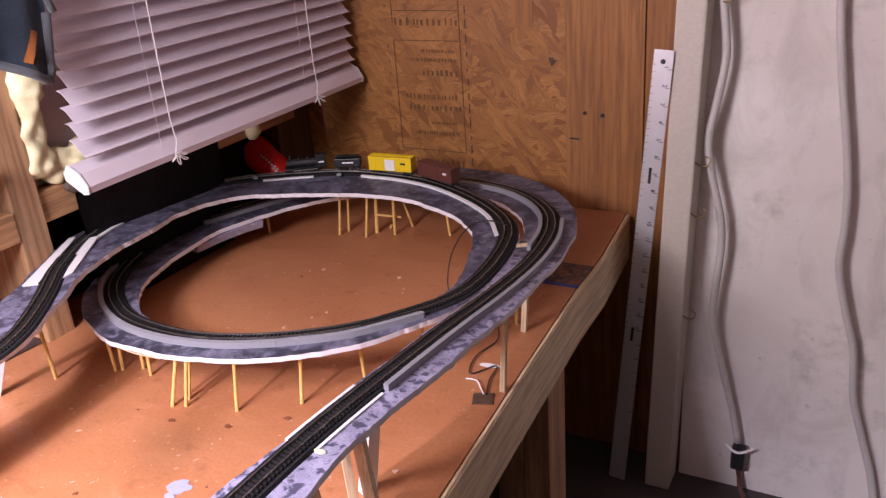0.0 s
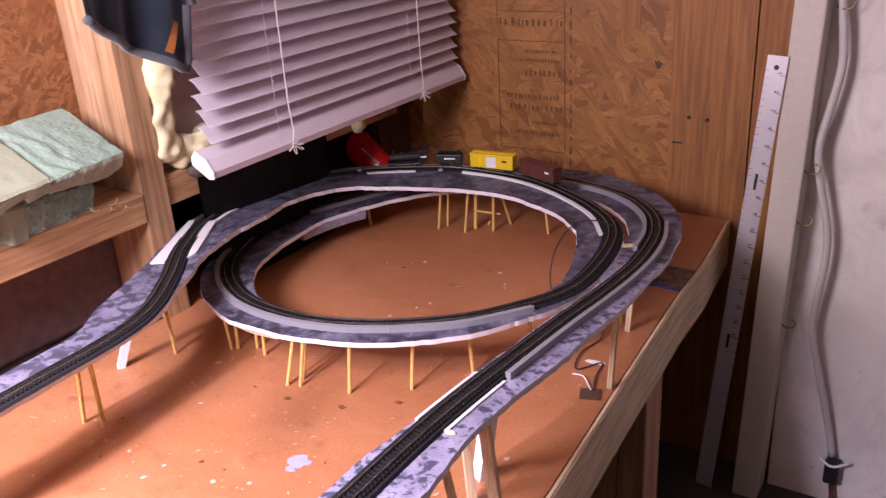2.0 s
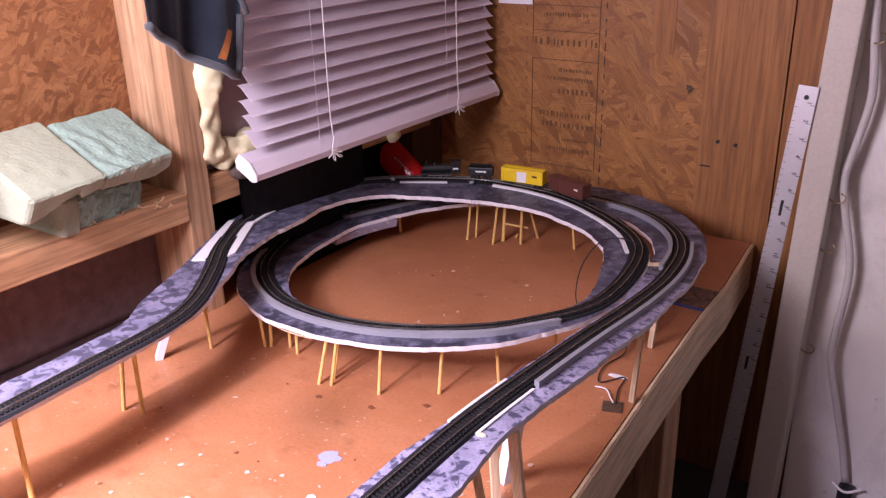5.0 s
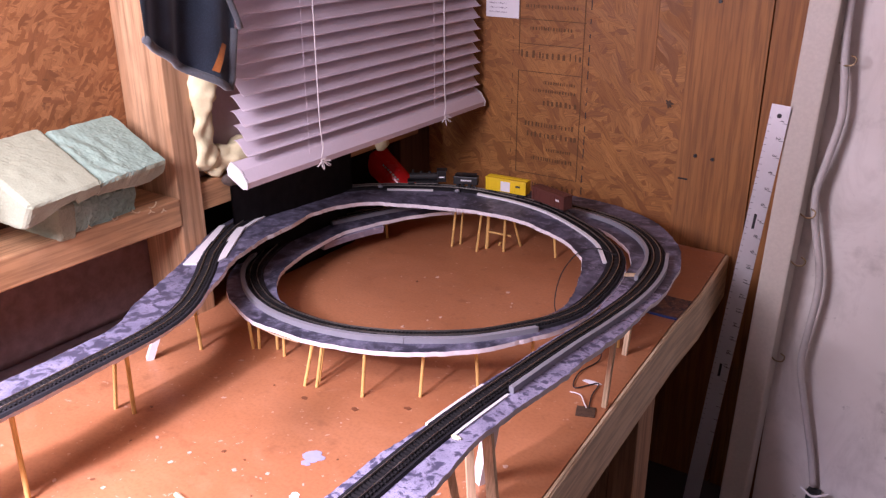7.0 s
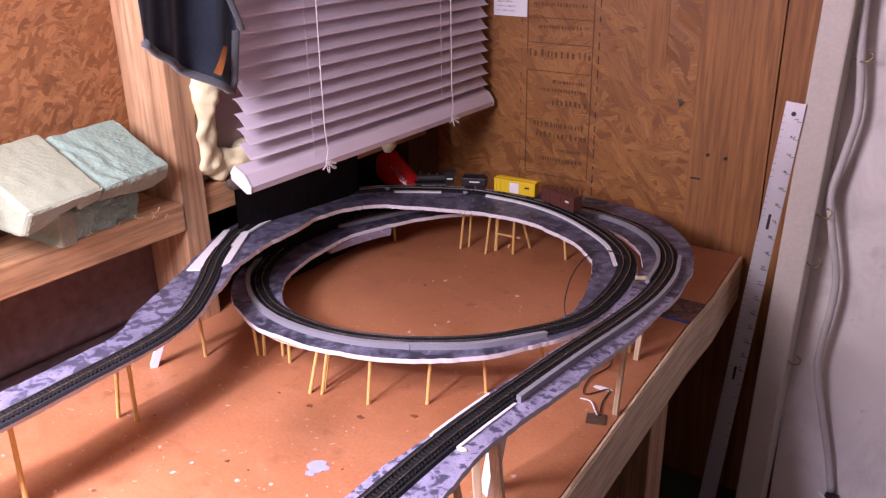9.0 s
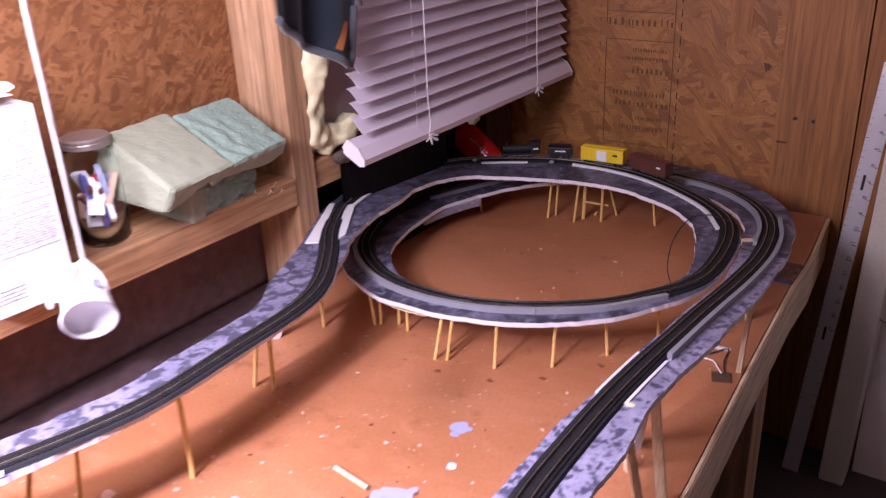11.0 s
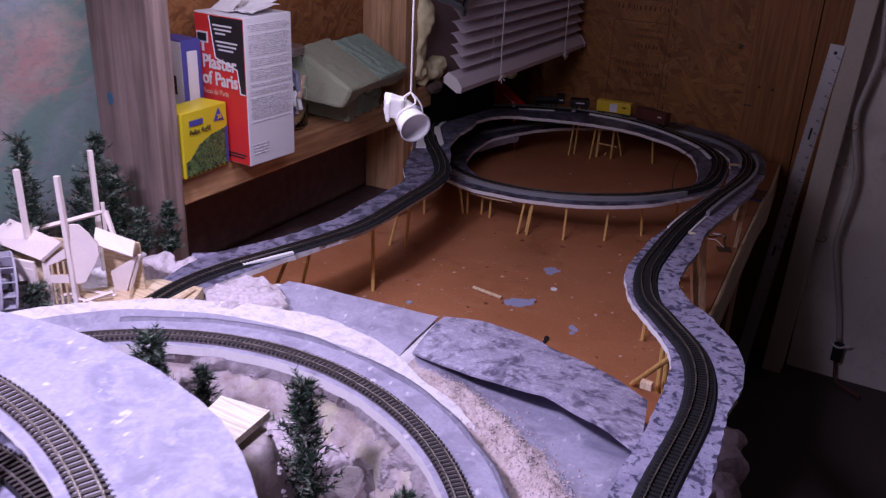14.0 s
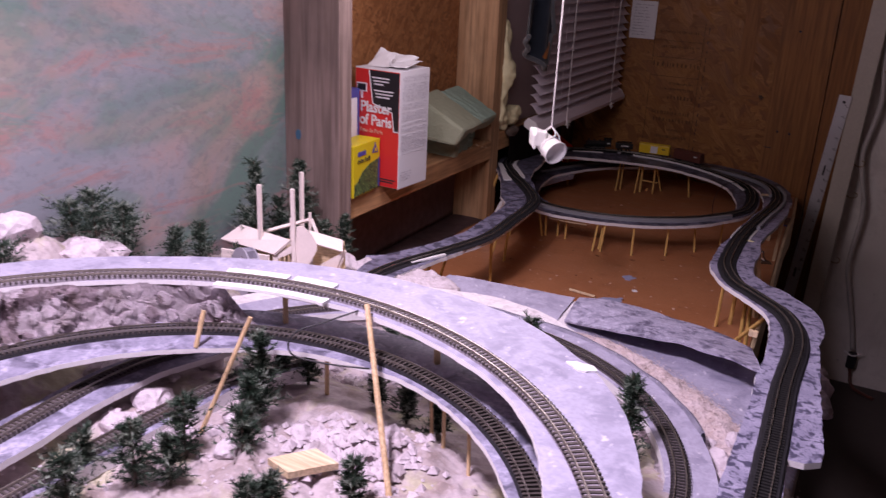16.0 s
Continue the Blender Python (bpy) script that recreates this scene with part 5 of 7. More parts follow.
# red cup tipped against the corner
cup = thing("red_tumbler", (-0.375, 0.62, 0.0), "red plastic tumbler leaning on the sill corner", "tumbler")
lean = Matrix.Translation((-0.334, 0.653, 0.036)) @ Vector((-0.108, 0.022, 0.052)).to_track_quat("Z", "Y").to_matrix().to_4x4()
bm = bmesh.new()
lathe(bm, [(0.0, 0.0), (0.022, 0.0), (0.024, 0.003), (0.033, 0.128), (0.0345, 0.130), (0.0325, 0.131), (0.031, 0.129), (0.022, 0.006), (0.0, 0.005)], (0, 0, 0), 32)
bmesh.ops.transform(bm, matrix=lean @ Matrix.Diagonal((0.88, 0.88, 0.94, 1)), verts=bm.verts)
part("cup", bm, RED, cup, smooth=True)
out = lean.inverted().to_3x3() @ Vector((0.35, -0.75, 0.56))
DASH = math.atan2(out.y, out.x)
for k in range(7):
    z = 0.045 + 0.007 * k
    r = 0.88 * (0.0243 + 0.0087 * (z - 0.003) / 0.125) + 0.0003
    a = DASH
    bm = boxed((-0.0003, -0.0016, -0.0022), (0.0004, 0.0016, 0.0022), m=lean @ Matrix.Translation((r * math.cos(a), r * math.sin(a), z)) @ Matrix.Rotation(a, 4, "Z"))
    part("printed_dash", bm, WHITE_PLASTIC, cup)


# ------------------------------------------------------------------ on the shelf
SH = 0.1765
# large carton: its front looks along the table, its side into the room; drawn in its own frame
big = thing("plaster_carton", (-0.319, -0.291, SH), "red black and white plaster carton with torn paper top", "box")
turn = Matrix.Translation((-0.319, -0.291, SH)) @ Matrix.Rotation(radians(-3.5), 4, "Z")
W, D, H = 0.088, 0.084, 0.190
part("carton", boxed((-W, 0.0, 0), (0, D, H), 0.0008, turn), BOX_WHITE, big)


def poly_on(points, y, thick, material, parent, name, m):
    """A flat patch on the front, in the front's own x and z."""
    bm = bmesh.new()
    f = bm.faces.new([bm.verts.new((x, y, z)) for x, z in points])
    low = bmesh.ops.extrude_face_region(bm, geom=[f])
    bmesh.ops.translate(bm, verts=[v for v in low["geom"] if isinstance(v, bmesh.types.BMVert)], vec=(0, -thick, 0))
    bmesh.ops.recalc_face_normals(bm, faces=bm.faces)
    bmesh.ops.transform(bm, matrix=m, verts=bm.verts)
    return part(name, bm, material, parent)


poly_on([(-W + 0.001, 0.001), (-0.001, 0.001), (-0.001, H - 0.002), (-W + 0.001, H - 0.002)], -0.0003, 0.0003, BOX_RED, big, "red_print", turn)
poly_on([(-W + 0.028, H - 0.003), (-0.0015, H - 0.003), (-0.0015, 0.094), (-0.010, 0.094), (-0.014, 0.124), (-W + 0.036, 0.135)], -0.0008, 0.0003, BOX_BLACK, big, "black_print", turn)
for a, b in (((-W + 0.028, H - 0.003), (-W + 0.036, 0.135)), ((-W + 0.036, 0.135), (-0.014, 0.124)), ((-0.014, 0.124), (-0.010, 0.094)), ((-0.010, 0.094), (-0.0015, 0.094))):
    a, b = Vector((a[0], -0.0014, a[1])), Vector((b[0], -0.0014, b[1]))
    part("white_border", rodded(turn @ a, turn @ b, 0.0008, sides=5), BOX_WHITE, big)
front = turn @ Matrix.Translation((0, -0.0016, 0)) @ Matrix.Rotation(radians(90), 4, "X")
lettering("Plaster", 0.024, front @ Matrix.Translation((-0.046, 0.128, 0)), BOX_WHITE, big, "title", squeeze=0.92, bold=0.0006)
lettering("of Paris", 0.024, front @ Matrix.Translation((-0.046, 0.107, 0)), BOX_WHITE, big, "title", squeeze=0.88, bold=0.0006)
lettering("Yeso de Paris", 0.010, front @ Matrix.Translation((-0.055, 0.090, 0)), PALE_SPOT, big, "subtitle", squeeze=0.85)
part("logo_plate", boxed((-0.084, -0.0016, 0.152), (-0.064, -0.0008, 0.166), m=turn), BOX_WHITE, big)
part("logo_mark", boxed((-0.082, -0.0020, 0.154), (-0.066, -0.0016, 0.164), m=turn), BOX_BLACK, big)
part("logo_stem", boxed((-0.076, -0.0016, 0.141), (-0.072, -0.0008, 0.152), m=turn), BOX_WHITE, big)
for k, (z, x0, x1) in enumerate(((0.175, -0.054, -0.020), (0.170, -0.052, -0.022), (0.165, -0.050, -0.032), (0.155, -0.050, -0.012), (0.150, -0.048, -0.014), (0.145, -0.046, -0.020))):
    part("print_line", boxed((x0, -0.0014, z), (x1, -0.0009, z + 0.0022), m=turn), BOX_WHITE, big)
for z, x0, x1 in ((0.076, -0.082, -0.040), (0.071, -0.080, -0.052), (0.012, -0.050, -0.006), (0.008, -0.046, -0.010)):
    part("print_line", boxed((x0, -0.0010, z), (x1, -0.0004, z + 0.0022), m=turn), INK, big)
R = random.Random(9)
z = H - 0.010
while z > 0.055:
    part("print_line", boxed((0.0002, 0.006, z), (0.0006, D - R.uniform(0.004, 0.010), z + 0.0011), m=turn), GREY_INK, big)
    z -= 0.0025 if R.random() > 0.1 else 0.0055
for z in (0.026, 0.022, 0.018, 0.014):
    part("print_line", boxed((0.0002, 0.006, z), (0.0006, 0.035, z + 0.0012), m=turn), GREY_INK, big)
bm = bmesh.new()
for pts in (((-0.080, 0.02, H), (-0.03, 0.01, H + 0.003), (-0.045, 0.05, H + 0.022), (-0.078, 0.055, H + 0.026)), ((-0.05, 0.02, H + 0.001), (0.0, 0.015, H + 0.006), (-0.006, 0.07, H + 0.012), (-0.05, 0.06, H + 0.006)),
            ((-0.075, 0.06, H + 0.001), (-0.03, 0.05, H + 0.004), (-0.02, 0.080, H + 0.013), (-0.07, 0.082, H + 0.018))):
    f = bm.faces.new([bm.verts.new(turn @ Vector(p)) for p in pts])
bmesh.ops.subdivide_edges(bm, edges=bm.edges, cuts=4, use_grid_fill=True)
for v in bm.verts:
    v.co.z += ragged(v.co, 4, 0.004, 70)
bmesh.ops.solidify(bm, geom=list(bm.faces), thickness=0.0012)
part("torn_bag_top", bm, PAPER, big, "crumpled torn white paper liner")

small = thing("seed_pellet_carton", (-0.352, -0.345, SH), "small yellow carton with printed green leaves", "box")
H2 = 0.082
turn2 = Matrix.Translation((-0.3925, -0.2975, SH)) @ Matrix.Rotation(radians(93.5), 4, "Z")
part("carton", boxed((-0.0825, -0.040, 0), (0, 0.0, H2), 0.0008, turn2), BOX_YELLOW, small)
t2 = turn2 @ Matrix.Translation((0, -0.040, 0))
poly_on([(-0.080, 0.003), (-0.002, 0.003), (-0.002, 0.050), (-0.03, 0.047), (-0.055, 0.038), (-0.07, 0.024), (-0.080, 0.020)], -0.0003, 0.0004, LEAF_PRINT, small, "leaf_picture", t2)
poly_on([(-0.006, 0.003), (-0.001, 0.003), (-0.001, 0.052), (-0.006, 0.050)], -0.0008, 0.0003, BOX_BLUE, small, "blue_border", t2)
poly_on([(-0.026, 0.062), (-0.006, 0.060), (-0.016, 0.078)], -0.0003, 0.0004, BOX_BLUE, small, "blue_badge", t2)
front2 = t2 @ Matrix.Translation((0, -0.0012, 0)) @ Matrix.Rotation(radians(90), 4, "X")
part("logo_bar", boxed((-0.070, -0.0010, 0.064), (-0.046, -0.0003, 0.071), m=t2), BOX_BLUE, small)
lettering("Pellet Refill", 0.0095, front2 @ Matrix.Translation((-0.052, 0.056, 0)), INK, small, "title", squeeze=0.9)
lettering("36", 0.009, front2 @ Matrix.Translation((-0.016, 0.066, 0.0004)), CAR_YELLOW, small, "number")
for k in range(9):
    part("edge_dash", boxed((-0.080 + k * 0.009, -0.0008, 0.0010), (-0.075 + k * 0.009, -0.0003, 0.0026), m=t2), INK, small)

slim = thing("slim_blue_carton", (-0.41, -0.315, SH), "slim blue and white carton standing behind the others", "box")
turn3 = Matrix.Translation((-0.397, -0.288, SH)) @ Matrix.Rotation(radians(-6), 4, "Z")
part("carton", boxed((-0.050, -0.030, 0), (0, 0, 0.156), 0.0008, turn3), BOX_BLUE, slim)
part("white_side", boxed((-0.0496, -0.0305, 0.001), (-0.0012, -0.0295, 0.154), m=turn3), BOX_WHITE, slim)
part("label_panel", boxed((0.0002, -0.023, 0.03), (0.0008, -0.007, 0.142), m=turn3), BOX_WHITE, slim)
for k in range(9):
    part("bar", boxed((-0.033 + k * 0.0022, -0.0312, 0.086), (-0.0317 + k * 0.0022, -0.0306, 0.110), m=turn3), INK, slim)

jar = thing("glass_jar", (-0.402, -0.112, SH), "glass jar of coloured odds and ends with dull lid", "jar")
bm = bmesh.new()
lathe(bm, [(0.0, 0.001), (0.024, 0.0), (0.029, 0.005), (0.0305, 0.05), (0.030, 0.092), (0.025, 0.108), (0.025, 0.118), (0.0235, 0.118), (0.0235, 0.107), (0.028, 0.091), (0.0285, 0.05), (0.027, 0.007), (0.0, 0.004)], (-0.402, -0.112, SH), 28)
bmesh.ops.remove_doubles(bm, verts=bm.verts, dist=1e-5)
part("glass", bm, JAR, jar, "clear glass", smooth=True).visible_shadow = False
bm = bmesh.new()
lathe(bm, [(0.0, 0.123), (0.0245, 0.123), (0.0262, 0.1215), (0.0262, 0.119), (0.0257, 0.118), (0.0262, 0.117), (0.0262, 0.112), (0.0257, 0.1115)], (-0.402, -0.112, SH), 28)
part("lid", bm, TIN_LID, jar, "dull tin lid")
R = random.Random(12)
for k in range(34):
    a, q, z = R.uniform(0, 6.28), R.uniform(0.003, 0.017), SH + 0.026 + R.uniform(0, 0.044)
    s = R.uniform(0.009, 0.016)
    mm = Matrix.Translation((-0.402 + q * math.cos(a), -0.112 + q * math.sin(a), z)) @ Euler((R.uniform(-0.5, 0.5), R.uniform(-0.5, 0.5), R.uniform(0, 3))).to_matrix().to_4x4()
    part("odds_and_ends", boxed((-0.003, -s * 0.6, -s * 1.3), (0.003, s * 0.6, s * 1.3), 0.0005, mm), R.choice([BOX_WHITE, BOX_BLUE, CAR_BROWN, PALE_SPOT, BOX_RED, LILAC_SPOT, PAPER]), jar)


def carved(bm, lo, hi, nx, ny, nz, depth, rough, m, seed):
    """A cut foam brick: flat top at height 0, its under side at -depth(y), faces crumbled by rough."""
    n = (nx, ny, nz)
    hull = {}

    def at(i, j, k):
        if (i, j, k) not in hull:
            x, y = lo[0] + (hi[0] - lo[0]) * i / nx, lo[1] + (hi[1] - lo[1]) * j / ny
            c = Vector((x, y, -depth(x, y) * (1 - k / nz)))
            round_off = sum(1 for a, b in zip((i, j, k), n) if a in (0, b)) - 1
            c -= Vector(((x - (lo[0] + hi[0]) / 2) * 0.03, (y - (lo[1] + hi[1]) / 2) * 0.03, 0.0012 if k == nz else 0)) * round_off
            off = Vector((noise.noise(c * 60 + Vector((seed, 0, 0))), noise.noise(c * 60 + Vector((0, seed, 0))), noise.noise(c * 60 + Vector((0, 0, seed)))))
            fine = Vector((noise.noise(c * 240 + Vector((seed, 3, 0))), noise.noise(c * 240), noise.noise(c * 240 + Vector((5, 0, seed)))))
            hull[(i, j, k)] = bm.verts.new(m @ (c + off * rough + fine * rough * 0.6))
        return hull[(i, j, k)]

    for i in range(nx):
        for j in range(ny):
            for k in (0, nz):
                bm.faces.new((at(i, j, k), at(i + 1, j, k), at(i + 1, j + 1, k), at(i, j + 1, k)))
    for k in range(nz):
        for i in range(nx):
            for j in (0, ny):
                bm.faces.new((at(i, j, k), at(i + 1, j, k), at(i + 1, j, k + 1), at(i, j, k + 1)))
        for j in range(ny):
            for i in (0, nx):
                bm.faces.new((at(i, j, k), at(i, j + 1, k), at(i, j + 1, k + 1), at(i, j, k + 1)))
    bmesh.ops.recalc_face_normals(bm, faces=bm.faces)


YL = -0.100
tilt = Matrix.Translation((-0.3615, 0.012, 0.2665)) @ Euler((0, radians(29.5), radians(7))).to_matrix().to_4x4()


def cut_face(bm, m):
    """Second material on the carved top, the first on the sides."""
    up = m.to_3x3() @ Vector((0, 0, 1))
    for f in bm.faces:
        f.material_index = 1 if f.normal.dot(up) > 0.55 else 0


brick = thing("foam_brick", (-0.36, 0.0, 0.2), "grey-green foam brick, half smooth, half carved lower, on the shelf", "foam block", "foam blocks")
bm = bmesh.new()
carved(bm, (-0.060, YL), (0.050, 0.0), 26, 24, 9, lambda x, y: float(np.interp(y, [YL, YL + 0.022, YL + 0.045, -0.028, 0.0], [0.070, 0.062, 0.036, 0.024, 0.021]) * np.interp(x, [-0.03, 0.05], [1.0, 0.5 if y < -0.03 else 0.9])), 0.0011, tilt, 8.0)
part("smooth_half", bm, GREEN_FOAM, brick)
low = tilt @ Matrix.Translation((0, 0, -0.0045))
bm = bmesh.new()
carved(bm, (-0.056, -0.0005), (0.047, 0.108), 44, 44, 6, lambda x, y: float(np.interp(y, [0.003, 0.03, 0.07, 0.09, 0.108], [0.021, 0.022, 0.030, 0.031, 0.022])), 0.0013, low, 12.0)
up = low.to_3x3() @ Vector((0, 0, 1))
flat = low.inverted()
bm.normal_update()
cut_face(bm, low)
for v in bm.verts:
    q = flat @ v.co
    if q.z > -0.006:
        v.co += up * (0.0010 * math.sin((q.y - 0.35 * q.x) * 230 + 4.0 * noise.noise(q * 24)) * step01(0.075, 0.03, q.y) + 0.0012 * noise.noise(q * 50) - 0.004 * step01(0.012, 0.002, q.y))
part("carved_half", bm, [GREEN_FOAM, MINT_FOAM], brick, "mint-green carved hollow with grooves")
broken = thing("broken_foam_chunk", (-0.385, 0.02, SH), "broken foam chunk, half smooth and half torn, on the shelf", "foam block", "foam blocks")
flat = Matrix.Translation((-0.386, 0.010, SH + 0.042)) @ Euler((radians(-3), radians(5), radians(9))).to_matrix().to_4x4()
bm = bmesh.new()
carved(bm, (-0.045, -0.040), (0.031, -0.016), 16, 8, 10, lambda x, y: 0.044, 0.0014, flat, 3.0)
part("smooth_end", bm, GREEN_FOAM, broken)
bm = bmesh.new()
carved(bm, (-0.045, -0.0165), (0.030, 0.082), 24, 30, 12, lambda x, y: float(np.interp(y, [-0.006, 0.03, 0.08], [0.044, 0.042, 0.046])), 0.0050, flat, 5.0)
part("torn_end", bm, MINT_FOAM, broken, "crumbling mint-green torn face")

RS = random.Random(17)
for y, z, big in ((0.102, 0.1765, 1.0), (0.098, 0.170, 0.7), (0.072, 0.1768, 0.9), (0.046, 0.1768, 0.6), (0.118, 0.166, 0.6), (0.008, 0.177, 0.7)):
    turn, pts = RS.uniform(0, 6), []
    for k in range(9):
        a = turn + k * 0.75
        pts.append((-0.3565 + 0.0012 * math.sin(a * 0.7), y + big * (0.0016 * k + 0.003 * math.cos(a)), z + 0.0008 + big * (0.003 + 0.003 * math.sin(a))))
    single("wood_shaving", tubed(pts, 0.0007, 0.0015, 5), BALSA, "thin curled pale wood shaving caught on the shelf edge", "shaving", "wood shavings")

# navy towel over the stud
towel = thing("hanging_towel", (-0.268, 0.12, 0.32), "navy towel with grey binding and orange stripe, hanging on a nail", "towel")


def towel_at(u, v):
    """u: 0 wall-side edge to 1 window-side edge; v: 0 top to 1 lower edge."""
    low = 0.405 - 0.083 * u if u < 0.92 else 0.329 + (u - 0.92) * 0.9
    y = 0.050 + 0.134 * u + 0.02 * (1 - v) * u
    z = 0.62 + (low - 0.62) * v
    x = -0.268 + 0.012 * math.sin(u * 7.5 + v * 1.2) + 0.006 * math.sin(u * 17 + 2 * v)
    return Vector((x, y, z))


bm = bmesh.new()
grid = [[bm.verts.new(towel_at(i / 28, j / 24)) for j in range(25)] for i in range(29)]
for i in range(28):
    for j in range(24):
        f = bm.faces.new((grid[i][j], grid[i + 1][j], grid[i + 1][j + 1], grid[i][j + 1]))
bmesh.ops.solidify(bm, geom=list(bm.faces), thickness=0.004)
part("towel_cloth", bm, NAVY, towel, smooth=True)
part("binding", tube(bmesh.new(), [towel_at(k / 30, 1.0) for k in range(31)], 0.0048, 8), GREY_CLOTH, towel, "grey hem", smooth=True)
part("binding", tube(bmesh.new(), [towel_at(1.0, k / 20) + Vector((0.004, -0.004 + 0.016 * math.sin(k * 0.35), 0)) for k in range(21)], 0.0040, 8), GREY_CLOTH, towel, "grey hem", smooth=True)
bm = bmesh.new()
rows = []
for k in range(9):
    v = 0.83 + 0.135 * k / 8
    a, b = towel_at(0.77 - 0.09 * k / 8, v), towel_at(0.82 - 0.09 * k / 8, v)
    rows.append((bm.verts.new(a + Vector((0.0062, 0, 0))), bm.verts.new(b + Vector((0.0062, 0, 0)))))
for (a, b), (c, d) in zip(rows, rows[1:]):
    bm.faces.new((a, b, d, c))
bmesh.ops.solidify(bm, geom=list(bm.faces), thickness=0.001)
part("stripe", bm, ORANGE, towel, "orange stripe")

# paper cup on a string
hung = thing("hanging_cup", (-0.043, -0.345, 0.28), "white paper cup tied to a hanging white string", "cup")
KNOT = Vector((-0.043, -0.345, 0.3265))
part("string", tube(bmesh.new(), [KNOT + Vector((0, 0, 0.001)), KNOT + Vector((0.002, 0, 0.3)), KNOT + Vector((0.004, 0, 1.02))], 0.0011, 6), CORD, hung)
bm = bmesh.new()
lathe(bm, [(0.0, 0.001), (0.0135, 0.0), (0.0145, 0.002), (0.019, 0.040), (0.0205, 0.042), (0.0195, 0.0435), (0.0180, 0.041), (0.0174, 0.037), (0.0, 0.0362)], (0, 0, 0), 30)
way = Vector((0.80, -0.50, -0.32)).normalized()
cup_pose = Matrix.Translation(KNOT + Vector((-0.016, 0.006, -0.021))) @ way.to_track_quat("Z", "Y").to_matrix().to_4x4() @ Matrix.Diagonal((0.85, 0.85, 0.9, 1))
bmesh.ops.transform(bm, matrix=cup_pose, verts=bm.verts)
part("cup", bm, CUP, hung, smooth=True)
bm = bmesh.new()
box(bm, (-0.028, -0.010, -0.027), (-0.006, 0.010, -0.006), 0.003, Matrix.Translation(KNOT) @ Matrix.Rotation(0.5, 4, "Z"))
bmesh.ops.subdivide_edges(bm, edges=list(bm.edges), cuts=2, use_grid_fill=True)
for v in bm.verts:
    v.co += Vector((ragged(v.co, 1, 0.005, 90), ragged(v.co, 2, 0.005, 90), ragged(v.co, 3, 0.006, 90)))
part("folded_wrap", bm, CUP, hung, "crumpled white paper wrap")
for s in (-1, 1):
    part("string_loop", tube(bmesh.new(), smooth_line([KNOT, KNOT + Vector((0.008, s * 0.004, -0.010)), cup_pose @ Vector((0.016 * s, 0.010, 0.025)), cup_pose @ Vector((0.012 * s, -0.014, 0.025)), KNOT + Vector((-0.010, s * 0.006, -0.012)), KNOT], 0.004), 0.0011, 6), CORD, hung)
part("printed_patch", boxed((-0.004, -0.0192, 0.020), (0.004, -0.0180, 0.026), m=cup_pose @ Matrix.Rotation(2.6, 4, "Z")), LILAC_SPOT, hung)

# steel rule
rule = thing("steel_rule", (0.262, 0.705, -0.449), "steel yardstick with inch marks leaning on the post", "ruler")
rm = Matrix.Translation((0.2645, 0.7085, 0.274)) @ Matrix.Rotation(radians(4.4), 4, "Y") @ Matrix.Translation((0, 0, -0.0))
bm = boxed((-0.0135, -0.0006, -0.724), (0.0135, 0.0006, 0.0), 0.0004, rm)
part("blade", bm, STEEL, rule)
part("hang_hole", rodded(rm @ Vector((0, -0.0012, -0.0155)), rm @ Vector((0, -0.0005, -0.0155)), 0.0034, sides=16), RUBBER, rule)
for k in range(1, 24):
    z = -0.0254 * k
    part("inch_mark", boxed((0.0065, -0.0011, z - 0.0003), (0.0133, -0.0008, z + 0.0003), m=rm), INK, rule)
    if k < 18:
        lettering(str(k), 0.0085, rm @ Matrix.Translation((0.0055, -0.0011, z + 0.003)) @ Matrix.Rotation(radians(90), 4, "X") @ Matrix.Rotation(radians(-90), 4, "Z"), INK, rule, "number")
for k in range(2, 60):
    part("centimetre_mark", boxed((-0.0133, -0.0011, -0.01 * k - 0.0002), (-0.0090, -0.0008, -0.01 * k + 0.0002), m=rm), INK, rule)
for z in (-0.178, -0.44):
    part("maker_bar", boxed((-0.0030, -0.0011, z - 0.012), (0.0010, -0.0008, z + 0.012), m=rm), INK, rule)


# cables on the white wall
def cable(points, r, label, name="power_cable"):
    return single(name, tubed(points, r, 0.012, 10), WALL_CORD, label, "cable", "wall cables", smooth=True)


cord = thing("extension_cord", (0.35, 0.735, -0.44), "white flat extension cord with black plug hanging on hooks", "cable")
part("cord", tubed([(0.328, 0.742, 0.62), (0.326, 0.740, 0.40), (0.336, 0.740, 0.300), (0.339, 0.740, 0.256), (0.330, 0.738, 0.194), (0.323, 0.736, 0.146), (0.330, 0.737, 0.098), (0.346, 0.738, 0.030), (0.349, 0.739, -0.018), (0.344, 0.740, -0.092), (0.344, 0.740, -0.140), (0.362, 0.742, -0.215), (0.381, 0.745, -0.290), (0.393, 0.748, -0.350)], 0.0056, 0.012, 10), WALL_CORD, cord, smooth=True)
part("plug", boxed((-0.011, -0.010, -0.040), (0.011, 0.010, 0.0), 0.004, Matrix.Translation((0.396, 0.748, -0.358))), RUBBER, cord, "black rubber plug")
part("cable_tie", tubed([(0.376, 0.74, -0.354), (0.396, 0.733, -0.360), (0.418, 0.74, -0.352)], 0.0022, 0.004), CORD, cord)
part("plug_lead", tubed([(0.396, 0.748, -0.395), (0.400, 0.75, -0.42), (0.41, 0.735, -0.444), (0.46, 0.70, -0.446)], 0.004, 0.012, 8), CAR_BROWN, cord, "dark red lead")
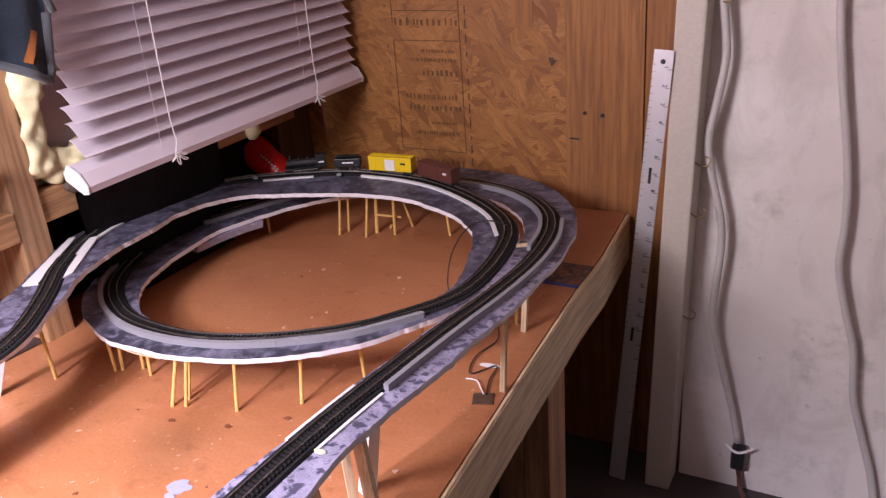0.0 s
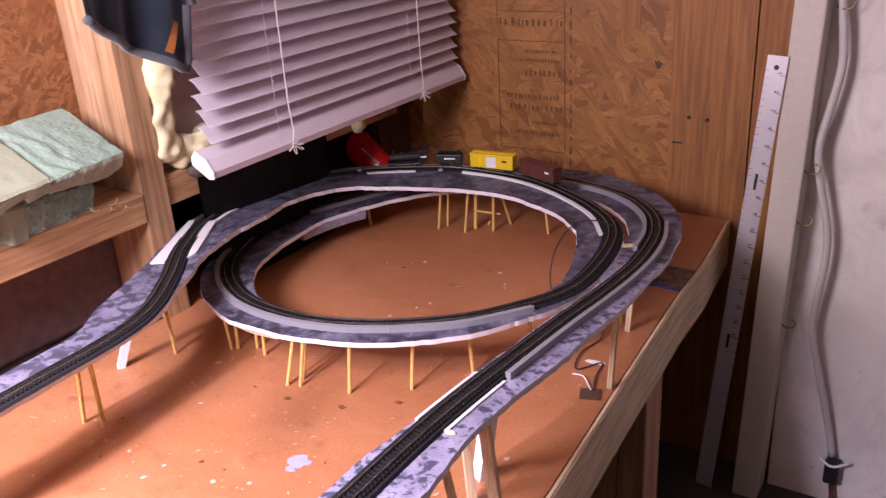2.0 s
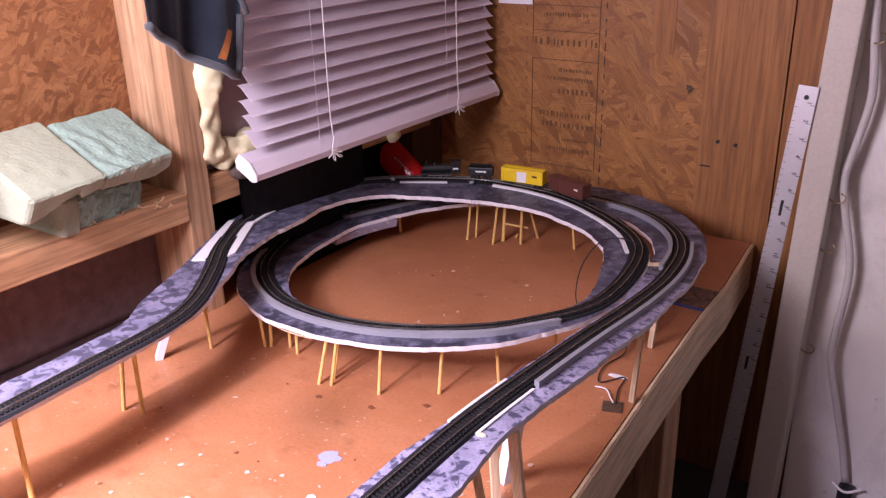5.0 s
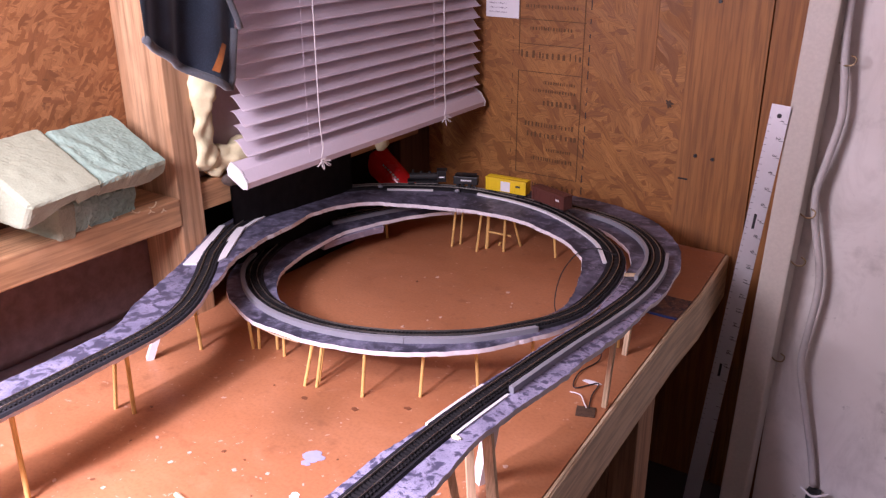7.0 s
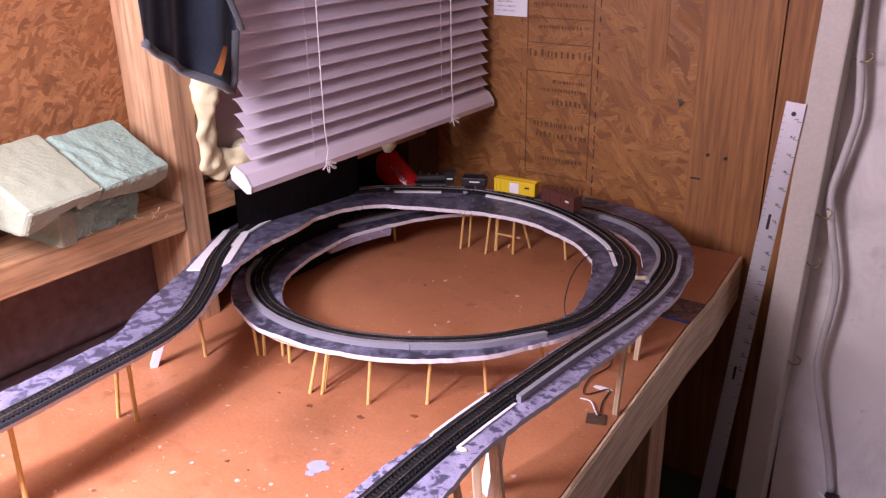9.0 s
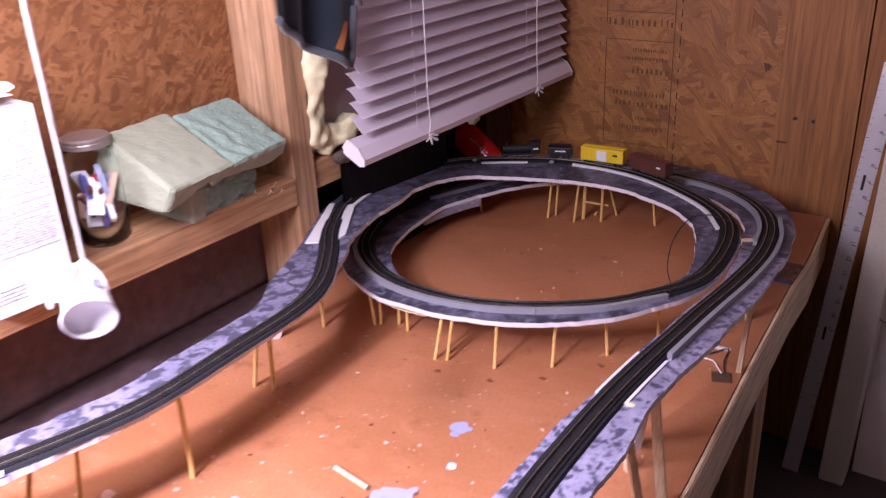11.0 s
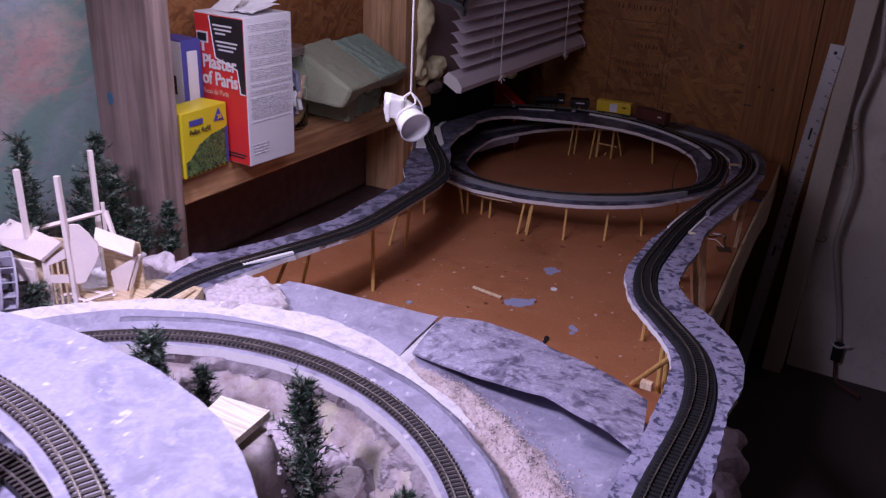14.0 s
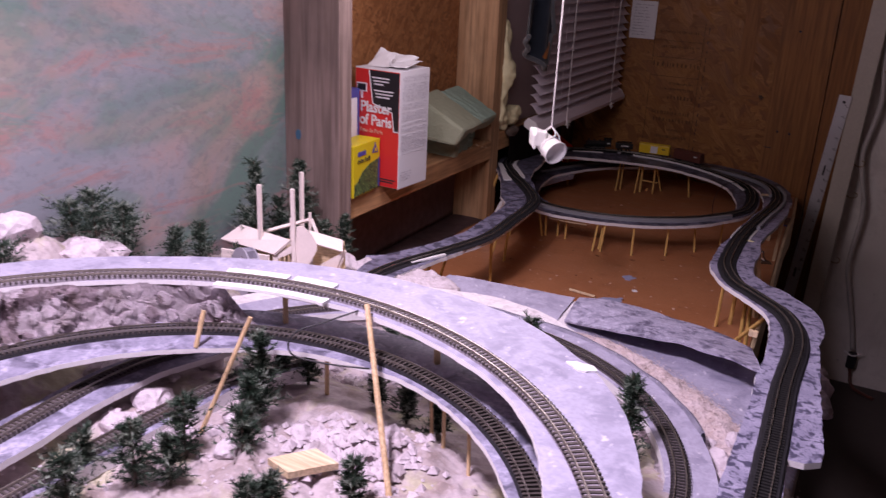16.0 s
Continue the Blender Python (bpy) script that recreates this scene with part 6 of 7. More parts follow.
cable([(0.462, 0.752, 0.62), (0.470, 0.752, 0.333), (0.501, 0.750, 0.118), (0.507, 0.750, 0.035), (0.506, 0.750, -0.025), (0.520, 0.750, -0.088), (0.538, 0.750, -0.153), (0.546, 0.750, -0.228), (0.562, 0.750, -0.285), (0.587, 0.750, -0.37), (0.60, 0.750, -0.449)], 0.0056, "white flat cable running down the grubby wall")
for x, y, z in ((0.334, 0.742, 0.336), (0.320, 0.718, 0.120), (0.318, 0.716, 0.045), (0.311, 0.720, -0.12)):
    bm = tubed([(x - 0.010, y, z - 0.002), (x, y - 0.008, z - 0.004), (x + 0.010, y - 0.010, z - 0.001), (x + 0.012, y - 0.009, z + 0.007), (x + 0.005, y - 0.007, z + 0.010)], 0.0013, 0.003)
    single("cup_hook", bm, BRASS, "small brass cup hook screwed into the white post", "hook", "cup hooks", smooth=True)


# ------------------------------------------------------------------ the winter landscape
MID_C, MID_R = (-0.005, -0.850), 0.280
UP_C, UP_R = (-0.031, -1.190), 0.335
LOW_C, LOW_R = (-0.0135, -1.130), 0.2655


def front_edge(x):
    """The landscape's far edge, towards the open table."""
    return float(np.interp(x, [-0.46, -0.30, -0.195, -0.129, 0.033, 0.082, 0.147, 0.205, 0.241, 0.29, 0.36], [-0.50, -0.49, -0.437, -0.424, -0.408, -0.396, -0.398, -0.42, -0.437, -0.46, -0.50]))


def crumble(p, scale, seed):
    """Broken plaster: each lump stands proud by its own amount, with cracks between lumps."""
    q = p * scale + Vector((seed, seed * 0.7, 0)) + noise.noise_vector(p * scale * 0.8) * 0.4
    gaps, spots = noise.voronoi(q)
    crack = min(1.0, (gaps[1] - gaps[0]) / 0.22)
    return noise.noise(spots[0] * 5.3) * 1.3 * crack - 0.35 * (1 - crack)


def ground(x, y):
    r = math.hypot(x - MID_C[0], y - MID_C[1])
    z = 0.098
    z += 0.006 * step01(0.36, 0.31, r)
    hollow = step01(0.262, 0.235, r) * step01(-0.80, -0.70, y)
    z -= 0.030 * hollow
    inner = step01(-0.70, -0.92, y)
    z = z * (1 - inner) + inner * 0.148
    wall = step01(-0.24, -0.40, x) * step01(-0.60, -0.78, y)
    z += wall * (0.050 + 0.028 * step01(-0.78, -0.92, y))
    z += 0.02 * step01(-0.30, -0.42, x) * step01(-0.42, -0.56, y)
    mound = step01(0.062, 0.030, math.hypot(x - 0.040, y + 0.728))
    z += mound * max(0.0, 0.157 - z)
    p = Vector((x, y, 0))
    rock = 0.35 + 0.45 * hollow
    rock = max(rock, 0.75 * inner, wall, step01(-0.30, -0.36, x)) * (1 - 0.8 * mound)
    flat = step01(0.31, 0.33, r) * step01(-0.62, -0.56, y) * step01(-0.18, -0.13, x)
    rock *= 1 - 0.85 * flat
    z += 0.0085 * step01(0.060, 0.038, x) * step01(0.322, 0.336, r) * step01(-0.62, -0.56, y) * step01(-0.20, -0.15, x)
    rock *= 1 - 0.9 * step01(0.315, 0.305, r) * step01(0.245, 0.255, r) * (1 - inner)
    ridged = 1 - abs(noise.noise(p * 26 + Vector((3, 1, 0))))
    z += rock * (0.016 * noise.noise(p * 14) + 0.011 * (ridged - 0.7) + 0.003 * noise.noise(p * 210))
    patch = 0.35 + 0.65 * step01(-0.1, 0.25, noise.noise(p * 17 + Vector((0, 0, 8))))
    loose = 0.0085 + 0.0075 * inner * step01(-0.02, 0.07, x)
    z += rock * patch * (loose * crumble(p, 44, 2.0) + 0.45 * loose * crumble(p, 115, 5.0))
    ridge = math.exp(-((r - 0.355) / 0.022) ** 2) * step01(0.05, 0.12, x)
    z += ridge * (0.010 + 0.006 * noise.noise(p * 60) + 0.003 * noise.noise(p * 240))
    return z


bm = bmesh.new()
X0, X1, Y0, NX, NY = -0.448, 0.352, -1.60, 270, 420
cols = []
for i in range(NX + 1):
    x = X0 + (X1 - X0) * i / NX
    y1 = front_edge(x) + 0.006 * noise.noise(Vector((x * 40, 0, 2)))
    cols.append([bm.verts.new((x, yy, ground(x, yy))) for yy in (Y0 + (y1 - Y0) * (j / NY) ** 0.8 for j in range(NY + 1))])
for a, b in zip(cols, cols[1:]):
    for j in range(NY):
        f = bm.faces.new((a[j], b[j], b[j + 1], a[j + 1]))
        c = f.calc_center_median()
        r = math.hypot(c.x - MID_C[0], c.y - MID_C[1])
        if 0.322 < r + 0.014 * noise.noise(c * 30) < 0.372 and c.x > 0.05 and c.y > -0.80:
            f.material_index = 1
        elif r > 0.33 and c.x > 0.05 and c.y > -0.70:
            f.material_index = 2
        # ground nearest the bulb takes the plaster with the light painted in
        elif r > 0.30 and c.y > -0.64 + 0.03 * noise.noise(c * 20) and c.x > -0.36:
            f.material_index = 3
outline = [c[NY] for c in cols] + list(reversed(cols[NX][:NY])) + [c[0] for c in reversed(cols[:NX])] + cols[0][1:NY]
feet = [bm.verts.new((v.co.x, v.co.y, 0.0)) for v in outline]
for k in range(len(outline)):
    n = (k + 1) % len(outline)
    bm.faces.new((outline[k], outline[n], feet[n], feet[k]))
bmesh.ops.recalc_face_normals(bm, faces=bm.faces)
single("landscape_base", bm, [SNOW, GRAVEL, SNOW_PAINT, LIT_PLASTER], "snowy lilac-white plaster landscape base with rocks and gravel", "model landscape", smooth=True)


def ring_line(centre, radius, a0, a1, z, inner, outer, z_end=None):
    n = int(abs(a1 - a0) / 1.2)
    rows = []
    for k in range(n + 1):
        a = radians(a0 + (a1 - a0) * k / n)
        zz = z if z_end is None else z + (z_end - z) * k / n
        rows.append((centre[0] + radius * math.cos(a), centre[1] + radius * math.sin(a), zz, inner, outer))
    return np.array(rows)


# middle ring, upper ring, lower ring; angles run anticlockwise, so "left" is inward
mid = ring_line(MID_C, MID_R, -20, 158, 0.1245, 0.0135, 0.032)
mid[:, 4] = np.interp(np.linspace(-20, 158, len(mid)), [-20, 70, 100, 130, 158], [0.032, 0.032, 0.044, 0.058, 0.05])
board("roadbed_board", mid, "pale lilac painted foam board curve at ground level", SNOW_PAINT, 0.010, 0.003, 41.0)
track(mid[::2], "dark-sleepered model railway track on the ground-level curve", DARK_TIE, singles=90, bed=False, wash=GRIT)
upper = ring_line(UP_C, UP_R, 8, 172, 0.250, 0.016, 0.072)
upper[:, 3] = np.interp(np.linspace(8, 172, len(upper)), [8, 31, 42, 54, 100, 108, 172], [0.03, 0.030, 0.021, 0.013, 0.014, 0.0085, 0.0085])
upper[:, 4] = np.interp(np.linspace(8, 172, len(upper)), [8, 32, 45, 54, 68, 90, 106, 123, 172], [0.02, 0.029, 0.054, 0.066, 0.078, 0.070, 0.060, 0.054, 0.06])
board("roadbed_board", upper, "broad pale lilac painted foam board, highest curve", SNOW_PAINT, 0.0045, 0.003, 51.0)
track(upper[::2], "brown-sleepered model railway track on the highest curve", BROWN_TIE, singles=200, bed=False, wash=PALE_GRIT)
lower = ring_line(LOW_C, LOW_R, 5, 170, 0.208, 0.030, 0.050)
lower[:, 3] = np.interp(np.linspace(5, 170, len(lower)), [5, 77, 96, 119, 170], [0.018, 0.015, 0.023, 0.036, 0.048])
board("roadbed_board", lower, "grey-lilac painted foam board under the highest curve", ROADBED_PALE, 0.0045, 0.004, 61.0)
track(lower[::2], "brown-sleepered model railway track under the highest curve", BROWN_TIE, bed=0.0098)
side = smooth_line([(-0.184, -1.25, 0.172, 0.02, 0.028), (-0.204, -1.08, 0.172, 0.02, 0.029), (-0.208, -0.95, 0.172, 0.02, 0.026), (-0.170, -0.84, 0.170, 0.018, 0.018)], 0.006)
board("roadbed_board", side, "grey-lilac painted foam board dipping under the curves", ROADBED_PALE, 0.006, 0.003, 71.0)
track(side, "dusty model railway track dipping under the curves", BROWN_TIE, bed=False, wash=GRIT)

old = smooth_line([(-0.150, -1.22, 0.160, 0.013, 0.014), (-0.147, -1.11, 0.160, 0.013, 0.014), (-0.141, -0.99, 0.160, 0.012, 0.014), (-0.131, -0.90, 0.159, 0.012, 0.013), (-0.105, -0.83, 0.157, 0.012, 0.013)], 0.006)
board("roadbed_board", old, "dusty grey-lilac foam board low inside the raised curves", ROADBED_PALE, 0.014, 0.004, 77.0)
track(old, "half-buried dusty model railway track inside the raised curves", BROWN_TIE, bed=False, wash=GRIT)

# white guard rails on the highest curve
for off, a0, a1, wide in ((-0.017, 101, 76 + 18, 0.012), (0.0165, 92, 75 + 18, 0.012), (-0.017, 112, 102, 0.012), (0.0165, 112, 93, 0.009)):
    pts = [(UP_C[0] + (UP_R - off) * math.cos(radians(a)), UP_C[1] + (UP_R - off) * math.sin(radians(a)), 0.2501) for a in np.linspace(a0, a1, 6)]
    strip(pts, wide, 0.003, WHITE_PLASTIC, "white styrene strip beside the highest track", group="white strips")
pts = [(-0.186, -0.375), (-0.198, -0.405), (-0.210, -0.435)]
strip([(x + 0.003, y, 0.1165) for x, y in pts], 0.005, 0.003, WHITE_PLASTIC, "white toothed strip beside the wall-side track", group="white strips")
apron = ring_line(MID_C, MID_R + 0.058, 60, 160, 0.1215, 0.012, 0.03)
apron[:, 3] = np.interp(np.linspace(60, 160, len(apron)), [60, 70, 112, 126, 160], [0.001, 0.008, 0.014, 0.034, 0.034])
apron[:, 4] = np.interp(np.linspace(60, 160, len(apron)), [60, 75, 95, 160], [0.001, 0.004, 0.026, 0.028])
apron[:, 2] = np.interp(np.linspace(60, 160, len(apron)), [60, 88, 160], [0.104, 0.1215, 0.1215])
ob = board("plaster_apron", apron, "white plaster bank outside the ground-level curve", LIT_PLASTER, 0.020, 0.006, 81.0)
tagged(ob, category="plaster bank")
# wavy retaining strip outside the middle ring
bm = bmesh.new()
rows = []
for k in range(90):
    a = radians(30 + 100 * k / 89)
    r = MID_R + 0.034 + 0.0025 * noise.noise(Vector((k * 0.13, 3, 0)))
    c, s = math.cos(a), math.sin(a)
    z = 0.1275 + 0.003 * noise.noise(Vector((k * 0.11, 0, 5)))
    rows.append([bm.verts.new((MID_C[0] + (r + d) * c, MID_C[1] + (r + d) * s, zz)) for d, zz in ((-0.004, 0.112), (-0.0015, z), (0.0015, z), (0.004, 0.112))])
for a, b in zip(rows, rows[1:]):
    for i in range(3):
        bm.faces.new((a[i], b[i], b[i + 1], a[i + 1]))
bmesh.ops.solidify(bm, geom=list(bm.faces), thickness=0.0008)
single("retaining_strip", bm, SNOW_PAINT, "wavy pale painted card strip beside the ground-level curve", "card strip", smooth=True)


# painted card sheets at the far edge
def sheet(name, rows, thick, material, label, seed):
    bm = bmesh.new()
    grid = [[bm.verts.new(Vector(p) + Vector((0, 0, ragged(p, seed, 0.0018, 22)))) for p in row] for row in rows]
    for a, b in zip(grid, grid[1:]):
        for j in range(len(a) - 1):
            bm.faces.new((a[j], b[j], b[j + 1], a[j + 1]))
    bmesh.ops.recalc_face_normals(bm, faces=bm.faces)
    bmesh.ops.solidify(bm, geom=list(bm.faces), thickness=thick)
    return single(name, bm, [material], label, "painted sheet", "painted sheets")


def flap_rows():
    rows = []
    for k in range(31):
        u = k / 30
        x0, x1 = 0.040 + 0.232 * u, 0.046 + 0.252 * u
        y0 = front_edge(x0) + 0.004 + 0.003 * math.sin(9 * u)
        y1 = float(np.interp(u, [0, 0.3, 0.6, 0.85, 1.0], [-0.476, -0.500, -0.505, -0.535, -0.560]))
        z1 = float(np.interp(u, [0, 0.3, 0.6, 0.85, 1.0], [0.106, 0.121, 0.128, 0.138, 0.143]))
        rows.append([(x0 + (x1 - x0) * v, y0 + (y1 - y0) * v, 0.1115 + 0.006 * u + (z1 - 0.1115 - 0.006 * u) * v ** 1.5 + 0.003 * math.sin(math.pi * v)) for v in np.linspace(0, 1, 9)])
    return rows


sheet("painted_card_sheet", flap_rows(), 0.0025, FLAP, "curling grey-lilac painted card sheet with lifted edge", 3.0)
rows = []
for k in range(29):
    u = k / 28
    x = -0.150 + 0.184 * u
    y0 = front_edge(x) + 0.004
    y1 = MID_C[1] + math.sqrt(0.330 ** 2 - (x - MID_C[0]) ** 2)
    rows.append([(x + 0.008 * v * u, y0 + (y1 - y0) * v, 0.1100 - 0.0075 * step01(0.5, 1.0, v)) for v in np.linspace(0, 1, 13)])
sheet("painted_card_sheet", rows, 0.0015, SNOW_PAINT, "flat pale lilac painted card sheet at the far edge", 8.0)


def scatter(name, count, spot, size, material, label, category, seed):
    """Many small uneven lumps resting on the ground, one mesh."""
    rng = random.Random(seed)
    verts, faces = [], []
    unit = [(1, 0, 0), (-1, 0, 0), (0, 1, 0), (0, -1, 0), (0, 0, 1), (0, 0, -0.6)]
    for _ in range(count):
        x, y = spot(rng)
        s = size * rng.uniform(0.4, 1.0) ** 1.5
        n = len(verts)
        a = rng.uniform(0, 3.1)
        for u, v, w in unit:
            k = s * rng.uniform(0.7, 1.3)
            verts.append((x + k * (u * math.cos(a) - v * math.sin(a)), y + k * (u * math.sin(a) + v * math.cos(a)), ground(x, y) + s * 0.25 + k * w * 0.8))
        faces += [tuple(n + i for i in f) for f in ((0, 2, 4), (2, 1, 4), (1, 3, 4), (3, 0, 4), (2, 0, 5), (1, 2, 5), (3, 1, 5), (0, 3, 5))]
    me = bpy.data.meshes.new(name)
    me.from_pydata(verts, [], faces)
    me.materials.append(material)
    return tagged(new(name, me), label, category, "", "stuff")


def gravel_spot(rng):
    a, r = radians(rng.uniform(5, 78)), rng.gauss(0.350, 0.017)
    return MID_C[0] + r * math.cos(a), MID_C[1] + r * math.sin(a)


def rubble_spot(rng):
    a, r = radians(rng.uniform(10, 170)), 0.235 * math.sqrt(rng.random())
    return LOW_C[0] + r * math.cos(a), LOW_C[1] + r * math.sin(a)


def hollow_spot(rng):
    a, r = radians(rng.uniform(10, 160)), rng.uniform(0.16, 0.245)
    return MID_C[0] + r * math.cos(a), MID_C[1] + r * math.sin(a)


scatter("gravel", 5200, gravel_spot, 0.0014, GRAVEL, "pinkish fine gravel bank beside the ground-level curve", "gravel", 5)
def heap_spot(rng):
    return 0.022 + rng.gauss(0, 0.034), -0.918 + rng.gauss(0, 0.022)


scatter("rubble", 420, heap_spot, 0.0075, ROCK, "heap of crumbled lilac-white plaster lumps inside the raised curves", "rubble", 8)
scatter("rubble", 500, rubble_spot, 0.0028, ROCK, "crumbled lilac-white plaster rubble in the snow", "rubble", 6)
scatter("rubble", 1100, hollow_spot, 0.0036, ROCK, "crumbled lilac-white plaster rubble in the hollow", "rubble", 7)


# rocks
def boulder(x, y, z, size, seed, squash=0.7, material=None):
    """A broken plaster lump: a ball cut flat by many planes, then roughened."""
    rng = random.Random(int(seed * 1000))
    planes = []
    for _ in range(15):
        n = Vector((rng.gauss(0, 1), rng.gauss(0, 1), rng.gauss(0.15, 0.9))).normalized()
        planes.append((n, rng.uniform(0.55, 0.92)))
    bm = bmesh.new()
    bmesh.ops.create_icosphere(bm, subdivisions=3, radius=1.0)
    for v in bm.verts:
        d = v.co.normalized() * (1 + 0.2 * noise.noise(v.co * 1.5 + Vector((seed, 0, 0))))
        for n, off in planes:
            over = d.dot(n) - off
            if over > 0:
                d -= n * over * 0.92
        d += d.normalized() * (0.16 * crumble(d, 2.2, seed) + 0.07 * crumble(d, 5.0, seed + 2))
        v.co = Vector((d.x * size * 1.15, d.y * size * 1.15, d.z * size * squash * 1.15))
    bmesh.ops.translate(bm, verts=bm.verts, vec=(x, y, z))
    return single("plaster_rock", bm, material or ROCK, "crumbly lilac-white plaster rock in the landscape", "rock", "plaster rocks")


R = random.Random(21)
for x, y, s in ((-0.275, -0.46, 0.020), (-0.300, -0.475, 0.026),
                (-0.262, -0.452, 0.013), (-0.335, -0.490, 0.024), (-0.40, -0.60, 0.03), (-0.42, -0.66, 0.028), (-0.38, -0.68, 0.022), (-0.41, -0.80, 0.03), (-0.38, -0.86, 0.028), (-0.42, -0.92, 0.035),
                (0.00, -0.615, 0.024), (0.03, -0.620, 0.020), (-0.03, -0.62, 0.018), (0.09, -0.645, 0.022), (0.06, -0.63, 0.018), (-0.015, -0.70, 0.018), (0.12, -0.70, 0.024), (0.14, -0.73, 0.02),
                (0.292, -0.662, 0.012), (0.283, -0.70, 0.016), (0.295, -0.73, 0.014), (0.27, -0.675, 0.008), (0.338, -0.478, 0.026), (0.346, -0.515, 0.022), (0.340, -0.448, 0.018)):
    boulder(x, y, ground(min(x, 0.35), y) + s * 0.12, s, R.uniform(0, 50))
for k in range(26):
    a, q = R.uniform(-0.4, 2.2), R.uniform(0.06, 0.225)
    x, y = LOW_C[0] + q * math.cos(a + 0.3), LOW_C[1] + q * math.sin(a + 0.3)
    s = R.uniform(0.005, 0.013)
    boulder(x, y, ground(x, y) + s * 0.2, s, R.uniform(0, 50))


def cliff(a0, a1, top, foot, seed, label, skew=1.0):
    """A crumbling rock face round an arc; top and foot: the centre, radius and height of its upper and lower edge."""
    bm = bmesh.new()
    n = int(abs(radians(a1 - a0)) * max(top[1], foot[1]) / 0.0026)
    rows = max(8, int(math.hypot(top[1] - foot[1], top[2] - foot[2]) / 0.0022))
    grid = []
    for i in range(n + 1):
        a = radians(a0 + (a1 - a0) * i / n)
        c, q = math.cos(a), math.sin(a)
        hi = Vector((top[0][0] + top[1] * c, top[0][1] + top[1] * q, top[2]))
        lo = Vector((foot[0][0] + foot[1] * c, foot[0][1] + foot[1] * q, foot[2]))
        line = []
        for j in range(rows + 1):
            v = j / rows
            p = hi.lerp(lo, v)
            p.z = hi.z + (lo.z - hi.z) * v ** skew
            out = 0.013 * crumble(p, 34, seed) + 0.006 * crumble(p, 85, seed + 3) + 0.008 * noise.noise(p * 20)
            out *= min(1.0, 4 * v + 0.1)
            line.append(bm.verts.new(p + Vector((-c * out * 0.7, -q * out * 0.7, out * 0.7))))
        grid.append(line)
    for a, b in zip(grid, grid[1:]):
        for j in range(rows):
            f = bm.faces.new((a[j], b[j], b[j + 1], a[j + 1]))
            f.material_index = 1 if noise.noise(f.calc_center_median() * 28 + Vector((seed, 0, 0))) > 0.2 else 0
    bmesh.ops.solidify(bm, geom=list(bm.faces), thickness=0.003)
    return single("rock_face", bm, [ROCK, CREVICE], label, "rock face", kind="stuff")


cliff(111, 178, (UP_C, 0.327, 0.247), (LOW_C, 0.277, 0.205), 4.0, "crumbling lilac-white rock face between the raised curves", 0.8)
cliff(4, 158, (MID_C, 0.268, 0.1150), (MID_C, 0.236, 0.068), 9.0, "weathered lilac-brown rock face under the ground-level curve")
for k in range(22):
    x, y = R.uniform(-0.36, -0.12), R.uniform(-1.0, -0.74)
    s = R.uniform(0.010, 0.024)
    boulder(x, y, ground(x, y) + s * 0.25, s, R.uniform(0, 50))


# bottle-brush trees
def bush_mesh(bm, base, height, radius, rng, lean=(0, 0), density=1.0):
    """Twigs in whorls round the stem, each feathered with short needles."""
    whorls = max(6, int(height / 0.0045))
    for w in range(whorls):
        h = (w + 0.5) / whorls
        reach = radius * (1.0 - 0.70 * h ** 1.4) * rng.uniform(0.5, 1.2)
        root = Vector((base[0] + lean[0] * h, base[1] + lean[1] * h, base[2] + height * (0.05 + 0.93 * h)))
        for k in range(int(8 * density)):
            a = rng.uniform(0, 6.2832)
            d = Vector((math.cos(a), math.sin(a), rng.uniform(0.0, 1.1))).normalized()
            long_ = reach * rng.choice((0.5, 0.7, 0.9, 1.0, 1.35))
            frost = rng.random() < 0.22
            for s in range(5):
                p = root + d * long_ * (0.2 + 0.18 * s)
                for _ in range(5):
                    n = (d * 0.9 + Vector((rng.gauss(0, 0.6), rng.gauss(0, 0.6), rng.gauss(0.15, 0.5)))).normalized()
                    e = p + n * rng.uniform(0.004, 0.0085)
                    side = n.cross(Vector((rng.gauss(0, 1), rng.gauss(0, 1), rng.gauss(0, 1)))).normalized() * rng.uniform(0.00040, 0.0008)
                    f = bm.faces.new([bm.verts.new(c) for c in (p - side, p + side, e)])
                    f.material_index = 1 if frost or rng.random() < 0.08 else 0


def tree(x, y, z, height, radius, seed, lean=(0, 0), label="dark green bottle-brush fir tree in the plaster snow", density=1.0):
    rng = random.Random(seed)
    ob = thing("model_fir_tree", (x, y, z), label, "tree", "model trees")
    height, radius = height * 1.0, radius * 1.35
    part("trunk", rodded((x, y, z - 0.004), (x + lean[0], y + lean[1], z + height), 0.0016, 0.0008, 6), TWIG, ob)
    bm = bmesh.new()
    bush_mesh(bm, (x, y, z), height, radius, rng, lean, density)
    part("crown", bm, [NEEDLE, NEEDLE_TIP], ob)
    return ob


def tree_to(x, y, top, radius, seed, **more):
    z = ground(x, y)
    tree(x, y, z, max(0.02, top - z), radius, seed, **more)


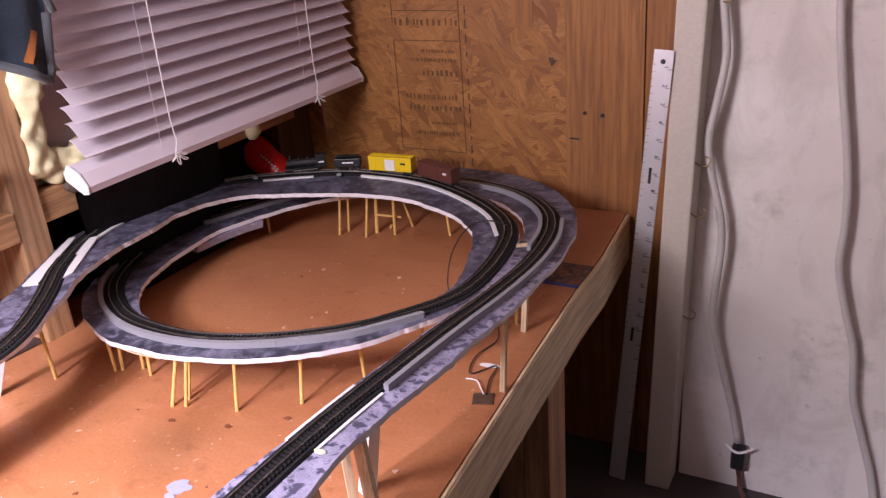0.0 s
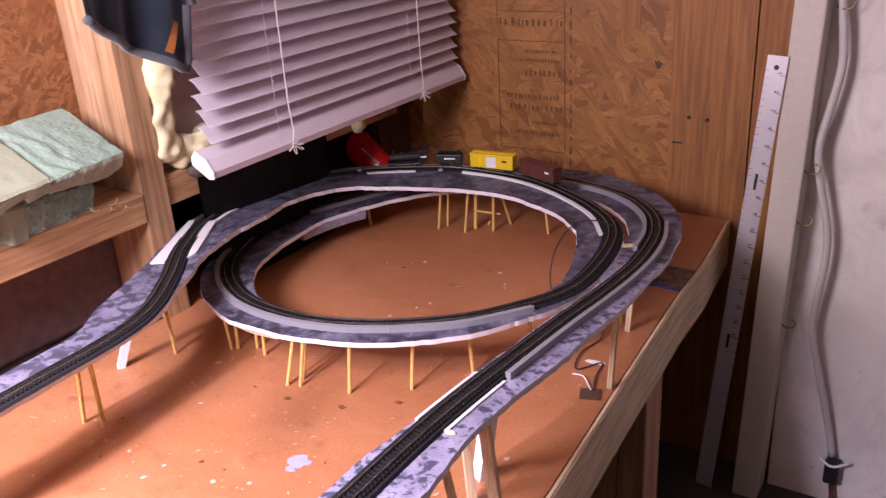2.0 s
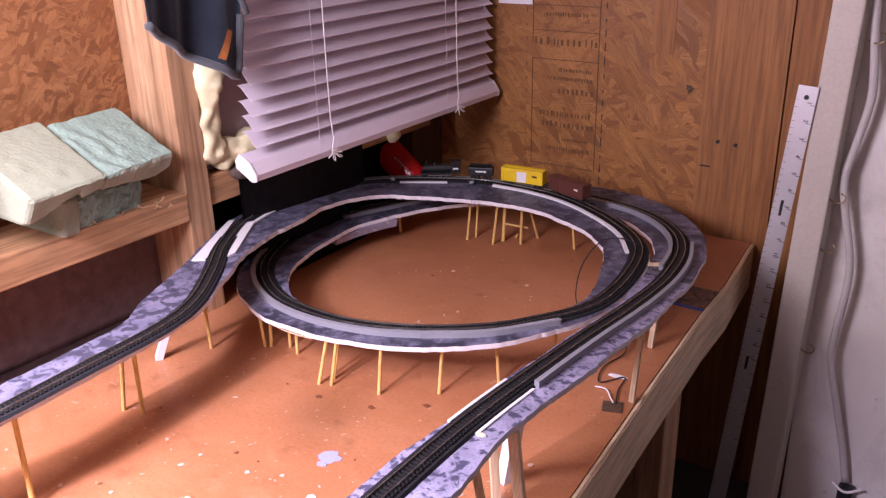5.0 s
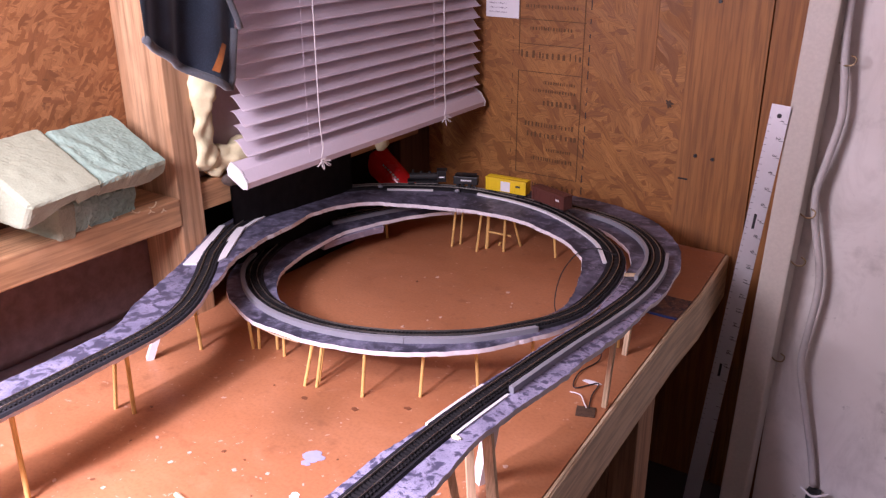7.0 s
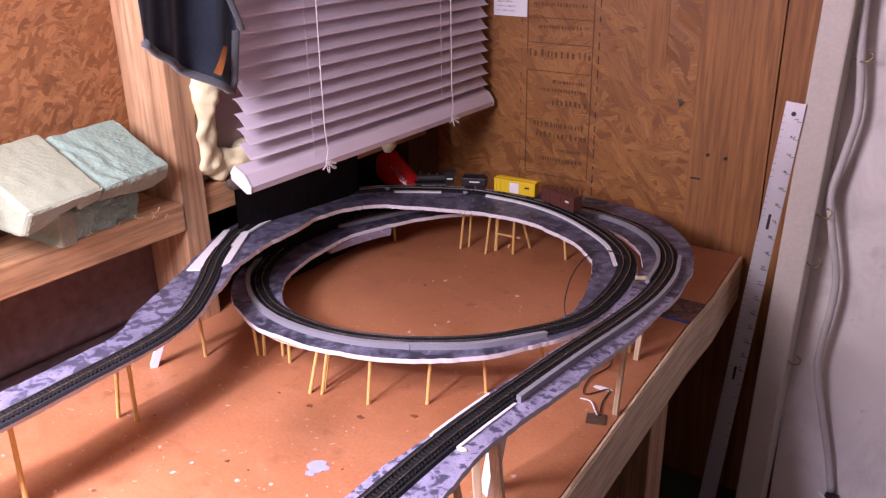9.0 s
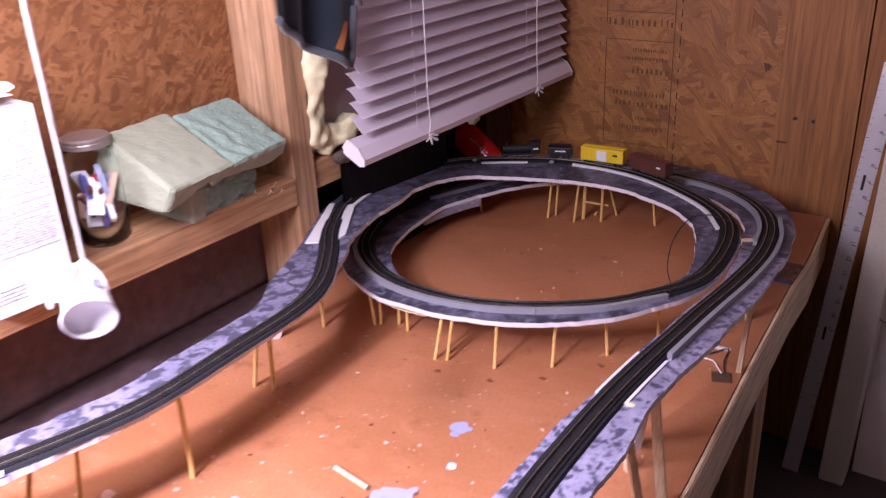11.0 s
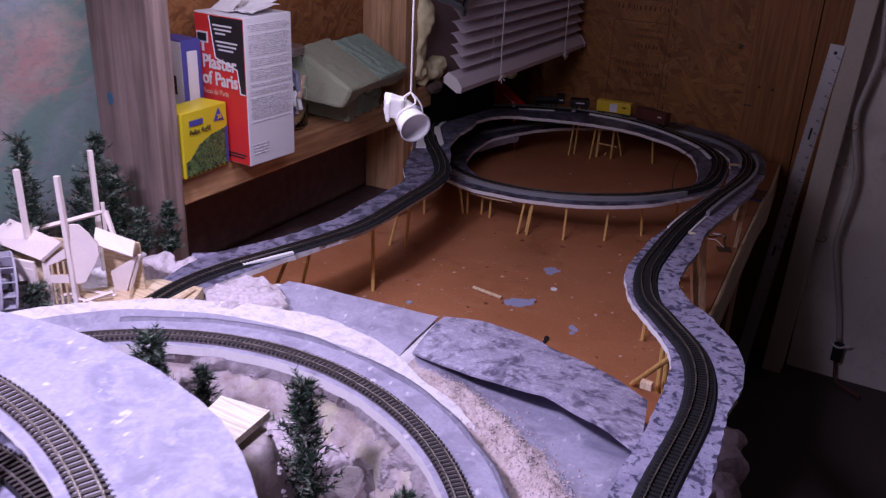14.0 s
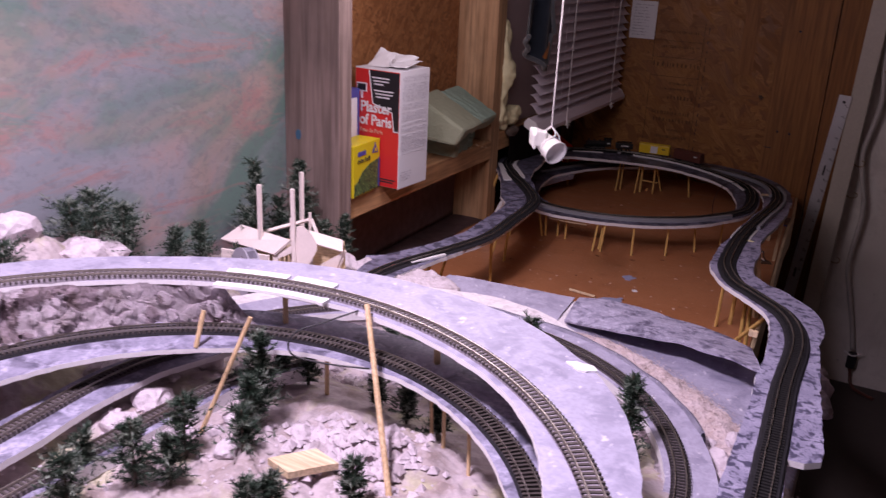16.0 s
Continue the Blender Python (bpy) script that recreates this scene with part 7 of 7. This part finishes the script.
for n, (x, y, top, rad) in enumerate(((0.082, -0.688, 0.197, 0.021), (0.208, -0.752, 0.198, 0.018), (-0.053, -0.654, 0.146, 0.012), (-0.047, -0.708, 0.206, 0.022), (-0.10, -0.66, 0.15, 0.012),
                                      (-0.345, -0.455, 0.160, 0.012), (-0.328, -0.428, 0.165, 0.010), (-0.376, -0.574, 0.270, 0.017), (-0.366, -0.489, 0.258, 0.015), (-0.385, -0.455, 0.205, 0.014), (-0.40, -0.655, 0.20, 0.016), (-0.42, -0.545, 0.19, 0.018),
                                      (-0.41, -0.48, 0.19, 0.017), (-0.40, -0.70, 0.205, 0.015), (-0.415, -0.805, 0.275, 0.024), (-0.41, -0.84, 0.270, 0.024), (-0.415, -0.765, 0.25, 0.020), (-0.41, -0.97, 0.31, 0.022), (-0.37, -0.95, 0.26, 0.018),
                                      (-0.32, -0.62, 0.135, 0.010), (-0.37, -0.62, 0.16, 0.014))):
    tree_to(x, y, top, rad * (1.45 if x < -0.3 else 1.0), 200 + n)
for n, (x, y, top, rad) in enumerate(((-0.077, -0.924, 0.234, 0.017), (-0.066, -0.948, 0.205, 0.013), (-0.051, -0.976, 0.192, 0.013), (-0.093, -0.998, 0.200, 0.018), (-0.098, -1.047, 0.202, 0.017),
                                      (-0.118, -1.093, 0.190, 0.017), (-0.078, -1.030, 0.188, 0.013), (-0.110, -0.851, 0.180, 0.008), (-0.092, -0.833, 0.176, 0.008), (-0.016, -0.824, 0.180, 0.007),
                                      (0.021, -0.832, 0.180, 0.008), (0.060, -0.843, 0.178, 0.008), (0.060, -0.979, 0.186, 0.008), (-0.005, -1.023, 0.165, 0.010), (0.009, -1.014, 0.163, 0.008), (-0.14, -1.06, 0.185, 0.012))):
    tree_to(x, y, top, rad * 1.25, 300 + n, label="dark green bottle-brush fir tree inside the raised curves")


# loose wood in the landscape
def slab(name, corners, thick, material, label, category):
    bm = bmesh.new()
    f = bm.faces.new([bm.verts.new(c) for c in corners])
    low = bmesh.ops.extrude_face_region(bm, geom=[f])
    bmesh.ops.translate(bm, verts=[v for v in low["geom"] if isinstance(v, bmesh.types.BMVert)], vec=(0, 0, -thick))
    bmesh.ops.recalc_face_normals(bm, faces=bm.faces)
    return single(name, bm, material, label, category)


slab("wood_plank", [(-0.020, -0.982, 0.161), (0.005, -0.988, 0.160), (0.030, -0.955, 0.159), (0.004, -0.950, 0.161)], 0.006, BALSA_FLAT, "pale wooden plank lying in the plaster snow", "plank")
slab("wood_plank", [(0.016, -0.702, 0.170), (0.026, -0.760, 0.168), (0.063, -0.763, 0.168), (0.058, -0.696, 0.169)], 0.006, PALE_PLANK, "snow-whitened wooden plank lying on the plaster mound", "plank")


def dowel(a, b, r, label="pale wooden dowel propping the raised curves", square=False):
    return single("wooden_dowel", rodded(a, b, r * 0.75, r * 0.72, 4 if square else 10), DOWEL, label, "dowel", "dowels")


dowel((0.082, -0.960, 0.140), (0.001, -0.872, 0.260), 0.0034)
dowel((-0.108, -0.970, 0.140), (-0.080, -0.928, 0.249), 0.0028)
dowel((-0.137, -0.936, 0.2085), (-0.136, -0.925, 0.240), 0.0030)
dowel((0.080, -0.870, 0.140), (0.078, -0.868, 0.205), 0.0024)
dowel((0.062, -0.858, 0.140), (0.055, -0.850, 0.200), 0.0022)
dowel((0.120, -0.900, 0.130), (0.110, -0.885, 0.200), 0.0022)
for a in (50, 76, 108):
    x, y = LOW_C[0] + 0.293 * math.cos(radians(a)), LOW_C[1] + 0.293 * math.sin(radians(a))
    dowel((x, y, 0.2085), (x, y, 0.2437), 0.0045, "short square wooden prop between two curves", True)
for a in (20, 55, 100, 135, 165):
    x, y = LOW_C[0] + 0.295 * math.cos(radians(a)), LOW_C[1] + 0.295 * math.sin(radians(a))
    dowel((x, y, 0.12), (x, y, 0.2), 0.0030)
for a in (15, 50, 125, 160):
    x, y = UP_C[0] + 0.380 * math.cos(radians(a)), UP_C[1] + 0.380 * math.sin(radians(a))
    dowel((x, y, 0.10), (x, y, 0.2442), 0.0030)
blot("paper_scrap", 0.192, -0.861, 0.011, PAPER, "torn white paper scrap on the highest curve", 12, high=0.2516, squash=0.6, category="scrap")
single("wooden_block", boxed((0.268, -0.468, 0.140), (0.278, -0.462, 0.147), 0.0006), BALSA, "small pale wooden block under the ramp corner", "block")
for y in (-0.52, -0.66, -0.85):
    single("roadbed_post", boxed((0.318, y, 0.0), (0.327, y + 0.009, 0.151)), BALSA, "pale square wooden post under the ramp", "post", "roadbed supports")

# broken plaster lumps on the floor of the hollow
EDGE = [(-0.198, -0.489), (-0.187, -0.464), (-0.168, -0.446), (-0.140, -0.455), (-0.116, -0.469), (-0.100, -0.490), (-0.104, -0.526), (-0.133, -0.532), (-0.158, -0.540), (-0.184, -0.520)]
bm = bmesh.new()
CX, CY, rings = -0.148, -0.492, []
for k in range(120):
    u = k / 12
    (x0, y0), (x1, y1) = EDGE[int(u) % 10], EDGE[(int(u) + 1) % 10]
    x, y = x0 + (x1 - x0) * (u % 1), y0 + (y1 - y0) * (u % 1)
    wob = 1 + 0.14 * noise.noise(Vector((x * 70, y * 70, 3))) + 0.07 * noise.noise(Vector((x * 260, y * 260, 5)))
    row = []
    for j in range(26):
        v = min(1.0, j / 24) * wob
        p = Vector((CX + (x - CX) * v, CY + (y - CY) * v, 0))
        lift = 0.0150 - 0.0035 * v * v + 0.0030 * crumble(p, 60, 4.0) + 0.0014 * crumble(p, 190, 6.0) + 0.004 * noise.noise(p * 24)
        row.append(bm.verts.new((p.x, p.y, 0.108 + (lift if j < 25 else 0.0))))
    rings.append(row)
for a, b in zip(rings, rings[1:] + rings[:1]):
    for j in range(25):
        bm.faces.new((a[j], a[j + 1], b[j + 1], b[j]))
bmesh.ops.remove_doubles(bm, verts=bm.verts, dist=1e-5)
bmesh.ops.recalc_face_normals(bm, faces=bm.faces)
single("plaster_crust", bm, ROCK, "cracked pinkish plaster crust broken loose beside the track", "plaster crust", smooth=True)
slab("plywood_sheet", [(-0.285, -0.540, 0.1155), (-0.262, -0.510, 0.1155), (-0.205, -0.500, 0.1165), (-0.186, -0.540, 0.1165), (-0.215, -0.582, 0.1160), (-0.262, -0.572, 0.1155)], 0.012, BALSA_FLAT, "bare pale plywood sheet between the mill and the track", "plywood")
for x0, y0, x1, y1 in ((-0.198, -0.566, -0.206, -0.512), (-0.232, -0.580, -0.262, -0.545), (-0.245, -0.575, -0.225, -0.552)):
    single("fallen_stick", rodded((x0, y0, 0.1185), (x1, y1, 0.1190), 0.0019, 0.0018, 4), BALSA, "bare balsa stick lying on the wooden base board", "stick", "fallen sticks")
for k in range(34):
    a, q = radians(R.uniform(10, 155)), R.uniform(0.15, 0.240)
    x, y = MID_C[0] + q * math.cos(a), MID_C[1] + q * math.sin(a)
    s = R.uniform(0.004, 0.011)
    boulder(x, y, ground(x, y) + s * 0.3, s, R.uniform(0, 50), 0.75)

# water mill
mill = thing("model_water_mill", (-0.31, -0.57, 0.105), "unfinished white and balsa model water mill with wheel", "model mill")


def beam(a, b, t, name="post", material=None):
    part(name, rodded(a, b, t, t, 4), material or MILL_WHITE, mill)


def panel(points, thick, material, name):
    bm = bmesh.new()
    f = bm.faces.new([bm.verts.new(p) for p in points])
    bm.normal_update()
    low = bmesh.ops.extrude_face_region(bm, geom=[f])
    bmesh.ops.translate(bm, verts=[v for v in low["geom"] if isinstance(v, bmesh.types.BMVert)], vec=f.normal * -thick)
    bmesh.ops.recalc_face_normals(bm, faces=bm.faces)
    part(name, bm, material, mill)


for a, b, t in (((-0.346, -0.600, 0.165), (-0.345, -0.601, 0.249), 0.0034), ((-0.299, -0.587, 0.104), (-0.300, -0.589, 0.248), 0.0034), ((-0.308, -0.583, 0.104), (-0.308, -0.582, 0.205), 0.0026),
                ((-0.340, -0.518, 0.108), (-0.341, -0.516, 0.249), 0.0034), ((-0.322, -0.524, 0.108), (-0.321, -0.524, 0.196), 0.0026)):
    beam(a, b, t)
beam((-0.372, -0.575, 0.169), (-0.320, -0.522, 0.186), 0.0028, "beam")
beam((-0.320, -0.522, 0.186), (-0.296, -0.532, 0.158), 0.0028, "beam")
beam((-0.360, -0.560, 0.150), (-0.318, -0.530, 0.150), 0.0022, "beam", BALSA)
# siding house: lapped boards, a thick roof, an open framed end wall
HA, HB = Vector((-0.390, -0.616, 0)), Vector((-0.323, -0.602, 0))
hm = Matrix.Translation(HA) @ Matrix.Rotation(math.atan2(HB.y - HA.y, HB.x - HA.x), 4, "Z")
for k in range(7):
    z = 0.102 + k * 0.0082
    part("siding_board", boxed((-0.001, -0.0015 - 0.0004 * (k % 2), z), ((HB - HA).length + 0.001, 0.0015, z + 0.0095), 0.0003, hm @ Matrix.Translation((0, 0, 0)) @ Matrix.Rotation(radians(5), 4, "X") @ Matrix.Translation((0, 0.0, -0.0))), MILL_WHITE, mill)
panel([(-0.406, -0.609, 0.162), (-0.316, -0.607, 0.158), (-0.300, -0.592, 0.177), (-0.388, -0.586, 0.180)], 0.004, MILL_WHITE, "roof")
for k in range(1, 7):
    a, b = Vector((-0.406, -0.609, 0.1625)).lerp(Vector((-0.316, -0.607, 0.1585)), k / 7), Vector((-0.388, -0.586, 0.1805)).lerp(Vector((-0.300, -0.592, 0.1775)), k / 7)
    beam(a, b, 0.0007, "roof_batten")
panel([(-0.3225, -0.6035, 0.104), (-0.3165, -0.600, 0.104), (-0.3165, -0.600, 0.157), (-0.3225, -0.6035, 0.155)], 0.002, MILL_WHITE, "wall_panel")
panel([(-0.3165, -0.600, 0.132), (-0.302, -0.590, 0.132), (-0.302, -0.590, 0.141), (-0.3165, -0.600, 0.141)], 0.002, MILL_WHITE, "wall_panel")
panel([(-0.3165, -0.600, 0.152), (-0.302, -0.590, 0.160), (-0.302, -0.590, 0.171), (-0.3165, -0.600, 0.158)], 0.002, MILL_WHITE, "wall_panel")
for k in range(3):
    x, y = -0.3145 + 0.0050 * k, -0.5995 + 0.0034 * k
    beam((x, y, 0.104), (x, y, 0.156), 0.0014, "window_bar", BALSA)
panel([(-0.390, -0.600, 0.104), (-0.310, -0.572, 0.104), (-0.310, -0.572, 0.172), (-0.390, -0.600, 0.172)], 0.002, BALSA_FLAT, "wall_panel")
# rounded gable leaning on the post, and the broken second shed
panel([(-0.2963, -0.5859, 0.1963), (-0.2885, -0.5815, 0.1968), (-0.280, -0.5768, 0.187), (-0.2736, -0.5731, 0.1737), (-0.2735, -0.5730, 0.164), (-0.2767, -0.5749, 0.1562), (-0.2888, -0.5817, 0.1323), (-0.2992, -0.5876, 0.1289)], 0.002, MILL_WHITE, "gable")
panel([(-0.302, -0.550, 0.179), (-0.288, -0.566, 0.169), (-0.244, -0.555, 0.162), (-0.252, -0.543, 0.173)], 0.0025, MILL_WHITE, "roof_panel")
panel([(-0.281, -0.554, 0.137), (-0.278, -0.553, 0.108), (-0.270, -0.549, 0.107), (-0.248, -0.546, 0.160)], 0.002, MILL_WHITE, "wall_panel")
panel([(-0.300, -0.545, 0.106), (-0.252, -0.535, 0.106), (-0.254, -0.536, 0.170), (-0.300, -0.545, 0.174)], 0.002, BALSA_FLAT, "wall_panel")
panel([(-0.318, -0.574, 0.108), (-0.270, -0.585, 0.108), (-0.240, -0.545, 0.108), (-0.290, -0.536, 0.108)], 0.003, BALSA_FLAT, "floor_panel")
for a, b in (((-0.318, -0.570, 0.112), (-0.258, -0.557, 0.113)), ((-0.326, -0.594, 0.110), (-0.308, -0.577, 0.113)), ((-0.268, -0.580, 0.111), (-0.236, -0.540, 0.112)), ((-0.262, -0.548, 0.118), (-0.248, -0.543, 0.160)),
             ((-0.290, -0.586, 0.111), (-0.262, -0.570, 0.124))):
    beam(a, b, 0.0020, "beam")
WC, WA = Vector((-0.342, -0.636, 0.137)), Vector((-0.45, -0.89, 0.12)).normalized()
wm = Matrix.Translation(WC) @ WA.to_track_quat("Z", "Y").to_matrix().to_4x4()
bm = bmesh.new()
lathe(bm, [(0.0, -0.003), (0.006, -0.003), (0.006, 0.003), (0.0, 0.003)], (0, 0, 0), 14, wm)
wheel = part("water_wheel", bm, WHEEL_GREY, mill, "grey spoked water wheel")
for off in (-0.008, 0.006):
    bm = bmesh.new()
    lathe(bm, [(0.0235, off), (0.034, off), (0.034, off + 0.002), (0.0235, off + 0.002), (0.0235, off)], (0, 0, 0), 28)
    for k in range(2):
        box(bm, (-0.025, -0.0075, off), (0.025, 0.0075, off + 0.0018), m=Matrix.Rotation(0.5 + k * math.pi / 2, 4, "Z"))
    bmesh.ops.transform(bm, matrix=wm, verts=bm.verts)
    part("wheel_rim", bm, WHEEL_GREY, wheel)
for k in range(14):
    bm = boxed((0.023, -0.0006, -0.0065), (0.0335, 0.0006, 0.0062), m=wm @ Matrix.Rotation(2 * math.pi * k / 14, 4, "Z"))
    part("paddle", bm, WHEEL_GREY, wheel)
part("axle", rodded(wm @ Vector((0, 0, -0.03)), wm @ Vector((0, 0, 0.012)), 0.002), TWIG, wheel)
slab("card_footing", [(-0.245, -0.405, 0.1145), (-0.285, -0.435, 0.1135), (-0.262, -0.475, 0.1130), (-0.225, -0.45, 0.1140)], 0.004, ROADBED, "grey painted card corner under the wall-side ramp", "painted card")

bm = tubed([(-0.010, -0.868, 0.2505), (-0.028, -0.885, 0.243), (-0.052, -0.905, 0.232), (-0.050, -0.912, 0.216), (-0.020, -0.900, 0.2095), (0.015, -0.888, 0.2095)], 0.0008, 0.004)
single("track_wire", bm, RUBBER, "thin black feeder wire between the raised curves", "wire", smooth=True)

# broken sticks fallen beside the mill
RD = random.Random(31)
for k in range(4):
    x, y, a = RD.uniform(-0.285, -0.225), RD.uniform(-0.59, -0.535), RD.uniform(-0.6, 1.3)
    z, n, dz = 0.1125 + 0.0006 * k, RD.uniform(0.012, 0.026), RD.uniform(-0.002, 0.006)
    bm = rodded((x - n * math.cos(a), y - n * math.sin(a), z), (x + n * math.cos(a), y + n * math.sin(a), z + dz), 0.0018, 0.0016, 4)
    single("fallen_stick", bm, MILL_WHITE, "whitened balsa stick fallen beside the ruined mill", "stick", "fallen sticks")
